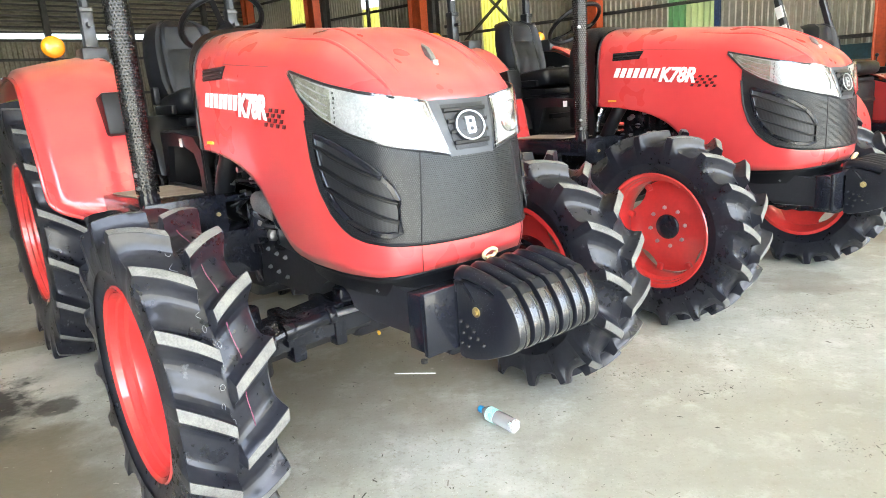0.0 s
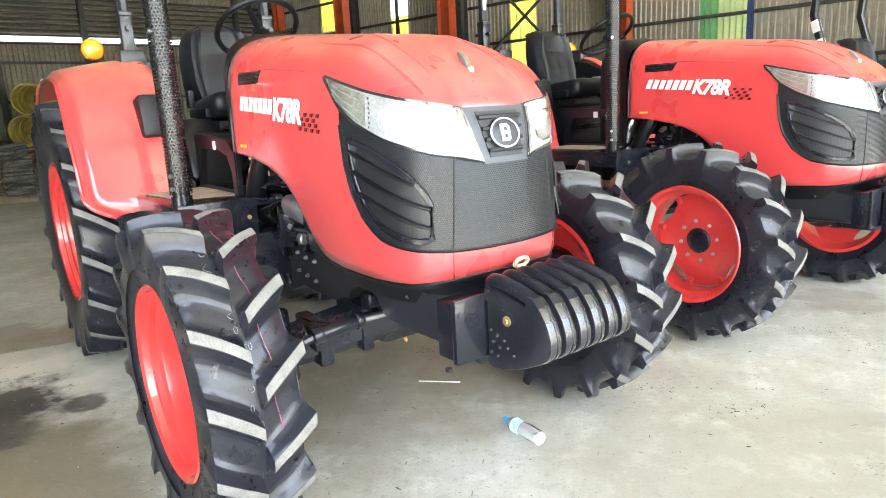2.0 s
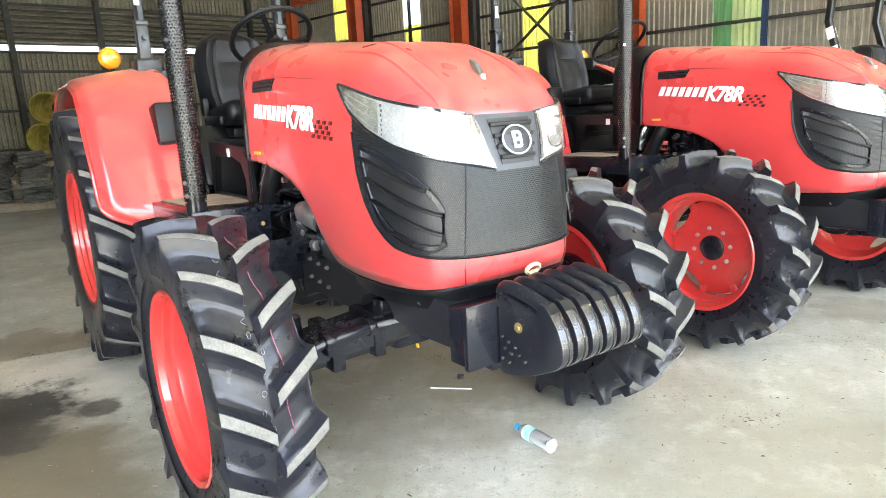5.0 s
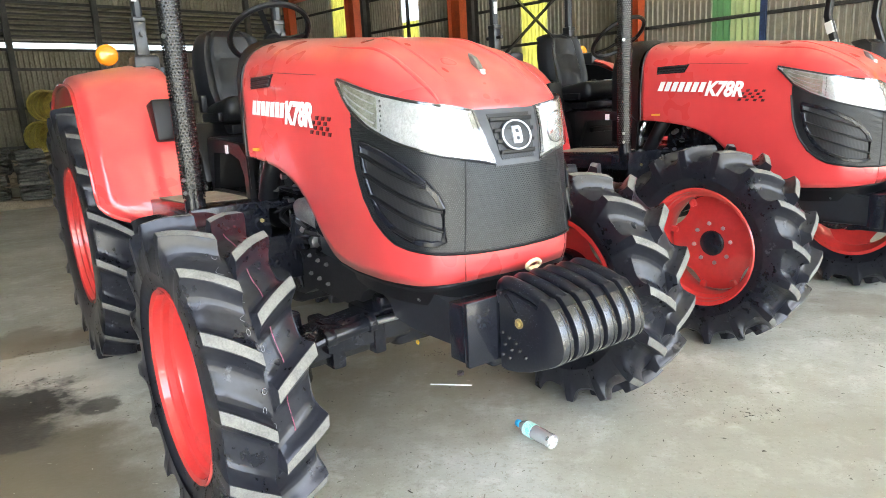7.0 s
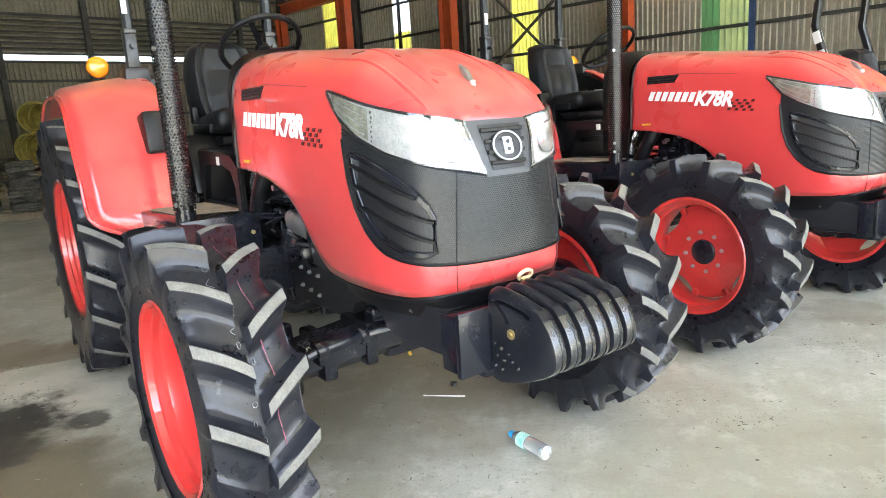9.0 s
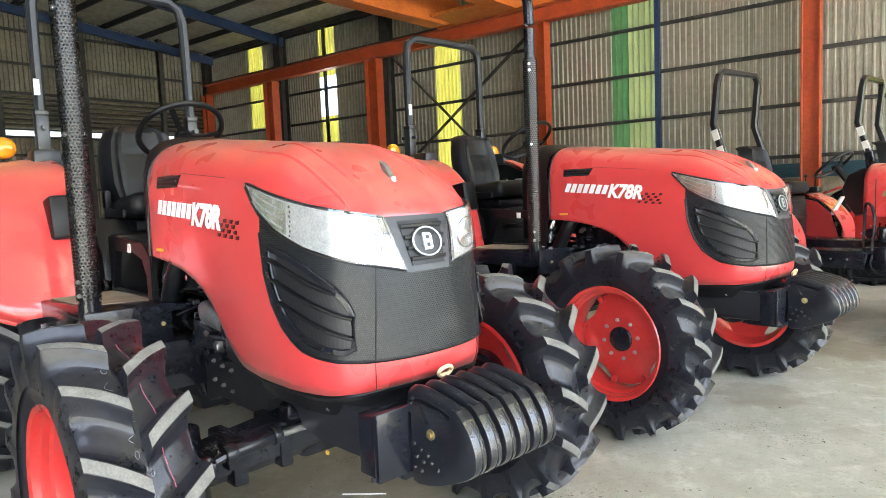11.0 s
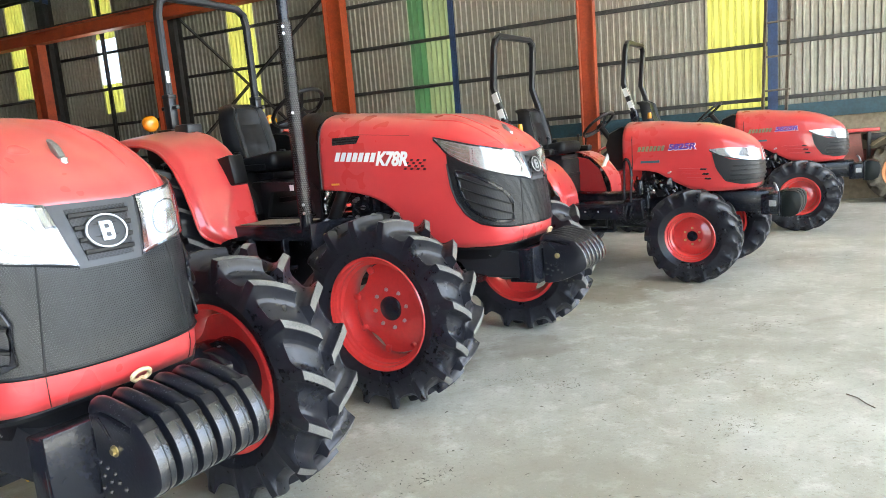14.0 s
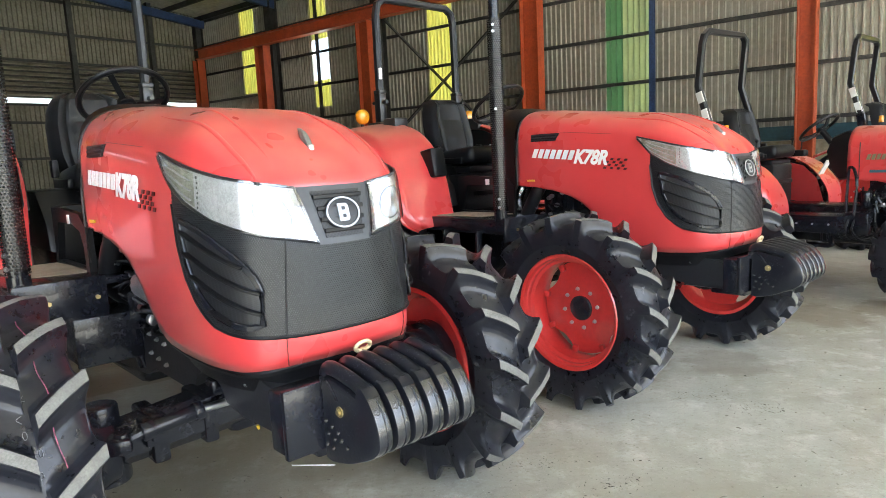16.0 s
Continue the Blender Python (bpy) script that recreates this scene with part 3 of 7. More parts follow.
def seat_parts(root, x, y, z, k=1.0):
    """A moulded vinyl seat: cushion, back with wings and seam, sides, suspension and belt boxes."""
    def pad(c, s, puff, rot):
        bm = bmesh.new()
        box(bm, (0, 0, 0), s, bev=min(s) * 0.42, seg=4)
        bmesh.ops.transform(bm, matrix=Matrix.Translation(c) @ pose(0, 0, 0, *rot), verts=bm.verts)
        return bm
    bm = pad((x, y, z), (0.46 * k, 0.48 * k, 0.13), 0.02, (0, -6, 0))
    part("cushion", bm, VINYL, root)
    bm = bmesh.new()

    def back(u, v):
        a = (u - 0.5) * 2
        w = ramp(v, [0, 0.25, 0.6, 0.8, 0.92, 0.97, 1.0], [0.205, 0.24, 0.235, 0.215, 0.185, 0.155, 0.11]) * k
        hh = 0.50 * k * v
        px = -0.19 * k - 0.10 * v + 0.055 * abs(a) ** 2.2 + 0.03 * math.exp(-((v - 0.3) / 0.2) ** 2) * (1 - abs(a))
        groove = 0.016 * math.exp(-((abs(a) - 0.62) / 0.05) ** 2) + 0.009 * math.exp(-((v - 0.64 - 0.03 * a * a) / 0.02) ** 2) * (abs(a) < 0.62)
        edge = 0.075 * smoothstep(abs(a), 0.80, 1.0) ** 1.5 + 0.07 * smoothstep(v, 0.88, 1.0) ** 1.5
        return Vector((x + px - groove - edge, y + a * w, z + 0.02 + hh)), Vector((1, 0, 0.15))
    sheet(bm, back, 26, 22, 0.085)
    bmesh.ops.recalc_face_normals(bm, faces=bm.faces[:])
    part("backrest", bm, VINYL, root, "black vinyl backrest with stitched seams")
    bm = bmesh.new()
    box(bm, (x - 0.02, y, z - 0.10), (0.40 * k, 0.42 * k, 0.05), bev=0.01)
    for q in range(5):
        box(bm, (x - 0.02, y, z - 0.14 - q * 0.028), (0.36 * k - 0.008 * q, 0.38 * k - 0.01 * q, 0.016), bev=0.006)
    box(bm, (x, y, z - 0.29), (0.44 * k, 0.36 * k, 0.04), bev=0.008)
    pieces("seat_suspension", bm, PLASTIC, root)
    bm = bmesh.new()
    for sd in (-1, 1):
        box(bm, (x - 0.16 * k, y + sd * 0.26 * k, z + 0.05), (0.06, 0.035, 0.10), bev=0.01)
        box(bm, (x - 0.02, y + sd * 0.255 * k, z - 0.03), (0.30, 0.03, 0.05), bev=0.01)
    pieces("seat_bracket", bm, PLASTIC, root)


def steering_wheel(root, c, r, tilt, material=None):
    bm = bmesh.new()
    m = Matrix.Translation(c) @ pose(0, 0, 0, 0, tilt, 0)
    tube(bm, [m @ Vector((r * math.cos(2 * math.pi * k / 40), r * math.sin(2 * math.pi * k / 40), 0)) for k in range(40)], 0.0155, 8, True, up=m.to_3x3() @ Vector((0, 0, 1)))
    rim = part("steering_wheel", bm, material or PLASTIC, root)
    bm = bmesh.new()
    for ang in (90, 210, 330):
        a = radians(ang)
        sweep(bm, [m @ Vector((0.02 * math.cos(a), 0.02 * math.sin(a), -0.035)), m @ Vector((0.5 * r * math.cos(a), 0.5 * r * math.sin(a), -0.03)), m @ Vector((r * 0.98 * math.cos(a), r * 0.98 * math.sin(a), 0))], rect(0.028, 0.010), up=m.to_3x3() @ Vector((0, 0, 1)))
    cyl(bm, m @ Vector((0, 0, -0.05)), m @ Vector((0, 0, -0.012)), 0.05, 0.04, 20, 0.005)
    part("spoke", bm, PLASTIC, rim)
    bm = bmesh.new()
    cyl(bm, m @ Vector((0, 0, -0.55)), m @ Vector((0, 0, -0.05)), 0.03, seg=14)
    part("steering_column", bm, PLASTIC, root)


# ---------- the large tractors ----------
def build_large_tractor(m):
    root = thing("tractor", "large red farm tractor with black grille and front weights on concrete", "tractor", m, "parked tractors")
    hood = Hood(
        plan=[(0.618, 0.0), (0.613, 0.08), (0.603, 0.14), (0.586, 0.195), (0.558, 0.245), (0.513, 0.288), (0.450, 0.319), (0.37, 0.338), (0.27, 0.348), (0.15, 0.352), (0.0, 0.352), (-0.4, 0.352), (-0.86, 0.348)],
        zb=lambda x: ramp(x, [-0.87, -0.70, -0.53, -0.42, -0.33, -0.26, -0.20, -0.15, -0.10, -0.04, 0.05, 0.24, 0.45, 0.62], [1.205, 1.195, 1.17, 1.14, 1.10, 1.05, 0.985, 0.92, 0.868, 0.833, 0.815, 0.812, 0.825, 0.850]),
        zt=lambda x: 1.6378 + -0.1440 * max(x, -0.87) + -0.0837 * max(x, -0.87) ** 2 + 0.018 * smoothstep(-x, 0.35, 0.85),
        zs=lambda x: 1.40 - 0.034 * smoothstep(x, 0.2, 0.58),
        ins_front=([0.82, 0.86, 0.90, 1.0, 1.2, 1.3, 1.37], [0.045, 0.012, 0.0, 0.008, 0.034, 0.060, 0.086]),
        ins_side=([0.80, 0.84, 0.95, 1.2, 1.35, 1.42], [0.035, 0.014, 0.004, 0.0, 0.002, 0.006]),
        x_front=0.615, x_pull=-0.1, n_front=1.55, n_side=2.4, corner=0.7, rear=0.9)
    skin = hood.skin(128, 14, 40)
    over = BVHTree.FromBMesh(skin)
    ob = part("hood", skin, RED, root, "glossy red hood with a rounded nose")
    sol = ob.modifiers.new("thickness", "SOLIDIFY")
    sol.thickness, sol.offset = 0.010, -1
    hoodob = ob
    # pressed creases that run down to the headlamps
    for sd in (-1, 1):
        for line in ([(-0.32, 0.222), (-0.1, 0.232), (0.15, 0.249), (0.30, 0.251), (0.42, 0.248), (0.525, 0.236)], [(-0.12, 0.135), (0.05, 0.154), (0.2, 0.165), (0.35, 0.170), (0.47, 0.170)]):
            pts = []
            for p in smooth_line([(x, sd * y, 0) for x, y in line], 8):
                hit = over.ray_cast(Vector((p.x, p.y, 3.0)), Vector((0, 0, -1)))[0]
                if hit:
                    pts.append(hit - Vector((0, 0, 0.0050)))
            bm = bmesh.new()
            sweep(bm, pts, circle(0.0092, 12), scale=lambda t: min(1.0, 0.30 + 2.2 * t, 0.40 + 3.5 * (1 - t)))
            part("hood_crease", bm, RED, ob)
        bm = bmesh.new()
        tube(bm, [hood.off(sd * hood.s_of_x(-0.52 + 0.045 * q), 1.556 - 0.0040 * q, -0.0002) for q in range(10)], 0.0013, 5)
        part("panel_gap", bm, DECAL_RED, ob)
    # dark cowl behind the hood
    bm = bmesh.new()
    sec = [(-0.885, 0.342, 1.705), (-0.90, 0.335, 1.710), (-1.00, 0.31, 1.750), (-1.12, 0.27, 1.755), (-1.22, 0.21, 1.68)]
    prev = None
    for x, w, zt in sec:
        pts = [(-w, 1.05), (-w, 1.30), (-w, 1.45)] + [(-w * abs(math.cos(t)) ** 0.62 * (1 if math.cos(t) > 0 else -1), 1.45 + (zt - 1.45) * math.sin(t) ** 0.62) for t in [math.pi * q / 12 for q in range(1, 12)]] + [(w, 1.45), (w, 1.30), (w, 1.05)]
        ring = [bm.verts.new((x, y, z)) for y, z in pts]
        if prev:
            for a in range(len(ring) - 1):
                bm.faces.new((prev[a], prev[a + 1], ring[a + 1], ring[a]))
        prev = ring
    bm.faces.new(prev)
    bmesh.ops.recalc_face_normals(bm, faces=bm.faces[:])
    part("dashboard_cowl", bm, PLASTIC, root, "matt black dashboard cowl")
    # rear seal of the hood
    bm = bmesh.new()
    tube(bm, [hood.off(s, z, 0.002) + Vector((-0.004, 0, 0)) for s, z in [(-1, 1.21 + 0.019 * q) for q in range(11)]] + [hood.point(-1, z) for z in (1.45, 1.52, 1.58, 1.63, 1.67, 1.695, 1.712)], 0.007, 6)
    part("hood_seal", bm, PLASTIC, hoodob)

    # headlamps
    for sd in (-1, 1):
        s_tip, s_in = sd * hood.s_of_x(0.075), sd * hood.s_of_y(0.150)
        span = lambda u, a=s_tip, b=s_in: a + (b - a) * u
        lo = lambda u: ramp(u, [0, 0.05, 0.15, 0.3, 0.5, 0.75, 1.0], [1.478, 1.452, 1.388, 1.335, 1.285, 1.235, 1.199])
        hi = lambda u: ramp(u, [0, 0.2, 0.4, 0.6, 0.8, 1.0], [1.490, 1.462, 1.432, 1.405, 1.382, 1.366])
        bm = bmesh.new()

        def lamp(u, v, d=0.004):
            s = span(u)
            zl, zh = lo(u), hi(u)
            z = zl + (zh - zl) * v
            # the inner edge leans towards the badge at its foot
            s -= sd * (hood.s_of_y(0.150) - hood.s_of_y(0.098)) * (1 - v) * smoothstep(u, 0.45, 1.0)
            return hood.off(s, z, d), hood.normal(s, z)
        sheet(bm, lambda u, v: lamp(u, v, 0.006), 30, 8, 0.005)
        bmesh.ops.recalc_face_normals(bm, faces=bm.faces[:])
        lampob = part("headlight", bm, CHROME, hoodob, "headlamp with bright reflector")
        bm = bmesh.new()
        sheet(bm, lambda u, v: lamp(u, v, 0.0185), 30, 8, 0.003)
        bmesh.ops.recalc_face_normals(bm, faces=bm.faces[:])
        part("lens", bm, LENS, lampob).visible_shadow = False
        bm = bmesh.new()
        edge = [lamp(u / 20, 1, 0.008)[0] for u in range(21)] + [lamp(1, 1 - v / 5, 0.008)[0] for v in range(1, 6)] + [lamp(1 - u / 20, 0, 0.008)[0] for u in range(1, 21)]
        tube(bm, edge, 0.0055, 6, True)
        part("lamp_bezel", bm, DGREY, lampob)
        # greenish tip with bright bars, a fluted bowl and a dotted divider behind the lens
        bm = bmesh.new()
        sheet(bm, lambda u, v: lamp(0.05 + 0.34 * u, 0.10 + 0.80 * v, 0.0085), 12, 4, 0.002)
        bmesh.ops.recalc_face_normals(bm, faces=bm.faces[:])
        part("tip_reflector", bm, TIP_CHROME, lampob, "pale greenish ribbed reflector at the lamp tip")
        bm = bmesh.new()
        for vv in (0.22, 0.46, 0.72):
            sweep(bm, [lamp(0.10 + 0.045 * q, vv, 0.0115)[0] for q in range(7)], rect(0.007, 0.003))
        pieces("fin", bm, CHROME, lampob)
        for uu, vv, r, lobes in ((0.82, 0.46, 0.050, 22),):
            tall = hi(uu) - lo(uu)
            bm = bmesh.new()
            rings = []
            for f, hh in ((1.0, 0.0), (0.97, 0.0055), (0.90, 0.0050), (0.62, 0.0025), (0.34, 0.0010), (0.28, 0.0040), (0.02, 0.0050)):
                rings.append([bm.verts.new(lamp(min(0.995, uu + r * f * math.sin(a) / 0.60), vv + r * f * math.cos(a) / tall, 0.0068 + hh + (0.0012 * (k % 2) if 0.5 < f < 0.95 else 0.0))[0])
                              for k, a in enumerate(2 * math.pi * k / (2 * lobes) for k in range(2 * lobes))])
            for a, b in zip(rings, rings[1:]):
                for k in range(2 * lobes):
                    bm.faces.new((a[k], a[(k + 1) % (2 * lobes)], b[(k + 1) % (2 * lobes)], b[k]))
            bmesh.ops.recalc_face_normals(bm, faces=bm.faces[:])
            part("bulb_reflector", bm, BOWL, lampob, "fluted round reflector bowl", smooth=False)
            bm = bmesh.new()
            tube(bm, [lamp(min(0.995, uu + r * math.sin(a) / 0.60), vv + r * math.cos(a) / tall, 0.0125)[0] for a in (2 * math.pi * k / 32 for k in range(32))], 0.0022, 5, True)
            part("bowl_rim", bm, PANEL_GREY, lampob)
        bm = bmesh.new()
        for k in range(7):
            sweep(bm, [lamp(0.42 + 0.004 * (k % 2), 0.10 + 0.12 * k + 0.03 * q, 0.009)[0] for q in (0, 1, 2)], rect(0.005, 0.003, 0.001))
        pieces("divider", bm, PANEL_GREY, lampob)
        bm = bmesh.new()
        for k in range(6):
            tube(bm, [lamp(0.955 + 0.008 * k, 0.06 + 0.88 * q / 6, 0.007)[0] for q in range(7)], 0.0022, 5)
        pieces("flute", bm, BOWL, lampob)

    # lower grille that wraps the nose
    gx = 0.158
    s_g = hood.s_of_x(gx)

    def g_lo(u):
        x = hood.plan(-s_g + 2 * s_g * u)[0]
        return ramp(x, [0.158, 0.166, 0.178, 0.208, 0.262, 0.315, 0.36, 0.43, 0.50, 0.62], [1.33, 1.25, 1.18, 1.10, 1.025, 0.985, 0.962, 0.948, 0.940, 0.938])

    def g_hi(u):
        s = -s_g + 2 * s_g * u
        x, y, _ = hood.plan(s)
        uu = (hood.s_of_x(0.075) - abs(s)) / (hood.s_of_x(0.075) - hood.s_of_y(0.15))
        return ramp(uu, [0, 0.05, 0.15, 0.3, 0.5, 0.75, 1.0], [1.478, 1.452, 1.388, 1.335, 1.285, 1.235, 1.199]) + 0.002 + 0.028 * smoothstep(uu, 0.3, 0.6) * (1 - smoothstep(uu, 1.1, 1.25))
    gme = hood.honeycomb(s_g, g_lo, g_hi, 0.0055, 0.0073, 0.60, 0.003)
    gme.materials.append(GRILLE)
    grille = mesh_part("front_grille", gme, hoodob, "dark perforated honeycomb front grille", smooth=False)
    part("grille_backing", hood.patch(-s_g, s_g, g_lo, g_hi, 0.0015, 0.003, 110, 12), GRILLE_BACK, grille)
    bm = bmesh.new()
    tube(bm, [hood.off(-s_g + 2 * s_g * u / 80, g_lo(u / 80), 0.004) for u in range(81)], 0.006, 6)
    part("grille_trim", bm, PLASTIC, grille)
    bm = bmesh.new()
    for sd in (-1, 1):
        ss = sd * hood.s_of_y(0.220)
        tube(bm, [hood.off(ss - sd * 0.012 * q / 9, 0.94 + (1.225 - 0.94) * q / 9, 0.006) for q in range(10)], 0.003, 6)
    pieces("grille_seam", bm, GRILLE_BACK, grille)

    bm = bmesh.new()
    for sd in (-1, 1):
        ss = sd * hood.s_of_y(0.220)
        tube(bm, [hood.off(ss, 0.846 + 0.01 * q, 0.0004) for q in range(10)], 0.0016, 5)
    pieces("panel_gap", bm, DECAL_RED, hoodob)
    # side vents, let into the grille
    for sd in (-1, 1):
        xs_top = lambda u: 0.221 + (0.537 - 0.221) * u

        def v_s(u):
            return sd * hood.s_of_x(xs_top(u))
        v_hi = lambda u: ramp(u, [0, 0.15, 0.35, 0.52, 0.69, 0.80, 0.885, 0.96, 1.0], [1.280, 1.270, 1.251, 1.228, 1.199, 1.176, 1.151, 1.116, 1.080])
        v_lo = lambda u: ramp(u, [0, 0.025, 0.075, 0.15, 0.23, 0.35, 0.49, 0.62, 0.775, 0.92, 1.0], [1.272, 1.231, 1.157, 1.108, 1.066, 1.034, 1.007, 0.990, 0.975, 0.970, 0.978])

        def vent(u, v, d):
            s, z = v_s(u), v_lo(u) + (v_hi(u) - v_lo(u)) * v
            return hood.off(s, z, d), hood.normal(s, z)
        bm = bmesh.new()
        sheet(bm, lambda u, v: vent(u, v, 0.008), 28, 10, 0.003)
        bmesh.ops.recalc_face_normals(bm, faces=bm.faces[:])
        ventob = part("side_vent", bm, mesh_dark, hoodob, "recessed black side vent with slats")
        bm = bmesh.new()
        edge = [vent(u / 24, 1, 0.012)[0] for u in range(25)] + [vent(1 - u / 24, 0, 0.012)[0] for u in range(25)]
        sweep(bm, edge, rect(0.012, 0.02, 0.003), True)
        part("vent_bezel", bm, BLACK, ventob)
        bm = bmesh.new()
        sheet(bm, lambda u, v: vent(0.015 + 0.11 * u * (0.4 + 0.6 * v), 0.12 + 0.8 * v, 0.016 - 0.008 * u), 4, 10, 0.003)
        bmesh.ops.recalc_face_normals(bm, faces=bm.faces[:])
        part("vent_jamb", bm, PANEL_GREY, ventob, "smooth grey vent side")
        for k in range(4):
            bm = bmesh.new()
            z0 = 1.250 - k * 0.060
            us = [q / 40 for q in range(41) if v_lo(q / 40) + 0.004 < z0 - 0.118 * (q / 40) < v_hi(q / 40) - 0.006]
            if len(us) < 3:
                continue
            line = []
            for u in us:
                z = z0 - 0.118 * u
                line.append(hood.off(v_s(u), z, 0.014))
            sweep(bm, line, rect(0.026, 0.010, 0.003))
            part("slat", bm, PLASTIC, ventob)

    # badge box between the lamps
    bm = bmesh.new()
    hw = lambda v: 0.096 + (0.148 - 0.096) * v

    def bx(u, v, d):
        y = (u - 0.5) * 2 * hw(v)
        z = 1.192 + (1.366 - 1.192) * v
        s = hood.s_of_y(y)
        return hood.off(s, z, d), hood.normal(s, z)
    sheet(bm, lambda u, v: bx(u, v, 0.010), 16, 8, 0.012)
    bmesh.ops.recalc_face_normals(bm, faces=bm.faces[:])
    badge = part("badge_panel", bm, PANEL_GREY, hoodob, "dark grey badge panel with slats")
    bm = bmesh.new()
    sheet(bm, lambda u, v: bx(0.16 + 0.68 * u, 0.10 + 0.80 * v, 0.0125), 12, 6, 0.003)
    bmesh.ops.recalc_face_normals(bm, faces=bm.faces[:])
    part("badge_mesh", bm, mesh_dark, badge)
    for k in range(4):
        bm = bmesh.new()
        sweep(bm, [bx(0.16 + 0.68 * q / 10, 0.22 + 0.19 * k, 0.018)[0] for q in range(11)], rect(0.008, 0.013, 0.002))
        part("slat", bm, PLASTIC, badge)
    c, n = bx(0.5, 0.50, 0.017)
    q = Matrix.Translation(c) @ n.to_track_quat("Y", "Z").to_matrix().to_4x4()
    oval = lambda a, b, h, k=36: [(a * math.cos(2 * math.pi * i / k), b * math.sin(2 * math.pi * i / k)) for i in range(k)]
    bm = bmesh.new()
    prism(bm, oval(0.062, 0.050, 0), "Y", -0.012, 0.004, 0.002)
    part("badge_disc", bm, DGREY, badge, "oval badge with white ring", m=q)
    bm = bmesh.new()
    tube(bm, [Vector((0.058 * math.cos(a), 0.006, 0.046 * math.sin(a))) for a in [2 * math.pi * i / 40 for i in range(40)]], 0.0032, 6, True, up=(0, 1, 0))
    prism(bm, [(-0.018, -0.027), (0.012, -0.027), (0.019, -0.020), (0.019, 0.020), (0.012, 0.027), (-0.018, 0.027)], "Y", 0.004, 0.009)
    bmesh.ops.transform(bm, matrix=q @ Matrix.Diagonal((-1, 1, 1, 1)), verts=bm.verts)
    bmesh.ops.recalc_face_normals(bm, faces=bm.faces[:])
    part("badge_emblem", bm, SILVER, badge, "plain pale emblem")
    for zc in (-0.012, 0.012):
        bm = bmesh.new()
        prism(bm, [(-0.007, zc - 0.006), (0.006, zc - 0.006), (0.006, zc + 0.006), (-0.007, zc + 0.006)], "Y", 0.008, 0.0102)
        part("emblem_inlay", bm, DGREY, badge, smooth=False, m=q)
    # nose ornament: a bright foot and a dark leaf
    bm = bmesh.new()
    lathe(bm, [(0.001, 1.452), (0.017, 1.455), (0.015, 1.470), (0.011, 1.486), (0.012, 1.494), (0.001, 1.499)], 14, "Z", at=(0.428, 0, 0))
    part("ornament_stem", bm, STEEL, hoodob, "bright metal foot of the ornament")
    bm = bmesh.new()
    leaf = [(0.433, 1.488), (0.424, 1.502), (0.412, 1.520), (0.394, 1.538), (0.366, 1.552), (0.371, 1.535), (0.384, 1.513), (0.402, 1.494), (0.418, 1.484)]
    prism(bm, leaf, "Y", -0.011, 0.011, 0.007)
    part("ornament_leaf", bm, LEAF, hoodob, "leaf-shaped metal hood ornament")
    # air slot, decals on both sides
    for sd in (-1, 1):
        bm = bmesh.new()

        def slot(u, v, d):
            x = -0.735 + 0.205 * u + 0.03 * v * u
            s = sd * hood.s_of_x(x)
            z = 1.500 + 0.048 * v
            return hood.off(s, z, d), hood.normal(s, z)
        sheet(bm, lambda u, v: slot(u, v, 0.004), 10, 4, 0.004)
        bmesh.ops.recalc_face_normals(bm, faces=bm.faces[:])
        slotob = part("air_slot", bm, PLASTIC, hoodob, "black slotted air inlet")
        for vv in (0.18, 0.5, 0.82):
            bm = bmesh.new()
            sweep(bm, [slot(0.04 + 0.92 * q / 8, vv, 0.006)[0] for q in range(9)], rect(0.008, 0.008, 0.002))
            part("slat", bm, DGREY, slotob)
    decal = Matrix.Translation((-0.72, 0, 1.384)) @ pose(0, 0, 0, 0, 3.8, 0)
    bl = bars(hoodob, "brand_lettering", 7, 0.0, 0.345, 0.010, 0.070, -0.3585, WHITE, 0.022, 0.30)
    bl.matrix_basis = decal
    text_part("model_lettering", "K78R", WHITE, hoodob, decal @ Matrix.Translation((0.345, -0.3575, -0.008)) @ pose(0, 0, 0, 90, 0, 0), 0.120, "white slanting model lettering", 0.30, 0.250)
    for i in range(7):
        for j in range(4):
            if (i + j) % 2 or (i > 5 and j > 1):
                continue
            bm = bmesh.new()
            x, z = 0.562 + i * 0.024 + j * 0.008, -0.036 + 0.018 * j
            prism(bm, [(x, z), (x + 0.019, z), (x + 0.025, z + 0.014), (x + 0.006, z + 0.014)], "Y", -0.3548, -0.350)
            part("decal_dot", bm, DECAL_RED, hoodob, smooth=False, m=decal)
    bm = bmesh.new()
    box(bm, (-0.735, -0.354, 1.240), (0.065, 0.006, 0.012))
    part("yellow_sticker", bm, YELLOW, hoodob, smooth=False)

    # tow eye on the chin
    bm = bmesh.new()
    tube(bm, [Vector((0.652 + 0.008 * math.sin(a), -0.008 + 0.027 * math.cos(a), 0.876 + 0.016 * math.sin(a))) for a in [2 * math.pi * i / 28 for i in range(28)]], 0.0068, 8, True)
    cyl(bm, (0.640, 0, 0.83), (0.645, 0, 0.866), 0.011, seg=10)
    part("hook_eye", bm, HOOKGOLD, root, "cream coloured steel towing eye")

    # frame, carrier and weights
    bm = bmesh.new()
    top = ([-0.95, -0.55, -0.30, -0.20, 0.02, 0.30, 0.44, 0.56], [0.78, 0.80, 0.84, 0.86, 0.825, 0.805, 0.785, 0.765])
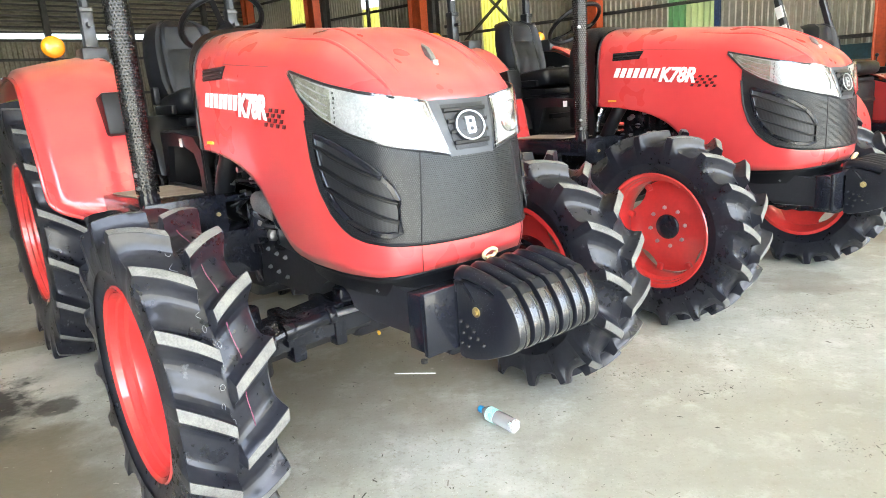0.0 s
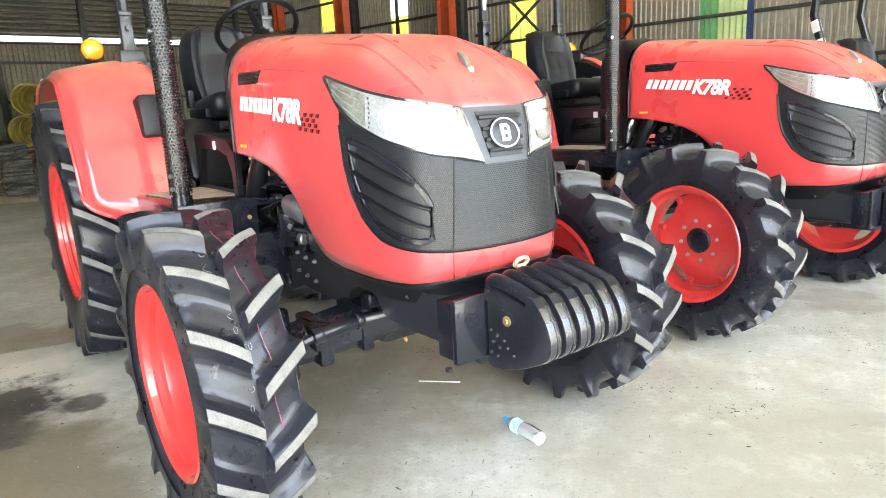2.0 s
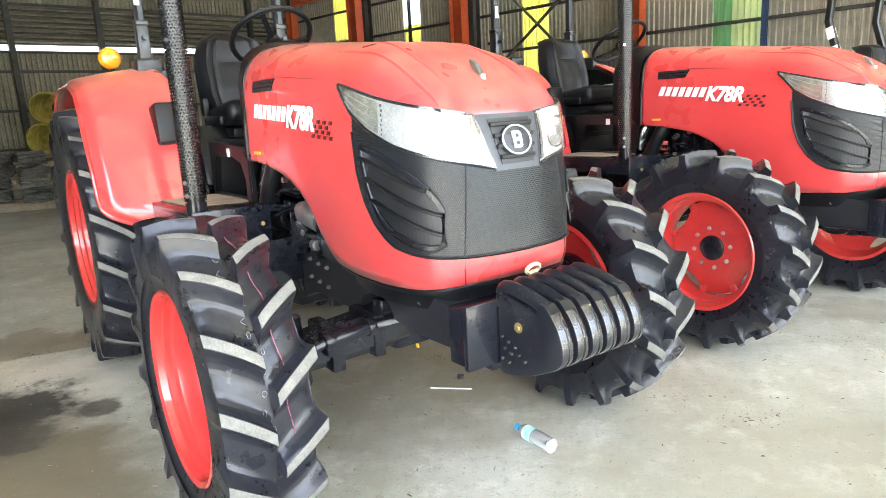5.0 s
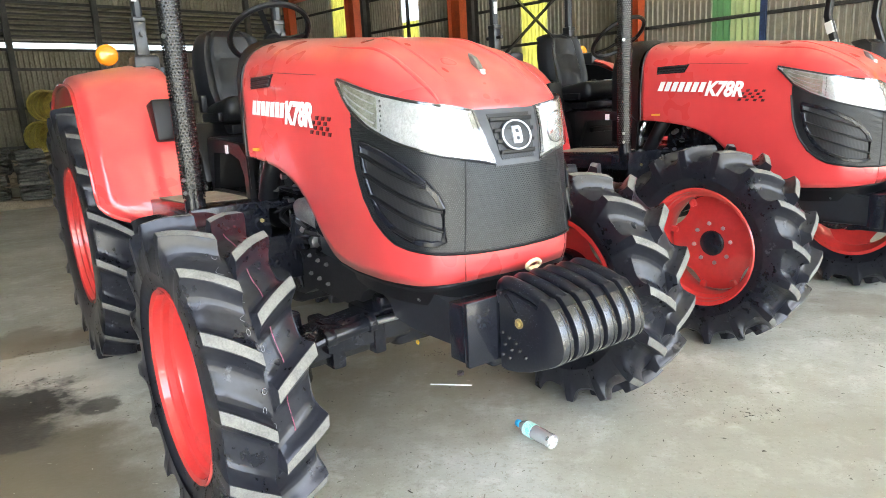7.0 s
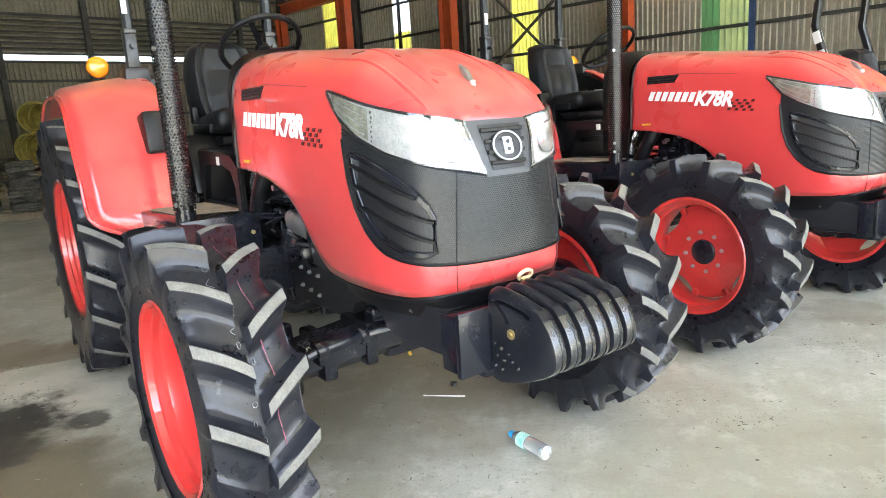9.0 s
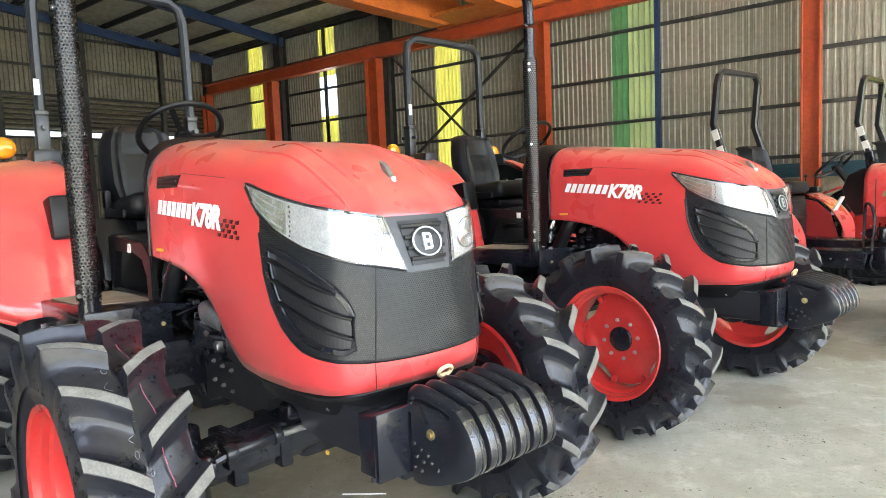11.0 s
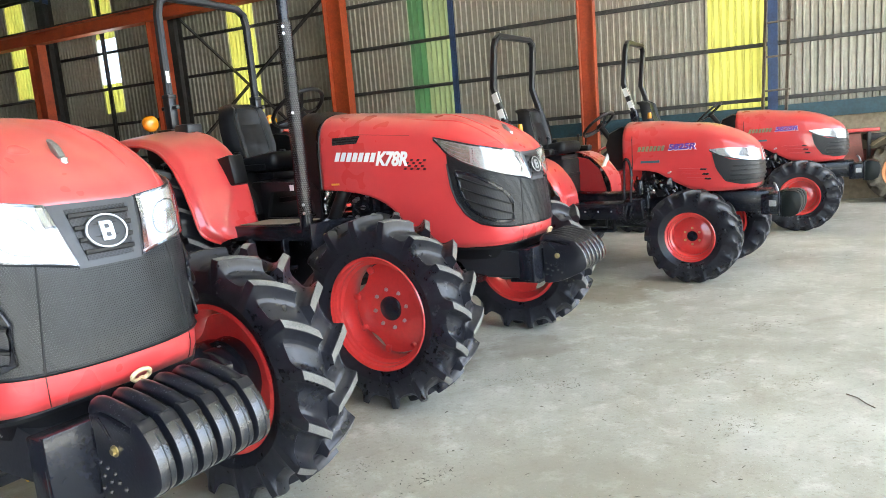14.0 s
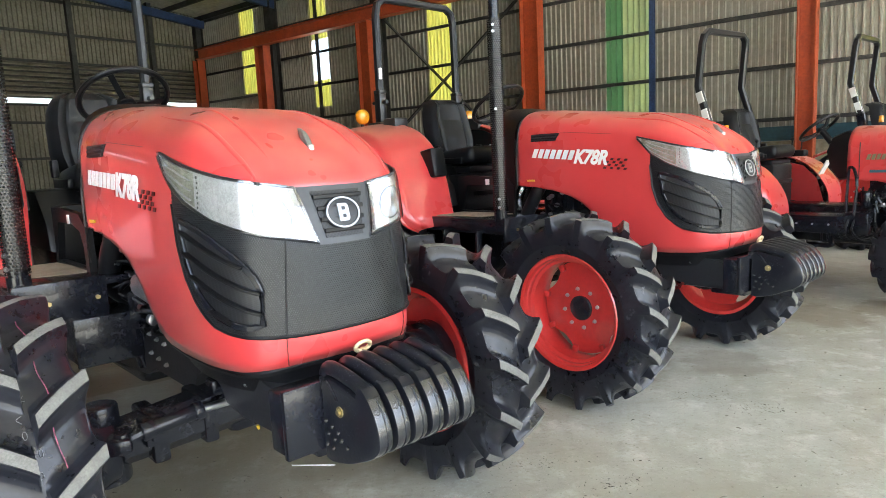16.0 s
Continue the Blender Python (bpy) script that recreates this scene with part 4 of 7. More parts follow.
    foot = ([-0.95, -0.60, -0.48, -0.16, -0.09, -0.05, 0.0, 0.09, 0.145, 0.18, 0.30, 0.56], [0.56, 0.58, 0.628, 0.622, 0.640, 0.695, 0.722, 0.725, 0.70, 0.65, 0.63, 0.635])
    xs = sorted(set(top[0]) | set(foot[0]))
    for y0, y1 in ((-0.25, -0.19), (0.19, 0.25)):
        rows = [[bm.verts.new((x, y, ramp(x, *line))) for x in xs] for line, y in ((top, y0), (foot, y0), (foot, y1), (top, y1))]
        for a in range(4):
            for k in range(len(xs) - 1):
                bm.faces.new((rows[a][k], rows[a][k + 1], rows[(a + 1) % 4][k + 1], rows[(a + 1) % 4][k]))
        for k in (0, -1):
            bm.faces.new([r[k] for r in rows])
    bmesh.ops.recalc_face_normals(bm, faces=bm.faces[:])
    box(bm, (-0.06, 0, 0.755), (0.90, 0.38, 0.08), bev=0.01)
    box(bm, (0.42, 0, 0.69), (0.28, 0.40, 0.18), bev=0.02)
    frame_ob = part("front_frame", bm, FRAME, root, "black cast front frame")
    bm = bmesh.new()
    tube(bm, [hood.off(-0.98 + 1.96 * q / 60, hood.zb(hood.plan(-0.98 + 1.96 * q / 60)[0]) - 0.012, -0.012) for q in range(14, 47)], 0.014, 6)
    part("hood_edge_seal", bm, PLASTIC, root)
    bm = bmesh.new()

    def skirt(u, v):
        s = (2 * u - 1) * hood.s_of_x(-0.05)
        x, y, n = hood.plan(s)
        return Vector((x, y, hood.zb(x) - 0.085 + 0.10 * v)) - n * (0.052 + 0.03 * (1 - v)), n
    sheet(bm, skirt, 48, 4, 0.004)
    bmesh.ops.recalc_face_normals(bm, faces=bm.faces[:])
    part("hood_skirt", bm, PLASTIC, root, "black apron under the hood nose")
    for x, z in [(-0.50, 0.775), (-0.42, 0.765), (-0.34, 0.76), (-0.50, 0.695), (-0.42, 0.685), (-0.34, 0.675), (-0.62, 0.77), (-0.62, 0.69), (0.36, 0.755)]:
        mesh_part("bolt", steel_bolt, frame_ob, m=Matrix.Translation((x, -0.252, z)) @ pose(0, 0, 0, 0, 0, 180))
    bm = bmesh.new()
    box(bm, (0.610, 0, 0.705), (0.09, 0.582, 0.185), bev=0.006)
    box(bm, (0.55, 0, 0.66), (0.20, 0.38, 0.17), bev=0.008)
    carrier = part("weight_carrier", bm, BLACK, root, "black steel front weight carrier")
    bm = bmesh.new()
    box(bm, (0.655, 0, 0.708), (0.022, 0.592, 0.205), bev=0.004)
    part("carrier_plate", bm, BLACK, carrier)
    prof = [(0.672, 0.582), (0.674, 0.812), (0.690, 0.832), (0.74, 0.828), (0.80, 0.814), (0.836, 0.803), (0.850, 0.838), (0.873, 0.833), (0.902, 0.804), (0.928, 0.764), (0.941, 0.72), (0.937, 0.680), (0.910, 0.652), (0.86, 0.626), (0.80, 0.600), (0.74, 0.583), (0.70, 0.577)]
    wmesh = None
    for k in range(6):
        if wmesh is None:
            bm = bmesh.new()
            nose = smooth_line([(x, z, 0) for x, z in prof[6:15]], 4)
            prism(bm, prof[:6] + [(p.x, p.y) for p in nose] + prof[15:], "Y", -0.0235, 0.0235, 0.007)
            bm.normal_update()
            for f in bm.faces:
                cc = f.calc_center_median()
                if cc.x > 0.885 and abs(f.normal.y) < 0.5 and 0.65 < cc.z < 0.815:
                    f.material_index = 1
            # rounded hand grip along the top, ending at the shoulder of the nose
            sweep(bm, smooth_line([(0.676, 0, 0.790), (0.670, 0, 0.830), (0.685, 0, 0.851), (0.715, 0, 0.853), (0.76, 0, 0.846), (0.81, 0, 0.836), (0.864, 0, 0.818)], 5), circle(0.0215, 12))
            # parting seam down the nose
            sweep(bm, [(p.x + 0.0002, 0.004, p.y) for p in nose[8:30]], circle(0.0016, 5))
            wmesh = part("front_weight", bm, [WEIGHT, CAST_WORN], root, "glossy black cast front weight with a scuffed nose", m=Matrix.Translation((0, -0.155, 0)))
        else:
            mesh_part("front_weight", wmesh.data, root, "glossy black cast front weight with a scuffed nose", m=Matrix.Translation((0, -0.155 + 0.062 * k, 0)))
        if k == 0:
            bm = bmesh.new()
            cyl(bm, (0.764, -0.020, 0.745), (0.764, -0.034, 0.745), 0.010, 0.009, 6)
            cyl(bm, (0.764, -0.020, 0.745), (0.764, -0.027, 0.745), 0.016, seg=18)
            part("weight_bolt", bm, ZINC, wmesh, "yellow zinc bolt head")
            rv = [(0.69, 0.70), (0.72, 0.69), (0.75, 0.68), (0.70, 0.665), (0.73, 0.655), (0.765, 0.66), (0.69, 0.63), (0.72, 0.625), (0.79, 0.645)]
            for x, z in rv:
                mesh_part("rivet", rivet_mesh, wmesh, m=Matrix.Translation((x, -0.0235, z)))
            bm = bmesh.new()
            prism(bm, [(0.700, 0.822), (0.712, 0.827), (0.738, 0.802), (0.757, 0.776), (0.748, 0.774), (0.730, 0.797)], "Y", -0.027, -0.022, 0.002)
            part("weight_rib", bm, CAST, wmesh)

    # front axle
    bm = bmesh.new()
    box(bm, (0.0, 0, 0.585), (0.17, 0.40, 0.20), bev=0.03)
    for sd in (-1, 1):
        sweep(bm, [(0.02, sd * 0.15, 0.595), (0.02, sd * 0.34, 0.580), (0.01, sd * 0.56, 0.560)], rect(0.16, 0.14, 0.035), scale=lambda t: 1.15 - 0.2 * t)
    axle = part("front_axle", bm, CAST, root, "black cast front drive axle")
    bm = bmesh.new()
    for sd in (-1, 1):
        box(bm, (0.01, sd * 0.45, 0.565), (0.20, 0.055, 0.165), bev=0.012)
        box(bm, (0.07, sd * 0.20, 0.68), (0.07, 0.13, 0.06), bev=0.015)
        box(bm, (0.015, sd * 0.28, 0.580), (0.20, 0.05, 0.165), bev=0.012)
    pieces("axle_flange", bm, CAST, axle)
    for sd in (-1, 1):
        bm = bmesh.new()
        cyl(bm, (0, sd * 0.60, 0.44), (0, sd * 0.60, 0.62), 0.080, 0.072, 24, 0.01)
        cyl(bm, (0, sd * 0.60, 0.62), (0, sd * 0.60, 0.70), 0.062, 0.058, 24, 0.008)
        cyl(bm, (0, sd * 0.64, 0.545), (0, sd * 0.76, 0.545), 0.155, 0.150, 28, 0.012)
        cyl(bm, (0, sd * 0.57, 0.545), (0, sd * 0.66, 0.545), 0.11, 0.13, 28, 0.01)
        box(bm, (0.10, sd * 0.57, 0.60), (0.16, 0.07, 0.05), (0, 0, sd * 20), 0.012)
        kn = part("knuckle_housing", bm, CAST, axle)
        for q in range(10):
            mesh_part("bolt", steel_bolt if q % 3 == 0 else black_bolt, kn, m=Matrix.Translation((0.128 * math.sin(q * 0.628), sd * 0.652, 0.545 + 0.128 * math.cos(q * 0.628))) @ pose(0, 0, 0, 0, 0, 180 if sd > 0 else 0))
    bm = bmesh.new()
    for sd in (-1, 1):
        cyl(bm, (0.150, sd * 0.325, 0.640), (0.145, sd * 0.50, 0.622), 0.026, seg=18, bev=0.004)
        cyl(bm, (0.150, sd * 0.322, 0.640), (0.149, sd * 0.352, 0.637), 0.033, seg=18, bev=0.005)
        cyl(bm, (0.146, sd * 0.48, 0.624), (0.144, sd * 0.52, 0.620), 0.031, seg=18, bev=0.005)
        box(bm, (0.09, sd * 0.47, 0.60), (0.09, 0.07, 0.09), bev=0.012)
    box(bm, (0.13, 0, 0.640), (0.08, 0.31, 0.08), bev=0.02)
    box(bm, (0.08, -0.30, 0.63), (0.07, 0.04, 0.06), bev=0.01)
    box(bm, (0.08, 0.10, 0.64), (0.07, 0.05, 0.08), bev=0.01)
    cylob = part("steering_cylinder", bm, CAST, axle)
    bm = bmesh.new()
    cyl(bm, (0.150, -0.16, 0.640), (0.150, -0.335, 0.640), 0.014, seg=14)
    cyl(bm, (0.150, 0.16, 0.640), (0.150, 0.335, 0.640), 0.014, seg=14)
    pieces("chrome_rod", bm, STEEL, cylob)
    bm = bmesh.new()
    for sd in (-1, 1):
        tube(bm, smooth_line([(0.145, sd * 0.51, 0.620), (0.14, sd * 0.545, 0.61), (0.135, sd * 0.575, 0.60)], 4), 0.016, 8)
        cyl(bm, (0.135, sd * 0.575, 0.565), (0.135, sd * 0.575, 0.635), 0.024, seg=14, bev=0.005)
    pieces("tie_rod", bm, CAST, axle)
    bm = bmesh.new()
    tube(bm, smooth_line([(0.10, -0.20, 0.66), (0.06, -0.12, 0.70), (-0.02, -0.14, 0.74), (-0.15, -0.20, 0.74)], 5), 0.009, 6)
    tube(bm, smooth_line([(0.10, 0.05, 0.66), (0.05, 0.02, 0.70), (-0.04, -0.10, 0.73), (-0.16, -0.19, 0.70)], 5), 0.009, 6)
    pieces("hydraulic_hose", bm, PLASTIC, axle)

    bm = bmesh.new()
    tube(bm, [(0.085 + 0.007 * math.cos(a), -0.10, 0.486 + 0.007 * math.sin(a)) for a in (2 * math.pi * k / 12 for k in range(12))], 0.003, 6, True, up=(0, 1, 0))
    part("drain_tag", bm, YELLOW, axle, "yellow ring tag under the axle")
    # final drives on the inside of the front wheels
    for xc, sd, off_ in ((0.08, 1, 0.0), (0.0, -1, 0.055)):
        bm = bmesh.new()
        cyl(bm, (xc, sd * (0.695 + off_), 0.545), (xc, sd * (0.770 + off_), 0.545), 0.160, 0.168, 40, 0.008)
        drum = part("final_drive", bm, CAST, axle, "black final drive drum with bright bolts")
        bm = bmesh.new()
        lathe(bm, [(0.002, 0.055), (0.060, 0.052), (0.085, 0.040), (0.118, 0.030), (0.128, 0.018), (0.130, -0.045), (0.150, -0.050)], 36, "Y", at=(0, 0, 0))
        part("bearing_cap", bm, BLACK, drum, m=Matrix.Translation((xc + 0.02, sd * (0.650 + off_), 0.560)) @ pose(0, 0, 0, 0, 0, 180 if sd > 0 else 0))
        for q in range(12):
            a = 2 * math.pi * (q + 0.3) / 12
            mesh_part("bolt", steel_bolt, drum, m=Matrix.Translation((xc + 0.142 * math.sin(a), sd * (0.693 + off_), 0.545 + 0.142 * math.cos(a))) @ pose(0, 0, 0, 0, 0, 180 if sd > 0 else 0))
        for q in range(8):
            a = 2 * math.pi * (q + 0.5) / 8
            mesh_part("bolt", black_bolt if q % 2 else steel_bolt, drum, m=Matrix.Translation((xc + 0.02 + 0.100 * math.sin(a), sd * (0.612 + off_), 0.560 + 0.100 * math.cos(a))) @ pose(0, 0, 0, 0, 0, 180 if sd > 0 else 0))

    # wheels
    for left in (True, False):
        sy = 1 if left else -1
        wheel(root, "front_wheel", (0.08, 0.80, 0.545) if left else (0.0, -0.855, 0.545), left, 0.552, 0.329, 0.285, FRONT_TYRES, -0.035, 8, 0.112, wheel_bolt, spin=FRONT_SPIN[0 if left else 1])
        wheel(root, "rear_wheel", (-2.27, sy * 0.745, 0.745), left, 0.755, 0.412, 0.40, REAR_TYRES, -0.02, 8, 0.13, wheel_bolt)

    # engine bay
    eng = part("engine", box(bmesh.new(), (-0.42, 0, 1.0), (0.72, 0.34, 0.52), bev=0.02), CAST, root, "black engine block with pipes and pumps")
    bm = bmesh.new()
    for k in range(7):
        box(bm, (-0.70 + 0.09 * k, -0.18, 1.08 + 0.02 * (k % 2)), (0.06, 0.05, 0.12), bev=0.008)
    box(bm, (-0.45, -0.21, 0.90), (0.30, 0.10, 0.14), bev=0.02)
    cyl(bm, (-0.30, -0.28, 0.96), (-0.30, -0.16, 0.96), 0.075, seg=24, bev=0.008)
    cyl(bm, (-0.12, -0.24, 1.02), (-0.12, -0.15, 1.02), 0.09, seg=24, bev=0.008)
    cyl(bm, (-0.55, -0.26, 0.80), (-0.55, -0.26, 0.95), 0.045, seg=18, bev=0.006)
    pieces("engine_casting", bm, BLACK, eng)
    bm = bmesh.new()
    cyl(bm, (-0.49, -0.265, 0.990), (-0.36, -0.245, 0.955), 0.052, seg=24, bev=0.01)
    cyl(bm, (-0.52, -0.265, 0.998), (-0.485, -0.265, 0.989), 0.034, seg=18)
    alt = part("alternator", bm, ALU, eng, "bare aluminium alternator")
    bm = bmesh.new()
    for k in range(6):
        a = math.pi * k / 3
        cyl(bm, (-0.485, -0.265 + 0.043 * math.cos(a), 0.990 + 0.043 * math.sin(a)), (-0.36, -0.245 + 0.043 * math.cos(a), 0.955 + 0.043 * math.sin(a)), 0.007, seg=6)
    pieces("cooling_rib", bm, ALU, alt)
    bm = bmesh.new()
    tube(bm, smooth_line([(-0.70, -0.21, 1.27), (-0.74, -0.265, 1.18), (-0.80, -0.285, 1.06), (-0.86, -0.275, 0.95), (-0.86, -0.20, 0.87)], 6), 0.046, 12)
    part("intake_hose", bm, PLASTIC, eng, "thick black rubber hose")
    bm = bmesh.new()
    tube(bm, smooth_line([(-0.90, -0.24, 1.19), (-0.925, -0.255, 1.12), (-0.945, -0.255, 1.03)], 6), 0.028, 9)
    part("heat_wrap", bm, FOIL, eng, "crinkled bright foil wrap")
    bm = bmesh.new()
    tube(bm, smooth_line([(-0.40, -0.22, 0.85), (-0.46, -0.275, 0.855), (-0.54, -0.285, 0.845), (-0.60, -0.28, 0.80), (-0.625, -0.27, 0.71), (-0.625, -0.25, 0.61)], 6), 0.021, 12)
    part("coolant_hose", bm, BLACK, eng, "bent black rubber hose")
    bm = bmesh.new()
    prism(bm, [(-0.34, 0.925), (-0.34, 0.815), (-0.18, 0.800), (-0.20, 0.83), (-0.27, 0.93)], "Y", -0.272, -0.262, 0.003)
    part("side_bracket", bm, DGREY, eng)
    bm = bmesh.new()
    for a, b, r in (((-0.635, -0.27, 0.882), (-0.545, -0.275, 0.866), 0.011), ((-0.60, -0.272, 0.876), (-0.57, -0.273, 0.871), 0.017), ((-0.50, -0.27, 0.900), (-0.48, -0.285, 0.896), 0.014), ((-0.362, -0.262, 0.885), (-0.362, -0.264, 0.925), 0.010), ((-0.43, -0.26, 0.850), (-0.39, -0.262, 0.852), 0.026)):
        cyl(bm, a, b, r, seg=10, bev=0.002)
    pieces("pipe_union", bm, STEEL, eng)
    rng = random.Random(11)
    bm = bmesh.new()
    for k in range(14):
        x0, z0 = -0.78 + 0.05 * k, 0.82 + 0.3 * rng.random()
        tube(bm, smooth_line([(x0, -0.20 - 0.05 * rng.random(), z0), (x0 + 0.06, -0.26 - 0.05 * rng.random(), z0 + 0.05 * rng.uniform(-1, 1)), (x0 + 0.16 * rng.random(), -0.22, z0 + 0.14 * rng.uniform(-1, 1))], 4), 0.005 + 0.006 * rng.random(), 6)
    pieces("engine_pipe", bm, PLASTIC, eng)
    bm = bmesh.new()
    for k in range(16):
        p = (-0.78 + 0.68 * rng.random(), -0.215 - 0.05 * rng.random(), 0.80 + 0.36 * rng.random())
        cyl(bm, p, (p[0], p[1] - 0.025, p[2]), 0.010 + 0.006 * rng.random(), seg=6)
    pieces("pipe_fitting", bm, STEEL, eng)
    bm = bmesh.new()
    box(bm, (-0.74, -0.37, 0.765), (0.27, 0.26, 0.19), bev=0.012)
    box(bm, (-0.605, -0.37, 0.765), (0.014, 0.27, 0.20), bev=0.004)
    part("battery_box", bm, BLACK, root, "black battery box beside the engine")
    bm = bmesh.new()
    box(bm, (-1.45, 0, 0.72), (1.30, 0.42, 0.50), bev=0.04)
    cyl(bm, (-2.27, -0.62, 0.745), (-2.27, 0.62, 0.745), 0.14, seg=24)
    box(bm, (-2.27, 0, 0.80), (0.60, 0.5, 0.62), bev=0.04)
    part("gearbox", bm, CAST, root, "black gearbox and rear axle housing")

    # platform, steps and side panels
    bm = bmesh.new()
    box(bm, (-1.10, 0, 0.990), (0.80, 1.36, 0.03), bev=0.008)
    box(bm, (-0.705, -0.51, 0.935), (0.02, 0.34, 0.16), bev=0.004)
    box(bm, (-0.715, 0.46, 0.945), (0.02, 0.36, 0.15), bev=0.004)
    box(bm, (-1.10, -0.672, 0.945), (0.78, 0.016, 0.08), bev=0.004)
    box(bm, (-1.10, 0.672, 0.945), (0.78, 0.016, 0.08), bev=0.004)
    plat = part("platform", bm, BLACK, root, "black steel footplate")
    for x, y in ((-0.694, -0.38), (-0.694, -0.56)):
        mesh_part("bolt", small_bolt, plat, m=Matrix.Translation((x, y, 0.93)) @ pose(0, 0, 0, 0, 0, -90))
    bm = bmesh.new()
    prism(bm, [(-1.42, -0.64), (-0.98, -0.60), (-0.90, -0.36), (-1.00, -0.33), (-1.40, -0.36)], "Z", 1.007, 1.011)
    part("floor_mat", bm, CARDBOARD, root, "creased brown cardboard floor mat", False)
    bm = bmesh.new()
    for sd in (-1, 1):
        for z, y in ((0.46, 0.70), (0.72, 0.68)):
            box(bm, (-1.08, sd * y, z), (0.34, 0.14, 0.025), bev=0.006)
        box(bm, (-1.24, sd * 0.70, 0.68), (0.025, 0.05, 0.48), bev=0.004)
        box(bm, (-0.92, sd * 0.70, 0.68), (0.025, 0.05, 0.48), bev=0.004)
    pieces("step", bm, BLACK, root)
    bm = bmesh.new()
    outer = [(-0.90, 0.99), (-0.90, 1.20), (-0.98, 1.26), (-1.30, 1.28), (-1.46, 1.28), (-1.46, 0.99)]
    inner = [(-0.950, 1.02), (-0.950, 1.11), (-0.995, 1.185), (-1.12, 1.215), (-1.36, 1.21), (-1.43, 1.02)]
    for ya, yb in ((-0.345, -0.315), (0.285, 0.325)):      # a side plate each with a rounded opening
        ring = [[bm.verts.new((x, y, z)) for x, z in line] for y in (ya, yb) for line in (outer, inner)]
        for k in range(6):
            n = (k + 1) % 6
            for a, b in ((0, 1), (2, 3), (0, 2), (1, 3)):
                bm.faces.new((ring[a][k], ring[a][n], ring[b][n], ring[b][k]))
    bmesh.ops.recalc_face_normals(bm, faces=bm.faces[:])
    box(bm, (-1.56, 0, 1.12), (0.12, 0.60, 0.33), bev=0.02)
    part("console", bm, PLASTIC, root, "black plastic floor console")
    bm = bmesh.new()
    box(bm, (-1.15, -0.3475, 1.232), (0.036, 0.004, 0.042))
    pieces("sticker", bm, WHITE, root, "small white warning sticker", False)
    bm = bmesh.new()
    box(bm, (-1.76, 0.404, 1.475), (0.11, 0.004, 0.085))
    box(bm, (-1.63, 0.404, 1.465), (0.12, 0.004, 0.075))
    pieces("sticker", bm, WHITE, root, "white instruction label", False)
    # pedals and levers
    bm = bmesh.new()
    for y in (-0.22, -0.12, 0.14):
        tube(bm, smooth_line([(-0.95, y, 1.2), (-1.02, y, 1.10), (-1.10, y, 1.06)], 4), 0.010, 6)
        box(bm, (-1.12, y, 1.06), (0.02, 0.07, 0.08), (0, -25, 0), 0.004)
    for x, y, h in ((-1.62, -0.42, 1.50), (-1.70, -0.45, 1.52), (-1.66, 0.42, 1.50), (-1.28, 0.20, 1.66)):
        tube(bm, [(x, y, 1.20), (x - 0.02, y, h - 0.08), (x - 0.05, y, h)], 0.008, 6)
        bmesh.ops.create_uvsphere(bm, u_segments=10, v_segments=8, radius=0.022, matrix=Matrix.Translation((x - 0.05, y, h)))
    pieces("lever", bm, PLASTIC, root)
    steering_wheel(root, (-1.36, 0.03, 1.81), 0.212, -36)
    bm = bmesh.new()
    bmesh.ops.create_uvsphere(bm, u_segments=12, v_segments=8, radius=0.013, matrix=Matrix.Translation((-1.19, -0.16, 1.70)) @ Matrix.Diagonal((1, 1, 1.5, 1)))
    part("red_knob", bm, RED, root)
    seat_parts(root, -1.73, 0.03, 1.42, 0.93)
    bm = bmesh.new()
    prism(bm, [(-2.14, 1.05), (-2.14, 1.36), (-1.72, 1.36), (-1.55, 1.20), (-1.52, 1.05)], "Y", -0.36, 0.36, 0.02)
    part("seat_base", bm, PLASTIC, root)

    # fenders
    for sd in (-1, 1):
        path = smooth_line([(-1.350, 0, 0.945), (-1.392, 0, 1.05), (-1.447, 0, 1.21), (-1.52, 0, 1.37), (-1.62, 0, 1.52), (-1.765, 0, 1.635), (-1.925, 0, 1.695), (-2.12, 0, 1.722), (-2.38, 0, 1.722), (-2.62, 0, 1.68), (-2.85, 0, 1.57)], 6)

        def fen(u, v, path=path, sd=sd):
            k = u * (len(path) - 1)
            i = min(int(k), len(path) - 2)
            p = path[i].lerp(path[i + 1], k - i)
            t = (path[i + 1] - path[i]).normalized()
            n = Vector((t.z, 0, -t.x))
            if n.z < 0 and u > 0.3:
                n = -n
            if u <= 0.3 and n.x < 0:
                n = -n
            low = max(0.0, 1 - u / 0.11)
            y_in, y_out = 0.425 + 0.045 * smoothstep(0.35 - u, 0, 0.3), 0.905 - 0.02 * smoothstep(u, 0.3, 0.6) - 0.13 * low ** 2.2
            y = y_in + (y_out - y_in) * v
            edge = 0.072 * v + 0.038 * smoothstep(v, 0.86, 1.0) ** 1.5 + 0.015 * smoothstep(0.06 - v, 0, 0.06)
            crown = 0.008 * math.sin(math.pi * v)
            return p + Vector((0, sd * y, 0)) + n * (crown - edge), n
        bm = bmesh.new()
        sheet(bm, fen, 54, 28, 0.008)
        bmesh.ops.recalc_face_normals(bm, faces=bm.faces[:])
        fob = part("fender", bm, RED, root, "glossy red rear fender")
        bm = bmesh.new()
        tube(bm, [fen(u / 50, 1.0)[0] for u in range(51)], 0.011, 8)
        part("fender_edge", bm, RIM_RED, fob)
        bm = bmesh.new()
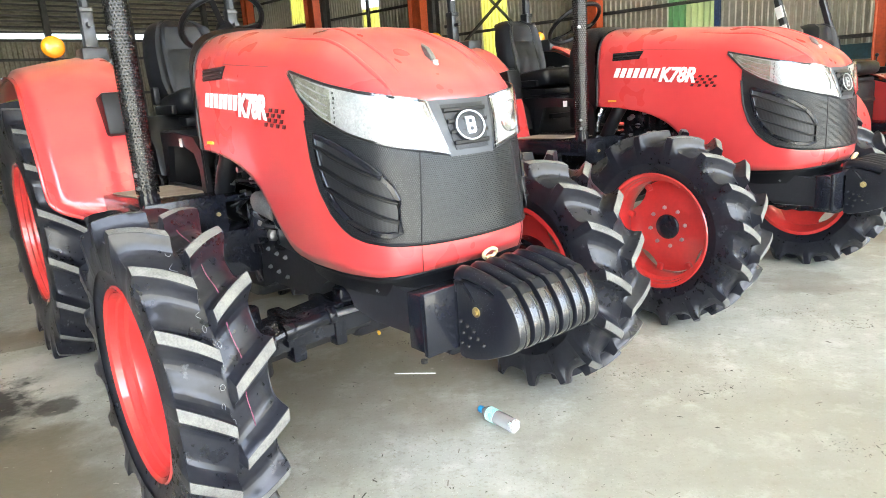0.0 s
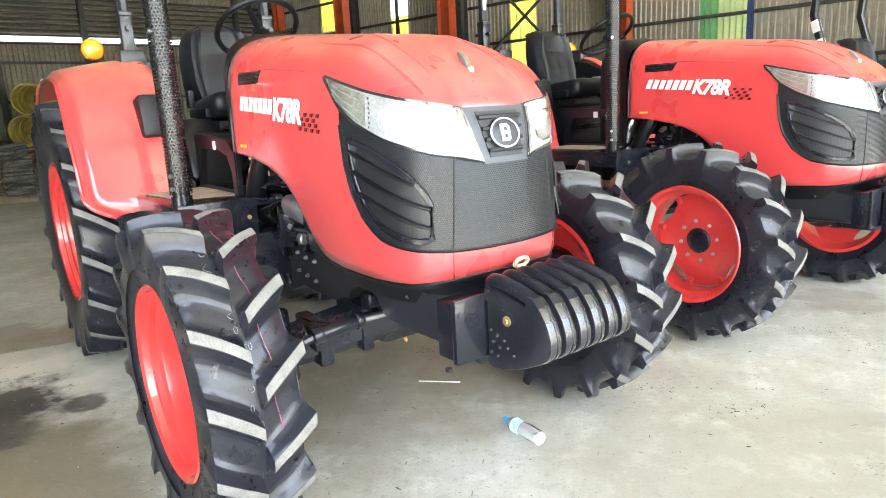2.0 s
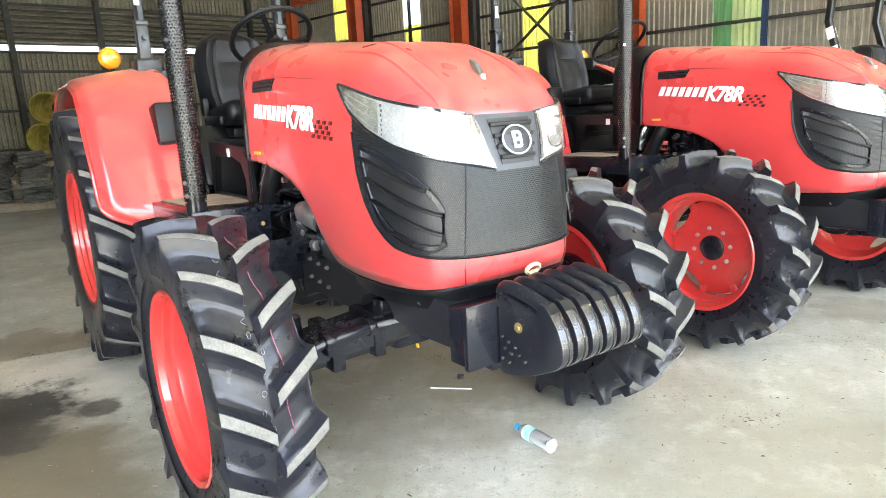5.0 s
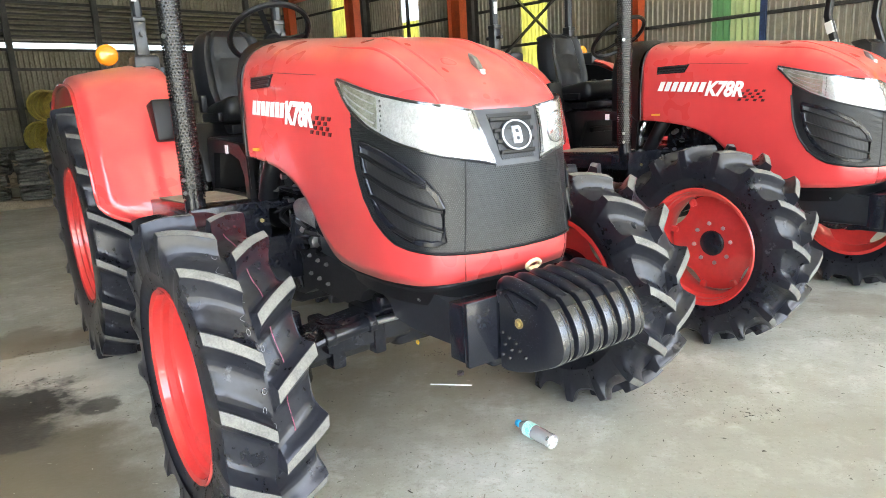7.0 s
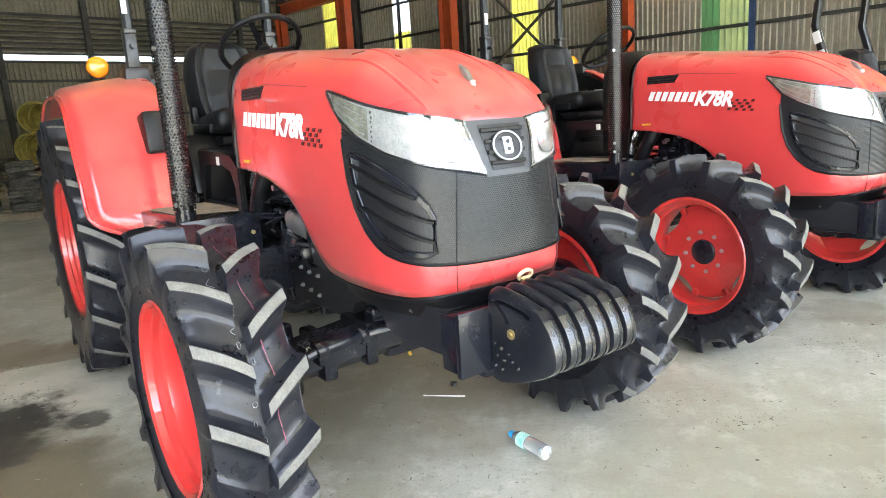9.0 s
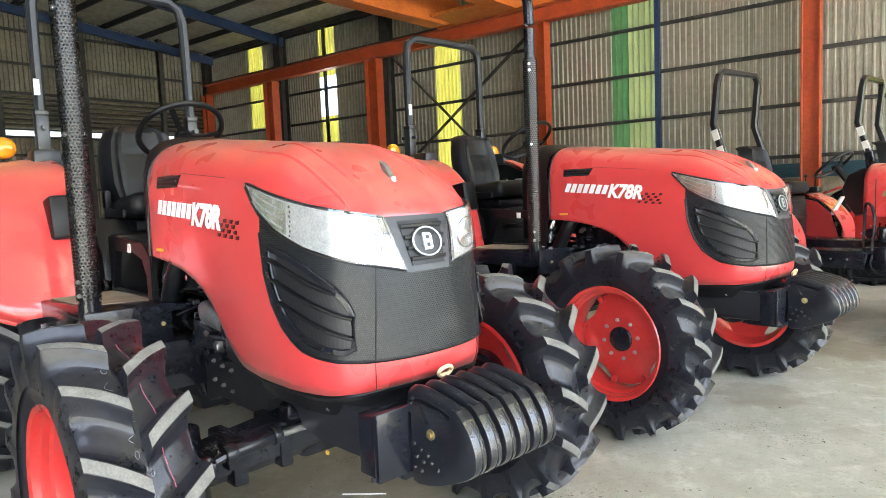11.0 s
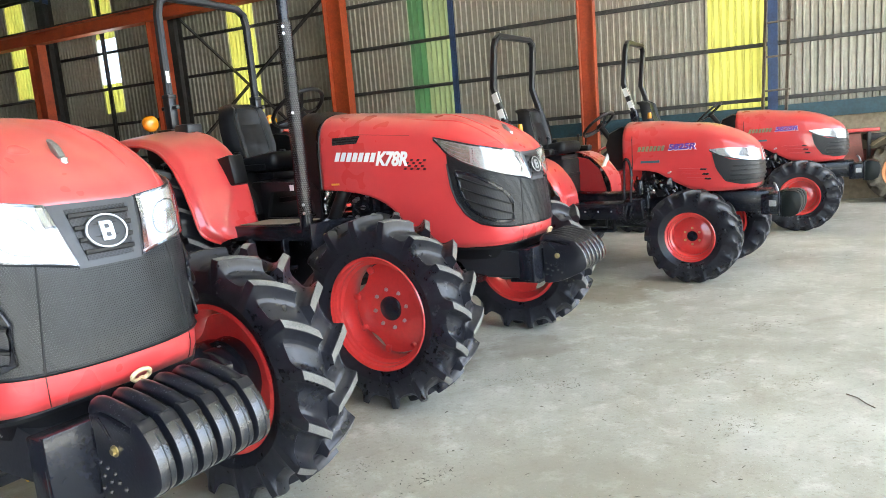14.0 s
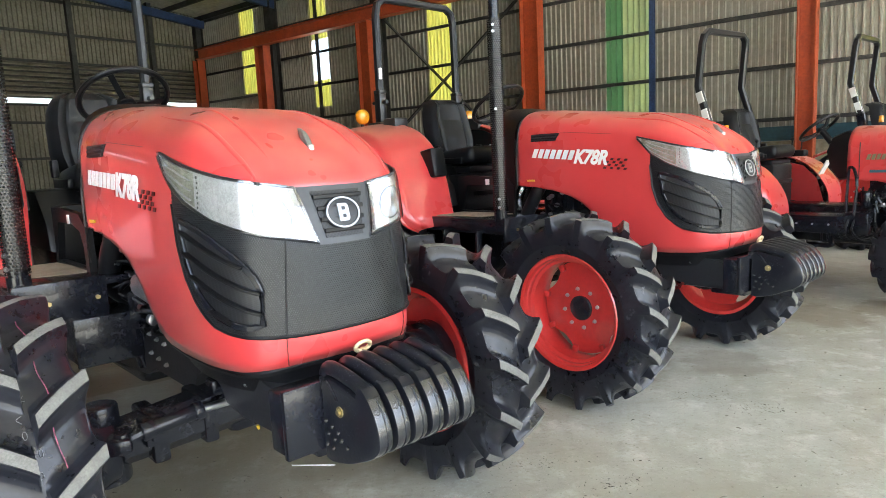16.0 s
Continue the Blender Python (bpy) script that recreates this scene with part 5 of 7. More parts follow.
        prism(bm, [(-1.54, 1.27), (-1.62, 1.27), (-2.3, 1.2), (-2.62, 1.3), (-2.62, 1.63), (-2.1, 1.665), (-1.90, 1.64), (-1.70, 1.56), (-1.58, 1.42)], "Y", sd * 0.425 - 0.006, sd * 0.425 + 0.006)
        part("fender_wall", bm, PLASTIC, fob)
        bm = bmesh.new()
        box(bm, (-1.55, sd * 0.522, 1.380), (0.17, 0.135, 0.215), (0, -10, 0), 0.016)
        part("lever_console", bm, PLASTIC, root, "black side console on the fender")
        # marker lamp
        bm = bmesh.new()
        lathe(bm, [(0.002, 0.034), (0.040, 0.030), (0.058, 0.016), (0.062, 0.0), (0.062, -0.016), (0.050, -0.03), (0.002, -0.034)], 24, "X", at=(-2.255, sd * 0.615, 1.782))
        lamp_ob = part("marker_lamp", bm, AMBER, root, "round amber marker lamp")
        bm = bmesh.new()
        lathe(bm, [(0.002, -0.06), (0.045, -0.055), (0.055, -0.034), (0.05, -0.03)], 20, "X", at=(-2.255, sd * 0.615, 1.782))
        cyl(bm, (-2.29, sd * 0.60, 1.66), (-2.29, sd * 0.60, 1.76), 0.014, seg=10)
        part("lamp_housing", bm, PLASTIC, lamp_ob)
        bm = bmesh.new()
        box(bm, (-2.02, sd * 0.47, 1.705), (0.16, 0.14, 0.10), bev=0.02)
        part("fender_box", bm, DGREY, root, "dark grey box on the fender")

    # roll bar
    bm = bmesh.new()
    yr, yl, xr = -0.415, 0.465, -2.27
    arch = [(xr, yr, 1.93), (xr, yr, 2.30), (xr, yr + 0.003, 2.60), (xr, yr + 0.025, 2.69), (xr, yr + 0.095, 2.735), (xr, 0.02, 2.74), (xr, yl - 0.095, 2.735), (xr, yl - 0.025, 2.69), (xr, yl - 0.003, 2.60), (xr, yl, 2.30), (xr, yl, 1.93)]
    sweep(bm, [Vector(p) for p in arch], rect(0.054, 0.066, 0.014), up=(1, 0, 0))
    rops = part("roll_bar", bm, ROPS_EDGE, root, "grey-black steel roll bar")
    for yy in (yr, yl):
        bm = bmesh.new()
        box(bm, (xr, yy, 1.82), (0.078, 0.070, 0.34), bev=0.010)
        box(bm, (xr + 0.003, yy, 1.985), (0.084, 0.074, 0.03), bev=0.006)
        cyl(bm, (xr - 0.09, yy, 1.90), (xr + 0.09, yy, 1.90), 0.016, seg=10)
        prism(bm, [(xr - 0.10, 1.58), (xr + 0.14, 1.58), (xr + 0.13, 1.70), (xr + 0.07, 1.735), (xr - 0.08, 1.735)], "Y", yy - 0.085, yy + 0.085, 0.012)
        part("roll_bar_socket", bm, GREY_ROPS, rops)
    bm = bmesh.new()
    box(bm, (xr + 0.040, yr - 0.015, 2.13), (0.004, 0.03, 0.09))
    part("sticker", bm, WHITE, rops, smooth=False)

    # exhaust with perforated guard
    bm = bmesh.new()
    x, y = -0.765, -0.638
    cyl(bm, (x, y, 0.98), (x, y, 1.08), 0.036, seg=20)
    cyl(bm, (x, y, 2.26), (x, y, 2.40), 0.034, seg=20)
    cyl(bm, (x, y, 1.0), (x, y, 2.30), 0.028, seg=16)
    tube(bm, smooth_line([(x, y, 2.38), (x, y, 2.55), (x - 0.01, y, 2.66), (x - 0.06, y, 2.74)], 6), 0.034, 16)
    cyl(bm, (x, y, 0.93), (x, y, 1.05), 0.044, seg=18)
    exhaust = part("exhaust_pipe", bm, BLACK, root, "black upright exhaust pipe")
    bm = bmesh.new()
    cyl(bm, (x, y, 1.07), (x, y, 2.27), 0.036, seg=20)
    part("silencer_core", bm, SILENCER, exhaust, "dull grey silencer inside the guard")
    bm = bmesh.new()
    r, nseg, z0, z1 = 0.047, 22, 1.06, 2.285
    pitch = 2 * math.pi * r / nseg
    nrow = int((z1 - z0) / pitch)
    for j in range(nrow):
        for k in range(nseg):
            a0, zc = 2 * math.pi * (k + 0.5 * (j % 2)) / nseg, z0 + (j + 0.5) * pitch
            out_v, in_v = [], []
            for q in range(6):
                t = radians(60 * q + 30)
                for lst, f in ((out_v, 0.5), (in_v, 0.32)):
                    if lst is out_v:
                        du, dz = (0.5, 0.5) if q == 0 else (0.0, 0.5) if q == 1 else (-0.5, 0.5) if q == 2 else (-0.5, -0.5) if q == 3 else (0.0, -0.5) if q == 4 else (0.5, -0.5)
                    else:
                        du, dz = 0.38 * math.cos(t), 0.38 * math.sin(t)
                    a = a0 + du * 2 * math.pi / nseg
                    lst.append(bm.verts.new((x + r * math.sin(a), y + r * math.cos(a), zc + dz * pitch)))
            for q in range(6):
                bm.faces.new((out_v[q], out_v[(q + 1) % 6], in_v[(q + 1) % 6], in_v[q]))
    part("perforated_guard", bm, GUARD, exhaust, "black perforated heat guard", smooth=False)
    for z in (1.14, 1.085, 1.72, 2.24, 2.20):
        mesh_part("bolt", round_bolt, exhaust, m=Matrix.Translation((x + 0.026, y - 0.040, z)) @ pose(0, 0, 0, 0, 0, 180 + 34))
    return root


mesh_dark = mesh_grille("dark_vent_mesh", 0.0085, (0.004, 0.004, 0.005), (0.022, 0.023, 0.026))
FRONT_SPIN = (1.4, 9.8)   # how far the left and right front wheels have rolled
FRONT_TYRES = (tyre_mesh(0.552, 0.322, 0.285, 16, 0.052, 0.20, 1), tyre_mesh(0.552, 0.322, 0.285, 16, 0.052, 0.20, -1))
REAR_TYRES = (tyre_mesh(0.755, 0.405, 0.40, 19, 0.050, 0.20, 1), tyre_mesh(0.755, 0.405, 0.40, 19, 0.050, 0.20, -1))
wheel_bolt = bolt_mesh(0.012, 0.026, STEEL)
small_bolt = bolt_mesh(0.010, 0.014, ZINC)
brass_bolt = bolt_mesh(0.012, 0.024, ZINC)
black_bolt = bolt_mesh(0.010, 0.016, CAST)
steel_bolt = bolt_mesh(0.009, 0.014, STEEL)
round_bolt = bolt_mesh(0.010, 0.010, STEEL)
bm = bmesh.new()
bmesh.ops.create_icosphere(bm, subdivisions=1, radius=0.008)
rivet_mesh = bpy.data.meshes.new("rivet")
bm.to_mesh(rivet_mesh)
bm.free()
rivet_mesh.materials.append(CAST)

TRACTOR_A = build_large_tractor(pose(-0.262, 2.585, 0, 0, 0, -51.2))
TRACTOR_B = copy_thing(TRACTOR_A, pose(1.926, 4.223, 0, 0, 0, -51.2))
for ob in TRACTOR_B.children:      # its seat is slid forward
    if ob.name.split(".")[0] in ("cushion", "backrest", "seat_suspension", "seat_bracket"):
        ob.location.x += 0.06
bm = bmesh.new()
box(bm, (-1.02, -0.3475, 1.222), (0.075, 0.004, 0.045))
part("sticker", bm, WHITE, TRACTOR_B, "white warning label", False)
tagged(TRACTOR_B, "large red farm tractor with front weights, beside the compact tractors", "tractor", "parked tractors")


def on_tread(a, y, r=0.5035):
    """A point of a right front tyre's tread, in the wheel's own frame; a in degrees towards the nose from the top."""
    return Vector((-r * math.sin(radians(a)), y, r * math.cos(radians(a))))


CHALK = mat("white_chalk", (0.30, 0.31, 0.33), 0.9, var=0.5, scale=120, dark=(0.12, 0.12, 0.13))
PINK = mat("pink_marker", (0.36, 0.08, 0.15), 0.8, var=0.6, scale=40, dark=(0.05, 0.025, 0.035))
tread_wheel = [o for o in TRACTOR_A.children if o.name.startswith("front_wheel")][-1]
rng = random.Random(4)
for a, y in ((18, 0.045), (24, 0.02), (30, 0.01), (37, 0.022), (44, 0.03), (51, 0.012), (57, 0.0), (63, 0.02), (68, 0.015), (74, -0.01), (80, 0.0), (87, 0.012), (93, 0.02), (99, 0.0)):
    bm = bmesh.new()
    if rng.random() < 0.5:
        w, h = 0.004 + 0.003 * rng.random(), 0.8 + 0.5 * rng.random()
        tube(bm, [on_tread(a + h * math.sin(q), y + w * math.cos(q)) for q in [2 * math.pi * i / 14 for i in range(14)]], 0.0009, 4, True)
    else:
        k = rng.uniform(0.4, 1.0)
        tube(bm, smooth_line([on_tread(a + 1.8 * k * q + rng.uniform(-0.6, 0.6), y + 0.010 * k * (-1) ** q * rng.uniform(0.3, 1.2)) for q in (-1, 0, 1)], 4), 0.0009, 4)
    part("chalk_mark", bm, CHALK, tread_wheel)
bm = bmesh.new()
tube(bm, smooth_line([on_tread(20 + 6 * q, -0.052 + 0.006 * math.sin(1.7 * q), 0.5050) for q in range(16)], 4), 0.0017, 4)
part("marker_line", bm, PINK, tread_wheel, "thin pink marker line round the tread")


# ---------- the 58 hp tractor ----------
GREEN_CAST = mat("green_black_cast", (0.006, 0.009, 0.0085), 0.30, var=0.3, scale=9, bump=0.2, bump_scale=120, spec=0.28)


def build_small_tractor(m):
    root = thing("tractor", "compact red farm tractor with violet lettering and black roll bar", "tractor", m, "parked tractors")
    hood = Hood(
        plan=[(0.555, 0.0), (0.552, 0.08), (0.540, 0.14), (0.51, 0.19), (0.455, 0.225), (0.36, 0.248), (0.22, 0.260), (0.0, 0.265), (-0.35, 0.268), (-0.70, 0.270)],
        zb=lambda x: ramp(x, [-0.7, -0.61, -0.45, -0.34, -0.20, -0.06, 0.04, 0.25, 0.54], [1.04, 1.035, 1.03, 1.003, 0.92, 0.845, 0.815, 0.81, 0.825]),
        zt=lambda x: ramp(x, [-0.72, -0.38, 0.0, 0.25], [1.525, 1.510, 1.455, 1.38]),
        zs=lambda x: ramp(x, [0.0, 0.3, 0.55], [1.30, 1.25, 1.185]),
        ins_front=([0.80, 0.86, 0.95, 1.1, 1.2], [0.05, 0.02, 0.0, 0.004, 0.03]),
        ins_side=([0.80, 0.86, 1.0, 1.2, 1.3], [0.02, 0.006, 0.0, 0.0, 0.004]),
        x_front=0.555, x_pull=-0.1, n_front=1.6, n_side=2.3)
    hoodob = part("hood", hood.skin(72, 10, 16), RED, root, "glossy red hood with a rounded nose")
    sol = hoodob.modifiers.new("thickness", "SOLIDIFY")
    sol.thickness, sol.offset = 0.010, -1
    bm = bmesh.new()
    tube(bm, [hood.off(-hood.s_of_x(-0.60), 1.05 + 0.025 * q, 0.001) for q in range(14)], 0.004, 5)
    part("panel_gap", bm, PLASTIC, hoodob)
    s_tip = hood.s_of_x(0.145)
    for sd in (-1, 1):
        a, b = sd * s_tip, sd * hood.s_of_y(0.05)
        lo = lambda u: ramp(u, [0, 0.2, 0.6, 1.0], [1.192, 1.135, 1.085, 1.070])
        hi = lambda u: ramp(u, [0, 0.3, 0.7, 1.0], [1.205, 1.212, 1.195, 1.180])
        lampob = part("headlight", hood.patch(a, b, lo, hi, 0.003, 0.004, 20, 5), CHROME, hoodob, "headlamp with bright reflector")
        part("lens", hood.patch(a, b, lo, hi, 0.010, 0.003, 20, 5), LENS, lampob)
        bm = bmesh.new()
        tube(bm, [hood.off(a + (b - a) * q / 12, lo(q / 12), 0.008) for q in range(13)], 0.005, 5)
        part("lamp_bezel", bm, DGREY, lampob)
    s_g = hood.s_of_x(0.175)
    g_lo = lambda u: ramp(abs(2 * u - 1), [0, 0.55, 0.8, 0.95, 1.0], [0.868, 0.868, 0.90, 1.02, 1.14])
    g_hi = lambda u: ramp(abs(2 * u - 1), [0, 0.3, 0.7, 1.0], [1.066, 1.075, 1.098, 1.165])
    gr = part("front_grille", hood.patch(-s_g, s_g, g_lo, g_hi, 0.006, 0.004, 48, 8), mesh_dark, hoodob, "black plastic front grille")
    for k in range(4):
        bm = bmesh.new()
        sweep(bm, [hood.off(-s_g * (0.74 - 0.02 * k) + 2 * s_g * (0.74 - 0.02 * k) * q / 20, 0.91 + 0.042 * k, 0.012) for q in range(21)], rect(0.008, 0.014, 0.002))
        part("slat", bm, PLASTIC, gr)
    for k in range(3):
        z = 0.925 + 0.045 * k
        bm = bmesh.new()
        prism(bm, [(-0.08 - 0.04 * k, z + 0.006), (0.135 - 0.02 * k, z - 0.002), (0.145 - 0.02 * k, z + 0.014), (-0.06 - 0.04 * k, z + 0.022)], "Y", -0.2745, -0.262, 0.003)
        part("side_louvre", bm, RED, hoodob)
        bm = bmesh.new()
        prism(bm, [(0.10 - 0.02 * k, z), (0.155 - 0.02 * k, z - 0.004), (0.165 - 0.02 * k, z + 0.012), (0.108 - 0.02 * k, z + 0.016)], "Y", -0.2765, -0.262)
        part("louvre_opening", bm, PLASTIC, hoodob, smooth=False)
    bars(hoodob, "brand_lettering", 7, -0.545, -0.27, 1.218, 1.268, -0.2745, mat("olive_silver_lettering", (0.26, 0.29, 0.16), 0.35, 0.4), 0.015, 0.3)
    text_part("model_lettering", "5825R", mat("violet_lettering", (0.13, 0.05, 0.36), 0.4), hoodob, Matrix.Translation((-0.235, -0.2735, 1.222)) @ pose(0, 0, 0, 90, 0, 0), 0.075, "violet model lettering with a pale outline", 0.2, 0.26)
    text_part("lettering_outline", "5825R", WHITE, hoodob, Matrix.Translation((-0.240, -0.2705, 1.216)) @ pose(0, 0, 0, 90, 0, 0), 0.082, "", 0.2, 0.272)
    bm = bmesh.new()
    box(bm, (-0.42, -0.270, 1.115), (0.19, 0.004, 0.022))
    part("decal_strip", bm, mat("teal_decal", (0.03, 0.12, 0.16), 0.4), hoodob, smooth=False)
    bm = bmesh.new()
    prism(bm, [(-0.705, 1.06), (-0.705, 1.47), (-0.82, 1.485), (-0.95, 1.43), (-1.00, 1.30), (-0.96, 1.14), (-0.88, 1.03)], "Y", -0.205, 0.205, 0.055)
    part("dashboard_cowl", bm, PLASTIC, root, "matt black dashboard cowl")
    hoodob.location.x = -0.07
    # frame, bracket
    bm = bmesh.new()
    box(bm, (-0.1, 0, 0.70), (1.30, 0.30, 0.20), bev=0.02)
    part("front_frame", bm, CAST, root, "black cast front frame")
    bm = bmesh.new()
    box(bm, (0.575, 0, 0.67), (0.15, 0.36, 0.19), bev=0.01)
    box(bm, (0.655, 0, 0.675), (0.014, 0.40, 0.23), bev=0.004)
    brk = part("weight_carrier", bm, BLACK, root, "black steel front weight carrier")
    for k in range(3):
        bm = bmesh.new()
        prism(bm, [(0.665, 0.55), (0.665, 0.775), (0.70, 0.79), (0.77, 0.785), (0.805, 0.765), (0.825, 0.72), (0.825, 0.65), (0.80, 0.58), (0.75, 0.55)], "Y", -0.155 + 0.11 * k, -0.06 + 0.11 * k, 0.008)
        part("front_weight", bm, GREEN_CAST, root, "dark green-black cast front weight")
    bm = bmesh.new()
    tube(bm, smooth_line([(0.62, -0.06, 0.78), (0.60, -0.05, 0.83), (0.58, -0.02, 0.85)], 4), 0.012, 6)
    pieces("pin", bm, ALU, brk)
    bm = bmesh.new()
    box(bm, (0.60, -0.183, 0.68), (0.06, 0.006, 0.055))
    part("plate", bm, ALU, brk, "bare metal plate", False)
    bm = bmesh.new()
    sweep(bm, [(0, -0.55, 0.43), (0, -0.2, 0.47), (0, 0.2, 0.47), (0, 0.55, 0.43)], rect(0.11, 0.12, 0.02))
    for sd in (-1, 1):
        cyl(bm, (0, sd * 0.46, 0.32), (0, sd * 0.46, 0.56), 0.06, seg=18, bev=0.008)
    part("front_axle", bm, CAST, root)
    for left in (True, False):
        sy = 1 if left else -1
        wheel(root, "front_wheel", (0, sy * 0.56, 0.428), left, 0.432, 0.232, 0.235, SMALL_FRONT, 0.0, 6, 0.075, brass_bolt, slots=0)
        wheel(root, "rear_wheel", (-1.95, sy * 0.64, 0.63), left, 0.64, 0.335, 0.34, SMALL_REAR, 0.0, 8, 0.10, wheel_bolt, slots=0)
    # engine and platform
    eng = part("engine", box(bmesh.new(), (-0.30, 0, 0.95), (0.66, 0.30, 0.40), bev=0.02), CAST, root, "black engine block with pipes and pumps")
    rng = random.Random(3)
    bm = bmesh.new()
    for k in range(9):
        c = (-0.58 + 0.06 * k, -0.19, 0.80 + 0.18 * rng.random())
        cyl(bm, c, (c[0], c[1] - 0.05, c[2]), 0.025 + 0.02 * rng.random(), seg=12)
    for k in range(8):
        x0, z0 = -0.6 + 0.06 * k, 0.75 + 0.25 * rng.random()
        tube(bm, smooth_line([(x0, -0.17, z0), (x0 + 0.05, -0.23, z0 + 0.06 * rng.uniform(-1, 1)), (x0 + 0.1, -0.18, z0 + 0.12 * rng.uniform(-1, 1))], 4), 0.008, 6)
    pieces("engine_pipe", bm, PLASTIC, eng)
    bm = bmesh.new()
    for k in range(8):
        p = (-0.6 + 0.55 * rng.random(), -0.21, 0.75 + 0.28 * rng.random())
        cyl(bm, p, (p[0], p[1] - 0.02, p[2]), 0.011, seg=6)
    pieces("pipe_fitting", bm, ZINC, eng)
    bm = bmesh.new()
    for k in range(10):
        x0 = -0.66 + 0.05 * k
        tube(bm, smooth_line([(x0, -0.19, 0.97 - 0.01 * k), (x0 + 0.02 * rng.uniform(-1, 1), -0.245, 0.88), (x0 + 0.05, -0.22 - 0.03 * rng.random(), 0.74 + 0.06 * rng.random())], 4), 0.006 + 0.006 * rng.random(), 6)
    pieces("fuel_pipe", bm, BLACK, eng)
    bm = bmesh.new()
    for k in range(12):
        p = (-0.62 + 0.5 * rng.random(), -0.255, 0.72 + 0.30 * rng.random())
        cyl(bm, p, (p[0] + 0.03 * rng.uniform(-1, 1), p[1] - 0.015, p[2] + 0.03 * rng.uniform(-1, 1)), 0.007 + 0.006 * rng.random(), seg=8)
    pieces("hose_clamp", bm, STEEL, eng)
    for k in range(5):
        bm = bmesh.new()
        box(bm, (-0.62 + 0.13 * k, -0.215, 0.84 + 0.12 * rng.random()), (0.07 + 0.04 * rng.random(), 0.06, 0.06 + 0.06 * rng.random()), bev=0.012)
        part("engine_casting", bm, CAST, eng)
    bm = bmesh.new()
    cyl(bm, (-0.60, -0.27, 0.80), (-0.60, -0.27, 0.93), 0.040, seg=16, bev=0.006)
    part("oil_filter", bm, BLACK, eng)
    bm = bmesh.new()
    cyl(bm, (-0.36, -0.20, 0.90), (-0.28, -0.26, 0.90), 0.055, seg=18, bev=0.006)
    part("alternator", bm, CAST, eng)
    bm = bmesh.new()
    box(bm, (-1.2, 0, 0.62), (1.3, 0.34, 0.36), bev=0.03)
    cyl(bm, (-1.95, -0.5, 0.63), (-1.95, 0.5, 0.63), 0.11, seg=20)
    box(bm, (-1.9, 0, 0.85), (0.5, 0.4, 0.4), bev=0.03)
    part("gearbox", bm, CAST, root)
    bm = bmesh.new()
    box(bm, (-1.0, 0, 0.72), (0.70, 1.16, 0.03), bev=0.006)
    box(bm, (-0.98, -0.57, 0.655), (0.66, 0.02, 0.15), bev=0.006)
    box(bm, (-0.98, 0.57, 0.655), (0.66, 0.02, 0.15), bev=0.006)
    plat = part("platform", bm, BLACK, root, "black steel footplate")
    for k in range(4):
        mesh_part("bolt", round_bolt, plat, m=Matrix.Translation((-1.2 + 0.14 * k, -0.581, 0.66)) @ pose(0, 0, 0, 0, 0, 180))
    bm = bmesh.new()
    tube(bm, smooth_line([(-0.62, -0.48, 0.74), (-0.60, -0.48, 1.0), (-0.63, -0.46, 1.13), (-0.68, -0.42, 1.16), (-0.72, -0.36, 1.10), (-0.74, -0.34, 0.74)], 5), 0.013, 8)
    part("grab_rail", bm, BLACK, root)
    bm = bmesh.new()
    box(bm, (-0.92, -0.50, 0.46), (0.28, 0.12, 0.025), bev=0.004)
    box(bm, (-0.80, -0.47, 0.56), (0.03, 0.04, 0.22), bev=0.004)
    pieces("step", bm, BLACK, root)
    bm = bmesh.new()
    for k in range(6):
        x0 = -0.62 - 0.05 * k
        tube(bm, smooth_line([(x0, -0.40 - 0.01 * k, 0.74), (x0 - 0.02, -0.45, 0.60 - 0.02 * k), (x0 + 0.06, -0.38, 0.50), (x0 + 0.20, -0.26, 0.56)], 5), 0.010, 6)
    pieces("hydraulic_hose", bm, PLASTIC, root)
    bm = bmesh.new()
    box(bm, (-0.62, -0.36, 0.66), (0.20, 0.14, 0.20), bev=0.015)
    part("valve_block", bm, CAST, root, "black hydraulic valve block")
    steering_wheel(root, (-1.14, 0, 1.53), 0.19, -38)
    seat_parts(root, -1.66, 0, 1.30, 0.92)
    bm = bmesh.new()
    box(bm, (-1.70, 0, 0.99), (0.45, 0.40, 0.40), bev=0.03)
    part("seat_base", bm, PLASTIC, root)
    for sd in (-1, 1):
        path = smooth_line([(-1.20, 0, 0.70), (-1.22, 0, 0.86), (-1.30, 0, 1.02), (-1.45, 0, 1.17), (-1.66, 0, 1.25), (-1.92, 0, 1.275), (-2.2, 0, 1.25), (-2.45, 0, 1.16)], 5)

        def fen(u, v, path=path, sd=sd):
            k = u * (len(path) - 1)
            i = min(int(k), len(path) - 2)
            p = path[i].lerp(path[i + 1], k - i)
            t = (path[i + 1] - path[i]).normalized()
            n = Vector((t.z, 0, -t.x))
            y = 0.43 + (0.82 - 0.43) * v - 0.10 * smoothstep(0.25 - u, 0, 0.25) * v
            return p + Vector((0, sd * y, 0)) - n * (0.03 * smoothstep(v, 0.88, 1.0)), n
        bm = bmesh.new()
        sheet(bm, fen, 30, 8, 0.007)
        bmesh.ops.recalc_face_normals(bm, faces=bm.faces[:])
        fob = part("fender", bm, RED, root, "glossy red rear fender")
        bm = bmesh.new()
        tube(bm, [fen(q / 30, 1.0)[0] for q in range(31)], 0.010, 6)
        part("fender_edge", bm, RIM_RED, fob)
        bm = bmesh.new()
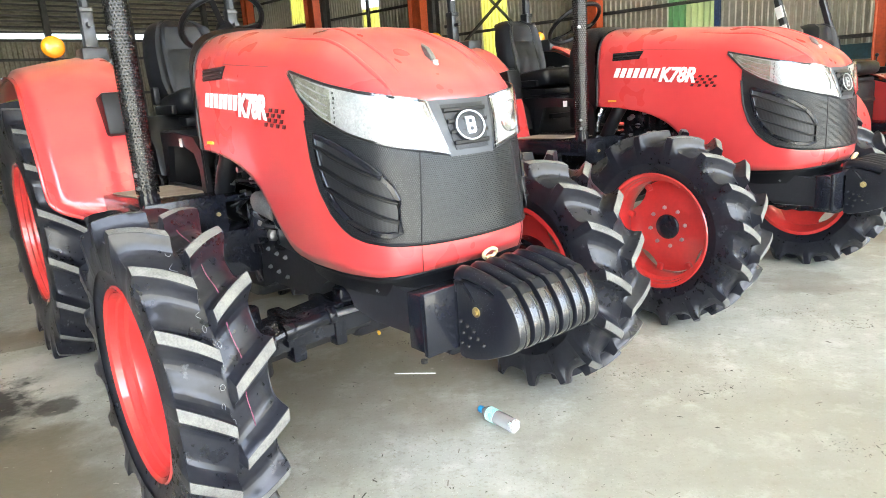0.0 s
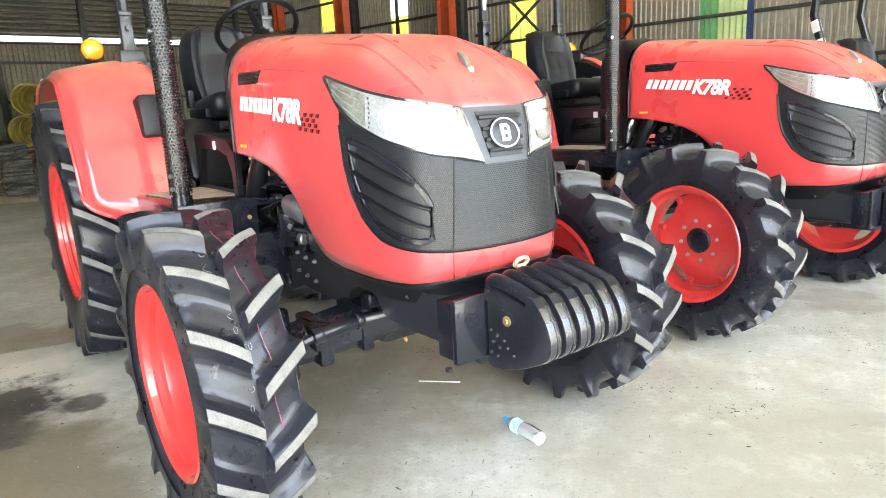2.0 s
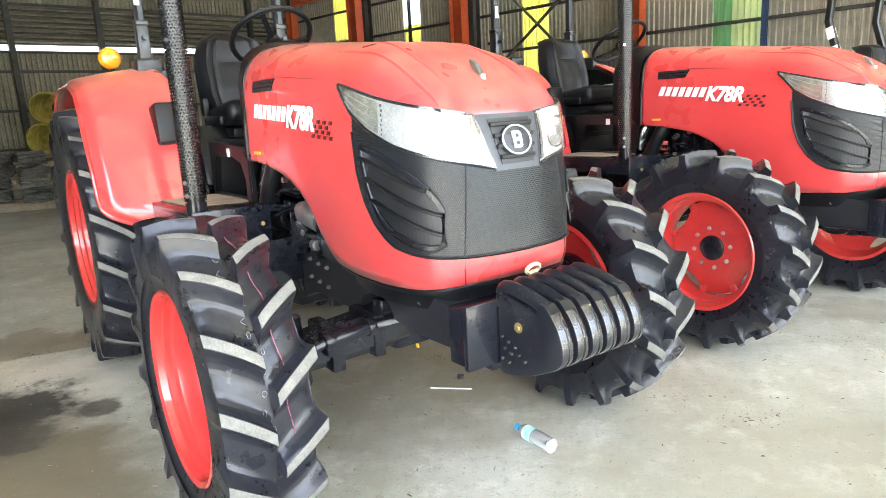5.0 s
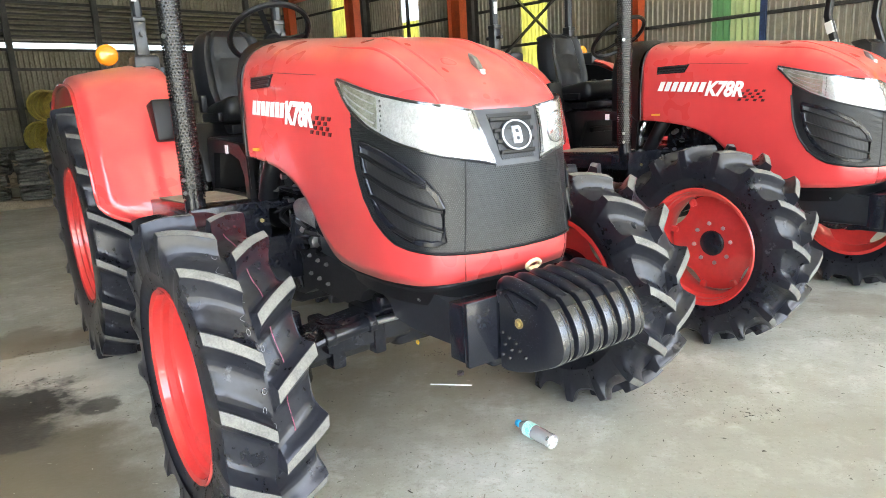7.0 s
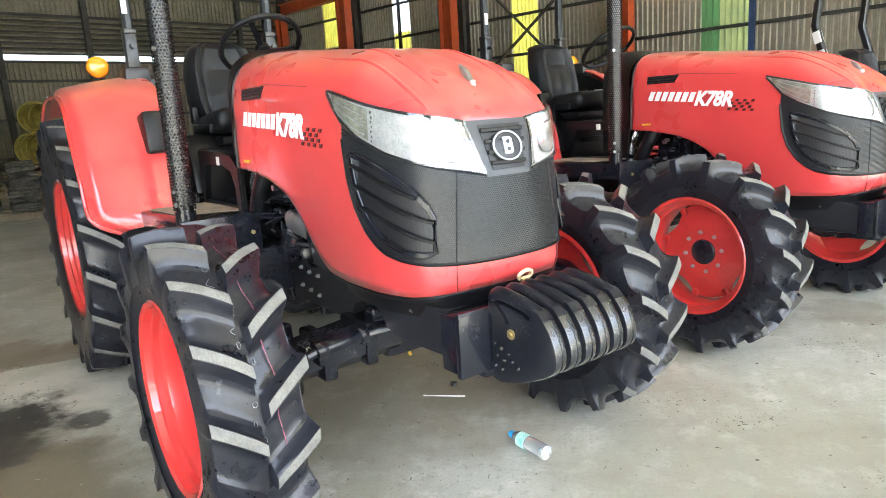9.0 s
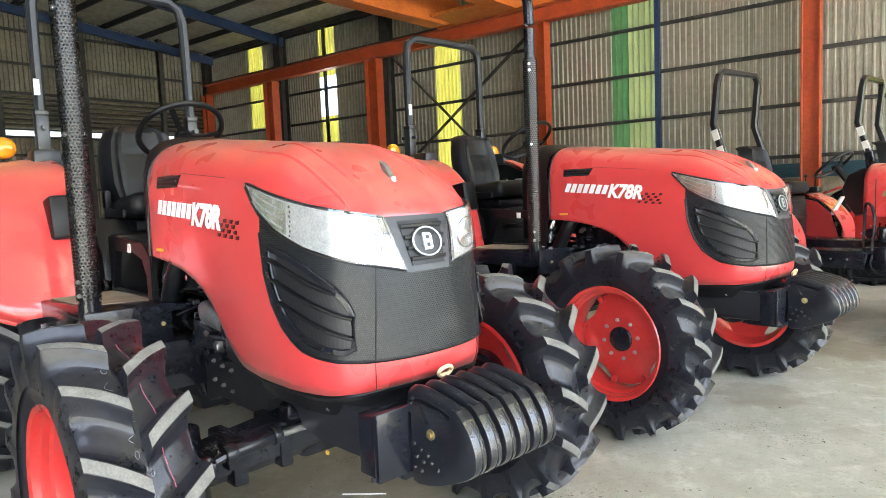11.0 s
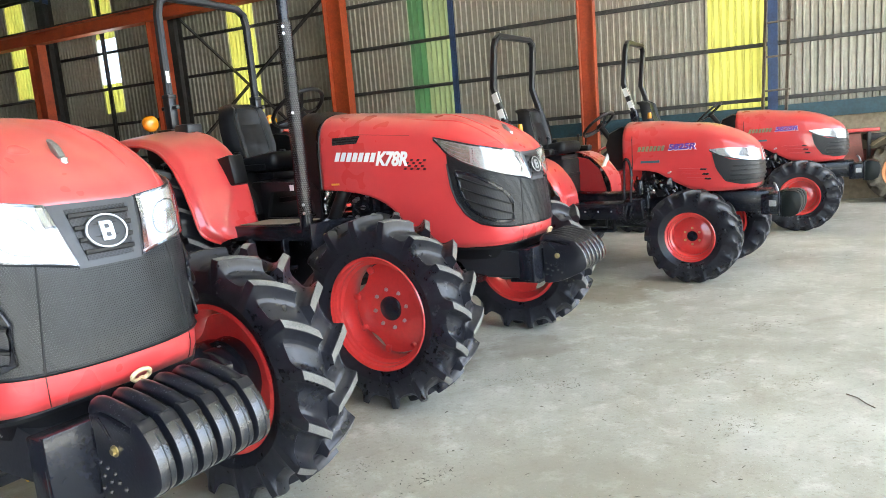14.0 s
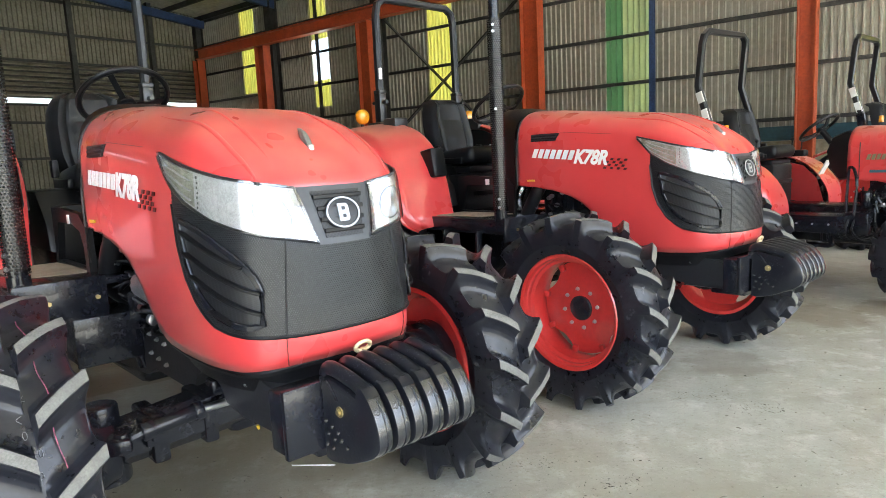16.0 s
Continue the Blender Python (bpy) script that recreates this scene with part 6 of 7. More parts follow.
        prism(bm, [(-1.25, 0.72), (-1.34, 1.02), (-1.48, 1.15), (-1.9, 1.25), (-2.2, 1.23), (-2.2, 0.9)], "Y", sd * 0.43 - 0.006, sd * 0.43 + 0.006)
        part("fender_wall", bm, RED, fob)
        bm = bmesh.new()
        box(bm, (-1.58, sd * 0.46, 1.28), (0.24, 0.12, 0.07), bev=0.025)
        part("armrest_console", bm, PLASTIC, root)
        for k in range(2):
            bm = bmesh.new()
            tube(bm, [(-1.52 - 0.1 * k, sd * 0.46, 1.30), (-1.51 - 0.1 * k, sd * 0.46, 1.42)], 0.007, 6)
            bmesh.ops.create_uvsphere(bm, u_segments=8, v_segments=6, radius=0.02, matrix=Matrix.Translation((-1.51 - 0.1 * k, sd * 0.46, 1.43)))
            pieces("lever", bm, PLASTIC, root)
    bm = bmesh.new()
    box(bm, (-1.305, 0.50, 1.10), (0.012, 0.10, 0.22), (0, 28, 0))
    pieces("sticker", bm, WHITE, root, "white instruction sticker", False)
    bm = bmesh.new()
    arch = []
    for sd in (-1, 1):
        leg = [(-1.98, sd * 0.43, 1.30), (-2.03, sd * 0.43, 1.60), (-2.17, sd * 0.425, 2.02), (-2.13, sd * 0.42, 2.45), (-2.12, sd * 0.40, 2.53), (-2.12, sd * 0.33, 2.58)]
        arch += leg if sd < 0 else leg[::-1]
    sweep(bm, [Vector(p) for p in arch], rect(0.060, 0.070, 0.012), up=(1, 0, 0))
    rops = part("roll_bar", bm, GREY_ROPS, root, "black folding steel roll bar")
    for sd in (-1, 1):
        bm = bmesh.new()
        sweep(bm, [(-1.97, sd * 0.43, 1.22), (-2.04, sd * 0.43, 1.64)], rect(0.085, 0.10, 0.012), up=(1, 0, 0))
        part("roll_bar_socket", bm, BLACK, rops)
    for a, b in ((1.66, 1.78), (1.85, 1.96)):
        bm = bmesh.new()
        q = lambda z: Vector((-2.03 - (z - 1.60) / 3.0, -0.43, z))
        sweep(bm, [q(a), q(b)], rect(0.058, 0.068), up=(1, 0, 0))
        pieces("sticker", bm, WHITE, rops, "white sticker band", False)
    bm = bmesh.new()
    cyl(bm, (-1.80, -0.52, 1.52), (-1.80, -0.52, 1.60), 0.03, 0.024, 14, 0.005)
    part("marker_lamp", bm, AMBER, root)
    return root


SMALL_FRONT = tuple(tyre_mesh(0.432, 0.228, 0.235, 17, 0.026, 0.32, b, 0.017, LUG_DARK) for b in (1, -1))
SMALL_REAR = tuple(tyre_mesh(0.64, 0.33, 0.34, 20, 0.035, 0.30, b, 0.018, LUG_DARK) for b in (1, -1))
TRACTOR_C = build_small_tractor(pose(5.011, 5.372, 0, 0, 0, -57.2))
TRACTOR_D = copy_thing(TRACTOR_C, pose(7.90, 6.89, 0, 0, 0, -52.0) @ Matrix.Scale(1.04, 4))
tagged(TRACTOR_D, "compact red farm tractor beside the worn old tractor", "tractor", "parked tractors")

# ---------- floor ----------
FLOOR = mat("worn_concrete", (0.40, 0.385, 0.345), 0.55, bump=0.3, bump_scale=45)
nt = FLOOR.node_tree
fb = nt.nodes["Principled BSDF"]
geo = nt.nodes.new("ShaderNodeNewGeometry")


def node_noise(scale, detail=5.0, rough=0.55):
    n = nt.nodes.new("ShaderNodeTexNoise")
    n.inputs["Scale"].default_value, n.inputs["Detail"].default_value, n.inputs["Roughness"].default_value = scale, detail, rough
    nt.links.new(geo.outputs["Position"], n.inputs["Vector"])
    return n


def node_ramp(src, p0, p1, c0, c1):
    r = nt.nodes.new("ShaderNodeValToRGB")
    r.color_ramp.elements[0].position, r.color_ramp.elements[1].position = p0, p1
    r.color_ramp.elements[0].color, r.color_ramp.elements[1].color = (*c0, 1), (*c1, 1)
    nt.links.new(src, r.inputs[0])
    return r.outputs[0]


def node_mix(fac, a, b, mode="MIX"):
    n = nt.nodes.new("ShaderNodeMix")
    n.data_type, n.blend_type = "RGBA", mode
    for sock, v in ((n.inputs[0], fac), (n.inputs[6], a), (n.inputs[7], b)):
        if isinstance(v, (int, float)):
            sock.default_value = v
        elif isinstance(v, tuple):
            sock.default_value = (*v, 1)
        else:
            nt.links.new(v, sock)
    return n.outputs[2]


K0 = (0, 0, 0)
base = node_ramp(node_noise(0.7, 7, 0.6).outputs[0], 0.36, 0.64, (0.305, 0.302, 0.252), (0.455, 0.457, 0.405))
base = node_mix(node_ramp(node_noise(2.4, 8, 0.68).outputs[0], 0.46, 0.68, K0, (0.55, 0.55, 0.55)), base, (0.255, 0.24, 0.185))
base = node_mix(node_ramp(node_noise(5.5, 8, 0.72).outputs[0], 0.52, 0.68, K0, (0.65, 0.65, 0.65)), base, (0.57, 0.57, 0.53))
base = node_mix(node_ramp(node_noise(19, 6, 0.7).outputs[0], 0.54, 0.70, K0, (0.55, 0.55, 0.55)), base, (0.22, 0.20, 0.155))
base = node_mix(node_ramp(node_noise(75, 3).outputs[0], 0.58, 0.70, K0, (0.5, 0.5, 0.5)), base, (0.18, 0.16, 0.125))
base = node_mix(node_ramp(node_noise(140, 2).outputs[0], 0.66, 0.72, K0, (0.7, 0.7, 0.7)), base, (0.66, 0.64, 0.58))
streak_map = nt.nodes.new("ShaderNodeMapping")
streak_map.inputs["Rotation"].default_value, streak_map.inputs["Scale"].default_value = (0, 0, 0.55), (0.8, 4.5, 1.0)
nt.links.new(geo.outputs["Position"], streak_map.inputs["Vector"])
streak = node_noise(1.0, 7, 0.62)
nt.links.new(streak_map.outputs[0], streak.inputs["Vector"])
base = node_mix(node_ramp(streak.outputs[0], 0.54, 0.72, K0, (0.32, 0.32, 0.32)), base, (0.22, 0.20, 0.145))
warp, warp_fine = node_noise(1.6, 6, 0.6), node_noise(3.6, 8, 0.65)
# Stains and dirt on the concrete; some patches carry painted shade as well.
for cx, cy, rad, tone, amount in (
        # the wide patch at (1.3, 2.05) dims floor that is lit too brightly
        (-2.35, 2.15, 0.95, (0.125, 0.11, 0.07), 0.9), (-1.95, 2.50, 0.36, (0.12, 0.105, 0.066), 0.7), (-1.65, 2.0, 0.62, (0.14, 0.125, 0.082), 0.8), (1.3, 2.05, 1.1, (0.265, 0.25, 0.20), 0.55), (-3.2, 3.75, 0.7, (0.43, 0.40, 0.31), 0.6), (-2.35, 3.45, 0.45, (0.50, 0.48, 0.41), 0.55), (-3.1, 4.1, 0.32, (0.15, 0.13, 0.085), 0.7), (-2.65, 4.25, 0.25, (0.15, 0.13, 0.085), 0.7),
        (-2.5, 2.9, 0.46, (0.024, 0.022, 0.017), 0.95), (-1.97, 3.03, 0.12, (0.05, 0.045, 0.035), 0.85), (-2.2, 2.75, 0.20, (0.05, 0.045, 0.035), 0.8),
        # brown dirt with the tractors' shade painted into it
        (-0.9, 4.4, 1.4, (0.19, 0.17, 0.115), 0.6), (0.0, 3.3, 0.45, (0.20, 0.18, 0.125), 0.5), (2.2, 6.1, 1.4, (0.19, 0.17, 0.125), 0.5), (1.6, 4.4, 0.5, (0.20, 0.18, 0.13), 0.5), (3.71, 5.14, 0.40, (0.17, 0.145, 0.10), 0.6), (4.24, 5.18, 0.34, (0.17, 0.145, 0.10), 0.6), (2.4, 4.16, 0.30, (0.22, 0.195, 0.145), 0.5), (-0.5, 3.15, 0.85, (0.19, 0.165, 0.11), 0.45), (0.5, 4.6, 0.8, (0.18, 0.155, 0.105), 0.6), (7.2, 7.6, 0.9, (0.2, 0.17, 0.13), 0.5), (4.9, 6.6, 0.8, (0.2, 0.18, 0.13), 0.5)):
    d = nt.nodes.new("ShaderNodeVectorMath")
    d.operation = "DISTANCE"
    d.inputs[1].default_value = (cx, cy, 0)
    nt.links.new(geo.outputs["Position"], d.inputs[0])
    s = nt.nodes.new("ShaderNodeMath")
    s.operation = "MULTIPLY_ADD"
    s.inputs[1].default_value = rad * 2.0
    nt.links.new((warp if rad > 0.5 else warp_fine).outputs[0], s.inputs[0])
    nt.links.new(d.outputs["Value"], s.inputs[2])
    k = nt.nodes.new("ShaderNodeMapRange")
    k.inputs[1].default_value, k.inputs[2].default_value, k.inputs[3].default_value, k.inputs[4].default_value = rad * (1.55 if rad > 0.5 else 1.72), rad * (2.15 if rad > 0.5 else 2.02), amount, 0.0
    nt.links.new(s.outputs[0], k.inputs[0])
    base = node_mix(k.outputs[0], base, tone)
joint = nt.nodes.new("ShaderNodeVectorMath")       # a slab joint with earth swept against its far side
joint.operation = "DOT_PRODUCT"
joint.inputs[1].default_value = (-0.47, 0.883, 0)
nt.links.new(geo.outputs["Position"], joint.inputs[0])
ragged = nt.nodes.new("ShaderNodeMath")
ragged.operation = "MULTIPLY_ADD"
ragged.inputs[1].default_value = 0.16
nt.links.new(warp_fine.outputs[0], ragged.inputs[0])
nt.links.new(joint.outputs["Value"], ragged.inputs[2])
for lo, hi, amount in ((4.78, 4.80, 0.85), (5.10, 5.30, 0.75)):
    k = nt.nodes.new("ShaderNodeMapRange")
    k.inputs[1].default_value, k.inputs[2].default_value, k.inputs[4].default_value = lo, hi, amount
    nt.links.new(ragged.outputs[0], k.inputs[0])
    if lo < 5:
        near = k
    else:
        fade = nt.nodes.new("ShaderNodeMath")
        fade.operation = "SUBTRACT"
        nt.links.new(near.outputs[0], fade.inputs[0])
        nt.links.new(k.outputs[0], fade.inputs[1])
        fade.use_clamp = True
        base = node_mix(fade.outputs[0], base, (0.19, 0.16, 0.105))
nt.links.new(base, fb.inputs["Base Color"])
rr = node_ramp(node_noise(1.1, 5).outputs[0], 0.35, 0.65, (0.42, 0.42, 0.42), (0.72, 0.72, 0.72))
nt.links.new(rr, fb.inputs["Roughness"])

bm = bmesh.new()
bmesh.ops.create_grid(bm, x_segments=8, y_segments=8, size=150)
tagged(part("ground", bm, FLOOR, None, smooth=False), "pale dusty worn concrete floor with dark oil stains and shade painted under the tractors", "floor", kind="structure")

# ---------- shed ----------
BUILD = pose(0, 0, 0, 0, 0, -43)   # x along the long wall, y towards it
SHEET = mat("grey_metal_sheet", (0.39, 0.378, 0.32), 0.45, 0.15, var=0.2, scale=1.2, dark=(0.29, 0.28, 0.23))
# A darker tone than SHEET, for the end and front walls.
DARK_SHEET = mat("dark_metal_sheet", (0.26, 0.245, 0.195), 0.6, 0.1, var=0.3, scale=2.0, dark=(0.16, 0.145, 0.11))
ROOF_SHEET = mat("roof_sheet", (0.72, 0.70, 0.60), 0.6, 0.1, var=0.3, scale=1.0, dark=(0.48, 0.46, 0.38))
ORANGE = mat("orange_red_steel_paint", (0.50, 0.085, 0.025), 0.5, var=0.3, scale=4, bump=0.1, bump_scale=80, dark=(0.34, 0.06, 0.022))
ORANGE_B = mat("orange_crane_paint", (0.62, 0.17, 0.03), 0.5, var=0.2, scale=3, dark=(0.45, 0.11, 0.02))
BLUE = mat("blue_steel_paint", (0.026, 0.062, 0.165), 0.5, var=0.3, scale=4, dark=(0.016, 0.032, 0.085))
TEAL = mat("teal_steel_paint", (0.014, 0.062, 0.082), 0.55, var=0.3, scale=3, dark=(0.010, 0.036, 0.048))
GIRT = mat("dark_steel", (0.07, 0.07, 0.068), 0.6, 0.3, var=0.35, scale=5, dark=(0.035, 0.035, 0.035))
CONCRETE = mat("rendered_low_wall", (0.31, 0.27, 0.19), 0.85, var=0.35, scale=1.6, bump=0.3, bump_scale=40, dark=(0.17, 0.14, 0.09))


def translucent(name, color, back):
    """A thin daylight sheet of ribbed plastic that lets light through."""
    m = mat(name, color, 0.5, var=0.3, scale=2.2, detail=6)
    nt2 = m.node_tree
    tr, mx = nt2.nodes.new("ShaderNodeBsdfTranslucent"), nt2.nodes.new("ShaderNodeMixShader")
    tr.inputs[0].default_value = (*back, 1)
    mx.inputs[0].default_value = 0.75
    nt2.links.new(nt2.nodes["Principled BSDF"].outputs[0], mx.inputs[1])
    dirt, grime = nt2.nodes.new("ShaderNodeTexNoise"), nt2.nodes.new("ShaderNodeMix")
    dirt.inputs["Scale"].default_value, dirt.inputs["Detail"].default_value = 1.6, 7.0
    grime.data_type = "RGBA"
    grime.inputs[6].default_value, grime.inputs[7].default_value = (*[c * 0.55 for c in back], 1), (*[min(1.0, c * 1.2) for c in back], 1)
    nt2.links.new(nt2.nodes["Texture Coordinate"].outputs["Object"], dirt.inputs["Vector"])
    nt2.links.new(dirt.outputs[0], grime.inputs[0])
    nt2.links.new(grime.outputs[2], tr.inputs[0])
    nt2.links.new(tr.outputs[0], mx.inputs[2])
    nt2.links.new(mx.outputs[0], nt2.nodes["Material Output"].inputs[0])
    return m


YELLOW_SHEET = translucent("yellow_daylight_sheet", (0.68, 0.65, 0.30), (0.66, 0.63, 0.27))
GREEN_SHEET = translucent("green_daylight_sheet", (0.42, 0.46, 0.32), (0.38, 0.41, 0.26))
GREEN_DARK = translucent("deep_green_daylight_sheet", (0.22, 0.34, 0.22), (0.18, 0.29, 0.17))


def ribbed(width, height, pitch, depth=0.038, along="z"):
    """Trapezoid metal sheet in the x-z plane, from 0 to width and 0 to height, ribs towards -y."""
    xs = []
    n = max(1, round(width / pitch))
    p = width / n
    for k in range(n):
        x = k * p
        xs += [(x, 0), (x + p * 0.52, 0), (x + p * 0.64, -depth), (x + p * 0.88, -depth)]
    xs.append((width, 0))
    verts = [(x, y, z) for z in (0, height) for x, y in xs]
    m = len(xs)
    faces = [(k, k + 1, m + k + 1, m + k) for k in range(m - 1)]
    verts += [(x, y + 0.003, z) for x, y, z in verts]
    faces += [(a + 2 * m, d + 2 * m, c + 2 * m, b + 2 * m) for a, b, c, d in faces]
    me = bpy.data.meshes.new("metal_sheet")
    me.from_pydata(verts, [], faces)
    return me


def h_beam(bm, x, y, w, d, flange, web, z0, z1, across):
    """An upright H-section, w along x and d along y; across: its web runs along x."""
    a, b, f, t = (w / 2, d / 2, flange, web / 2) if across else (d / 2, w / 2, flange, web / 2)
    outline = [(-a, -b), (-a + f, -b), (-a + f, -t), (a - f, -t), (a - f, -b), (a, -b), (a, b), (a - f, b), (a - f, t), (-a + f, t), (-a + f, b), (-a, b)]
    return prism(bm, [(x + u, y + v) if across else (x + v, y + u) for u, v in outline], "Z", z0, z1)


wall = tagged(new("wall_long"), "long corrugated metal wall with yellow daylight sheets", "wall", kind="structure")
wall.matrix_basis = BUILD
special = [(-18.45, -17.72, "y", 3.7, 6.25), (-15.05, -14.64, "y", 3.0, 6.4), (-14.64, -14.37, "y", 3.0, 6.4), (-10.70, -9.92, "y", 1.65, 5.25), (-5.97, -5.60, "d", 1.65, 6.4), (-5.60, -5.00, "g", 1.65, 6.4), (-0.18, 0.78, "y", 1.65, 6.4)]
spans, a = [], -20.6
for s0, s1, kind, z0, z1 in special + [(9.4, 9.4, "", 0, 0)]:
    n = max(1, round((s0 - a) / 0.80)) if s0 - a > 0.02 else 0
    spans += [(a + (s0 - a) * k / n, a + (s0 - a) * (k + 1) / n, "m", 1.65, 6.4) for k in range(n)]
    if kind:
        spans.append((s0, s1, kind, z0, z1))
    a = s1
PAINT = {"m": SHEET, "y": YELLOW_SHEET, "g": GREEN_SHEET, "d": GREEN_DARK}
shared = {}
for s0, s1, kind, z0, z1 in spans:
    def strip(lo, hi, what, sort):
        key = (round(s1 - s0, 2), round(hi - lo, 2), sort)
        if key not in shared:
            me = ribbed(s1 - s0 + (0.012 if sort == "m" else 0), hi - lo, 0.118)
            me.materials.append(PAINT[sort])
            shared[key] = me
        mesh_part(what, shared[key], wall, smooth=False, m=Matrix.Translation((s0, 13.33 + (0.004 if sort == "m" else 0), lo)))
    if kind != "m":
        if z0 > 1.66:
            strip(1.65, z0, "metal_sheet", "m")
        if -15.2 < s0 < -14:
            strip(z0, 3.75, "daylight_sheet", kind)      # a sheet is missing above: open sky
            strip(4.88, z1, "daylight_sheet", kind)
        else:
            strip(z0, z1, "daylight_sheet", kind)
        if z1 < 6.3:
            strip(z1, 6.4, "metal_sheet", "m")
    else:
        strip(z0, z1, "metal_sheet", "m")
for z in (1.78, 2.69, 3.61, 4.52, 5.44, 6.25):
    bm = bmesh.new()
    box(bm, (-5.6, 13.255, z), (30.0, 0.06, 0.065), bev=0.006)
    box(bm, (-5.6, 13.225, z + 0.026), (30.0, 0.02, 0.012))
    part("girt", bm, GIRT, wall, smooth=False)
bm = bmesh.new()
box(bm, (-2.1, 13.218, 3.61), (3.5, 0.012, 0.075))
part("girt_cover", bm, GIRT, wall, "dark steel girt face", False)
for a, w, d, material in ((-20.45, 0.22, 0.26, GIRT), (-16.5, 0.30, 0.26, GIRT), (-14.62, 0.07, 0.08, GIRT), (-12.1, 0.26, 0.26, GIRT), (-7.42, 0.08, 0.26, GIRT), (-4.93, 0.10, 0.08, BLUE), (0.84, 0.15, 0.10, BLUE), (6.4, 0.15, 0.10, BLUE)):
    part("column", h_beam(bmesh.new(), a, 13.19 - d / 2, w, d, 0.014, 0.012, 0.0, 6.3, False), material, wall, smooth=False)
for p0, p1 in (((-12.0, 13.12, 5.0), (-8.6, 13.12, 1.8)), ((-7.6, 13.15, 5.0), (-12.0, 13.15, 1.88))):
    bm = bmesh.new()
    sweep(bm, [p0, p1], rect(0.10, 0.03))
    part("brace", bm, GIRT, wall, smooth=False)
bm = bmesh.new()
box(bm, (-5.6, 13.27, 1.53), (30.0, 0.16, 0.25), bev=0.01)
part("teal_beam", bm, TEAL, wall, "dark teal steel beam on the low wall")
bm = bmesh.new()
box(bm, (-5.6, 13.38, 0.70), (30.0, 0.20, 1.40), bev=0.012)
part("low_wall", bm, CONCRETE, wall, "stained rendered low wall")

runway = thing("crane_runway", "orange-red steel crane runway beam on posts along the wall", "crane rail", BUILD)
bm = bmesh.new()
box(bm, (-5.3, 12.62, 4.90), (29.0, 0.26, 0.03))
box(bm, (-5.3, 12.62, 5.19), (29.0, 0.26, 0.03))
box(bm, (-5.3, 12.62, 5.045), (29.0, 0.02, 0.28))
pieces("runway_beam", bm, ORANGE, runway, smooth=False)
for a in (-19.9, -16.5, -12.22, -7.32, -2.155, 3.9, 9.0):
    w = 0.28 if a > -3 else 0.42 if a > -18 else 0.3
    post = part("post", h_beam(bmesh.new(), a, 12.66, w, 0.26, 0.018, 0.014, 0.024, 4.89, True), ORANGE, runway, "orange-red steel post", False)
    bm = bmesh.new()
    box(bm, (a, 12.66, 0.012), (w + 0.12, 0.40, 0.024))
    part("base_plate", bm, ORANGE, post, smooth=False)

crane = thing("bridge_crane", "orange overhead bridge crane girder under the roof", "crane", BUILD)
bm = bmesh.new()
prism(bm, [(12.25, 5.22), (11.7, 5.02), (9.5, 5.0), (-0.2, 5.0), (-0.2, 5.62), (12.25, 5.62)], "X", -9.45, -9.05)
part("girder", bm, ORANGE_B, crane, smooth=False)
bm = bmesh.new()
prism(bm, [(12.25, 5.22), (11.7, 5.02), (9.5, 5.0), (-0.2, 5.0), (-0.2, 5.62), (12.25, 5.62)], "X", -7.65, -7.25)
part("girder", bm, ORANGE_B, crane, smooth=False)
bm = bmesh.new()
box(bm, (-8.35, 12.62, 5.36), (3.2, 0.30, 0.28), bev=0.01)
box(bm, (-8.35, 11.6, 5.12), (1.4, 0.9, 0.06))
part("end_carriage", bm, ORANGE_B, crane, smooth=False)

endw = tagged(new("wall_end"), "dim corrugated end wall with a daylight slit", "wall", kind="structure")
endw.matrix_basis = BUILD @ pose(-20.62, 0, 0, 0, 0, 90)    # x runs towards the long wall
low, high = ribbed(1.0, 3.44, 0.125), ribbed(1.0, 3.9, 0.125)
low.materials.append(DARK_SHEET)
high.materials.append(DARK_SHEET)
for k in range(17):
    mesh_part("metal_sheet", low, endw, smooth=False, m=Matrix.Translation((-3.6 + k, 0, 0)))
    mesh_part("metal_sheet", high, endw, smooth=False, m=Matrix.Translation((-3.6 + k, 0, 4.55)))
bm = bmesh.new()
for k in range(7):
    z = 3.60 + 0.14 * k
    sweep(bm, [(-3.6, 0.02, z), (13.4, 0.02, z)], [(0.0, 0.0), (0.02, 0.0), (0.10, 0.075), (0.02, 0.15), (0.0, 0.15)])
tagged(part("louvre_slats", bm, DARK_SHEET, endw, "dark horizontal ribbed sheet", False), kind="stuff")
# Added dark strips that stand for the shade between the slats.
for k in range(7):
    bm = bmesh.new()
    box(bm, (4.9, -0.10, 3.60 + 0.14 * k), (17.0, 0.012, 0.05))
    part("slat_shade_strip", bm, GIRT, endw, smooth=False)
for z in (0.9, 1.9, 2.9, 3.40, 4.6, 5.4, 6.3, 7.1):
    bm = bmesh.new()
    box(bm, (4.9, -0.08, z), (17, 0.06, 0.07))
    part("girt", bm, GIRT, endw, smooth=False)
for x in (-2.4, 1.0, 4.55, 6.75, 9.0, 11.4):
    bm = bmesh.new()
    box(bm, (x, -0.16, 4.0), (0.14, 0.16, 8.0))
    part("column", bm, GIRT, endw, smooth=False)

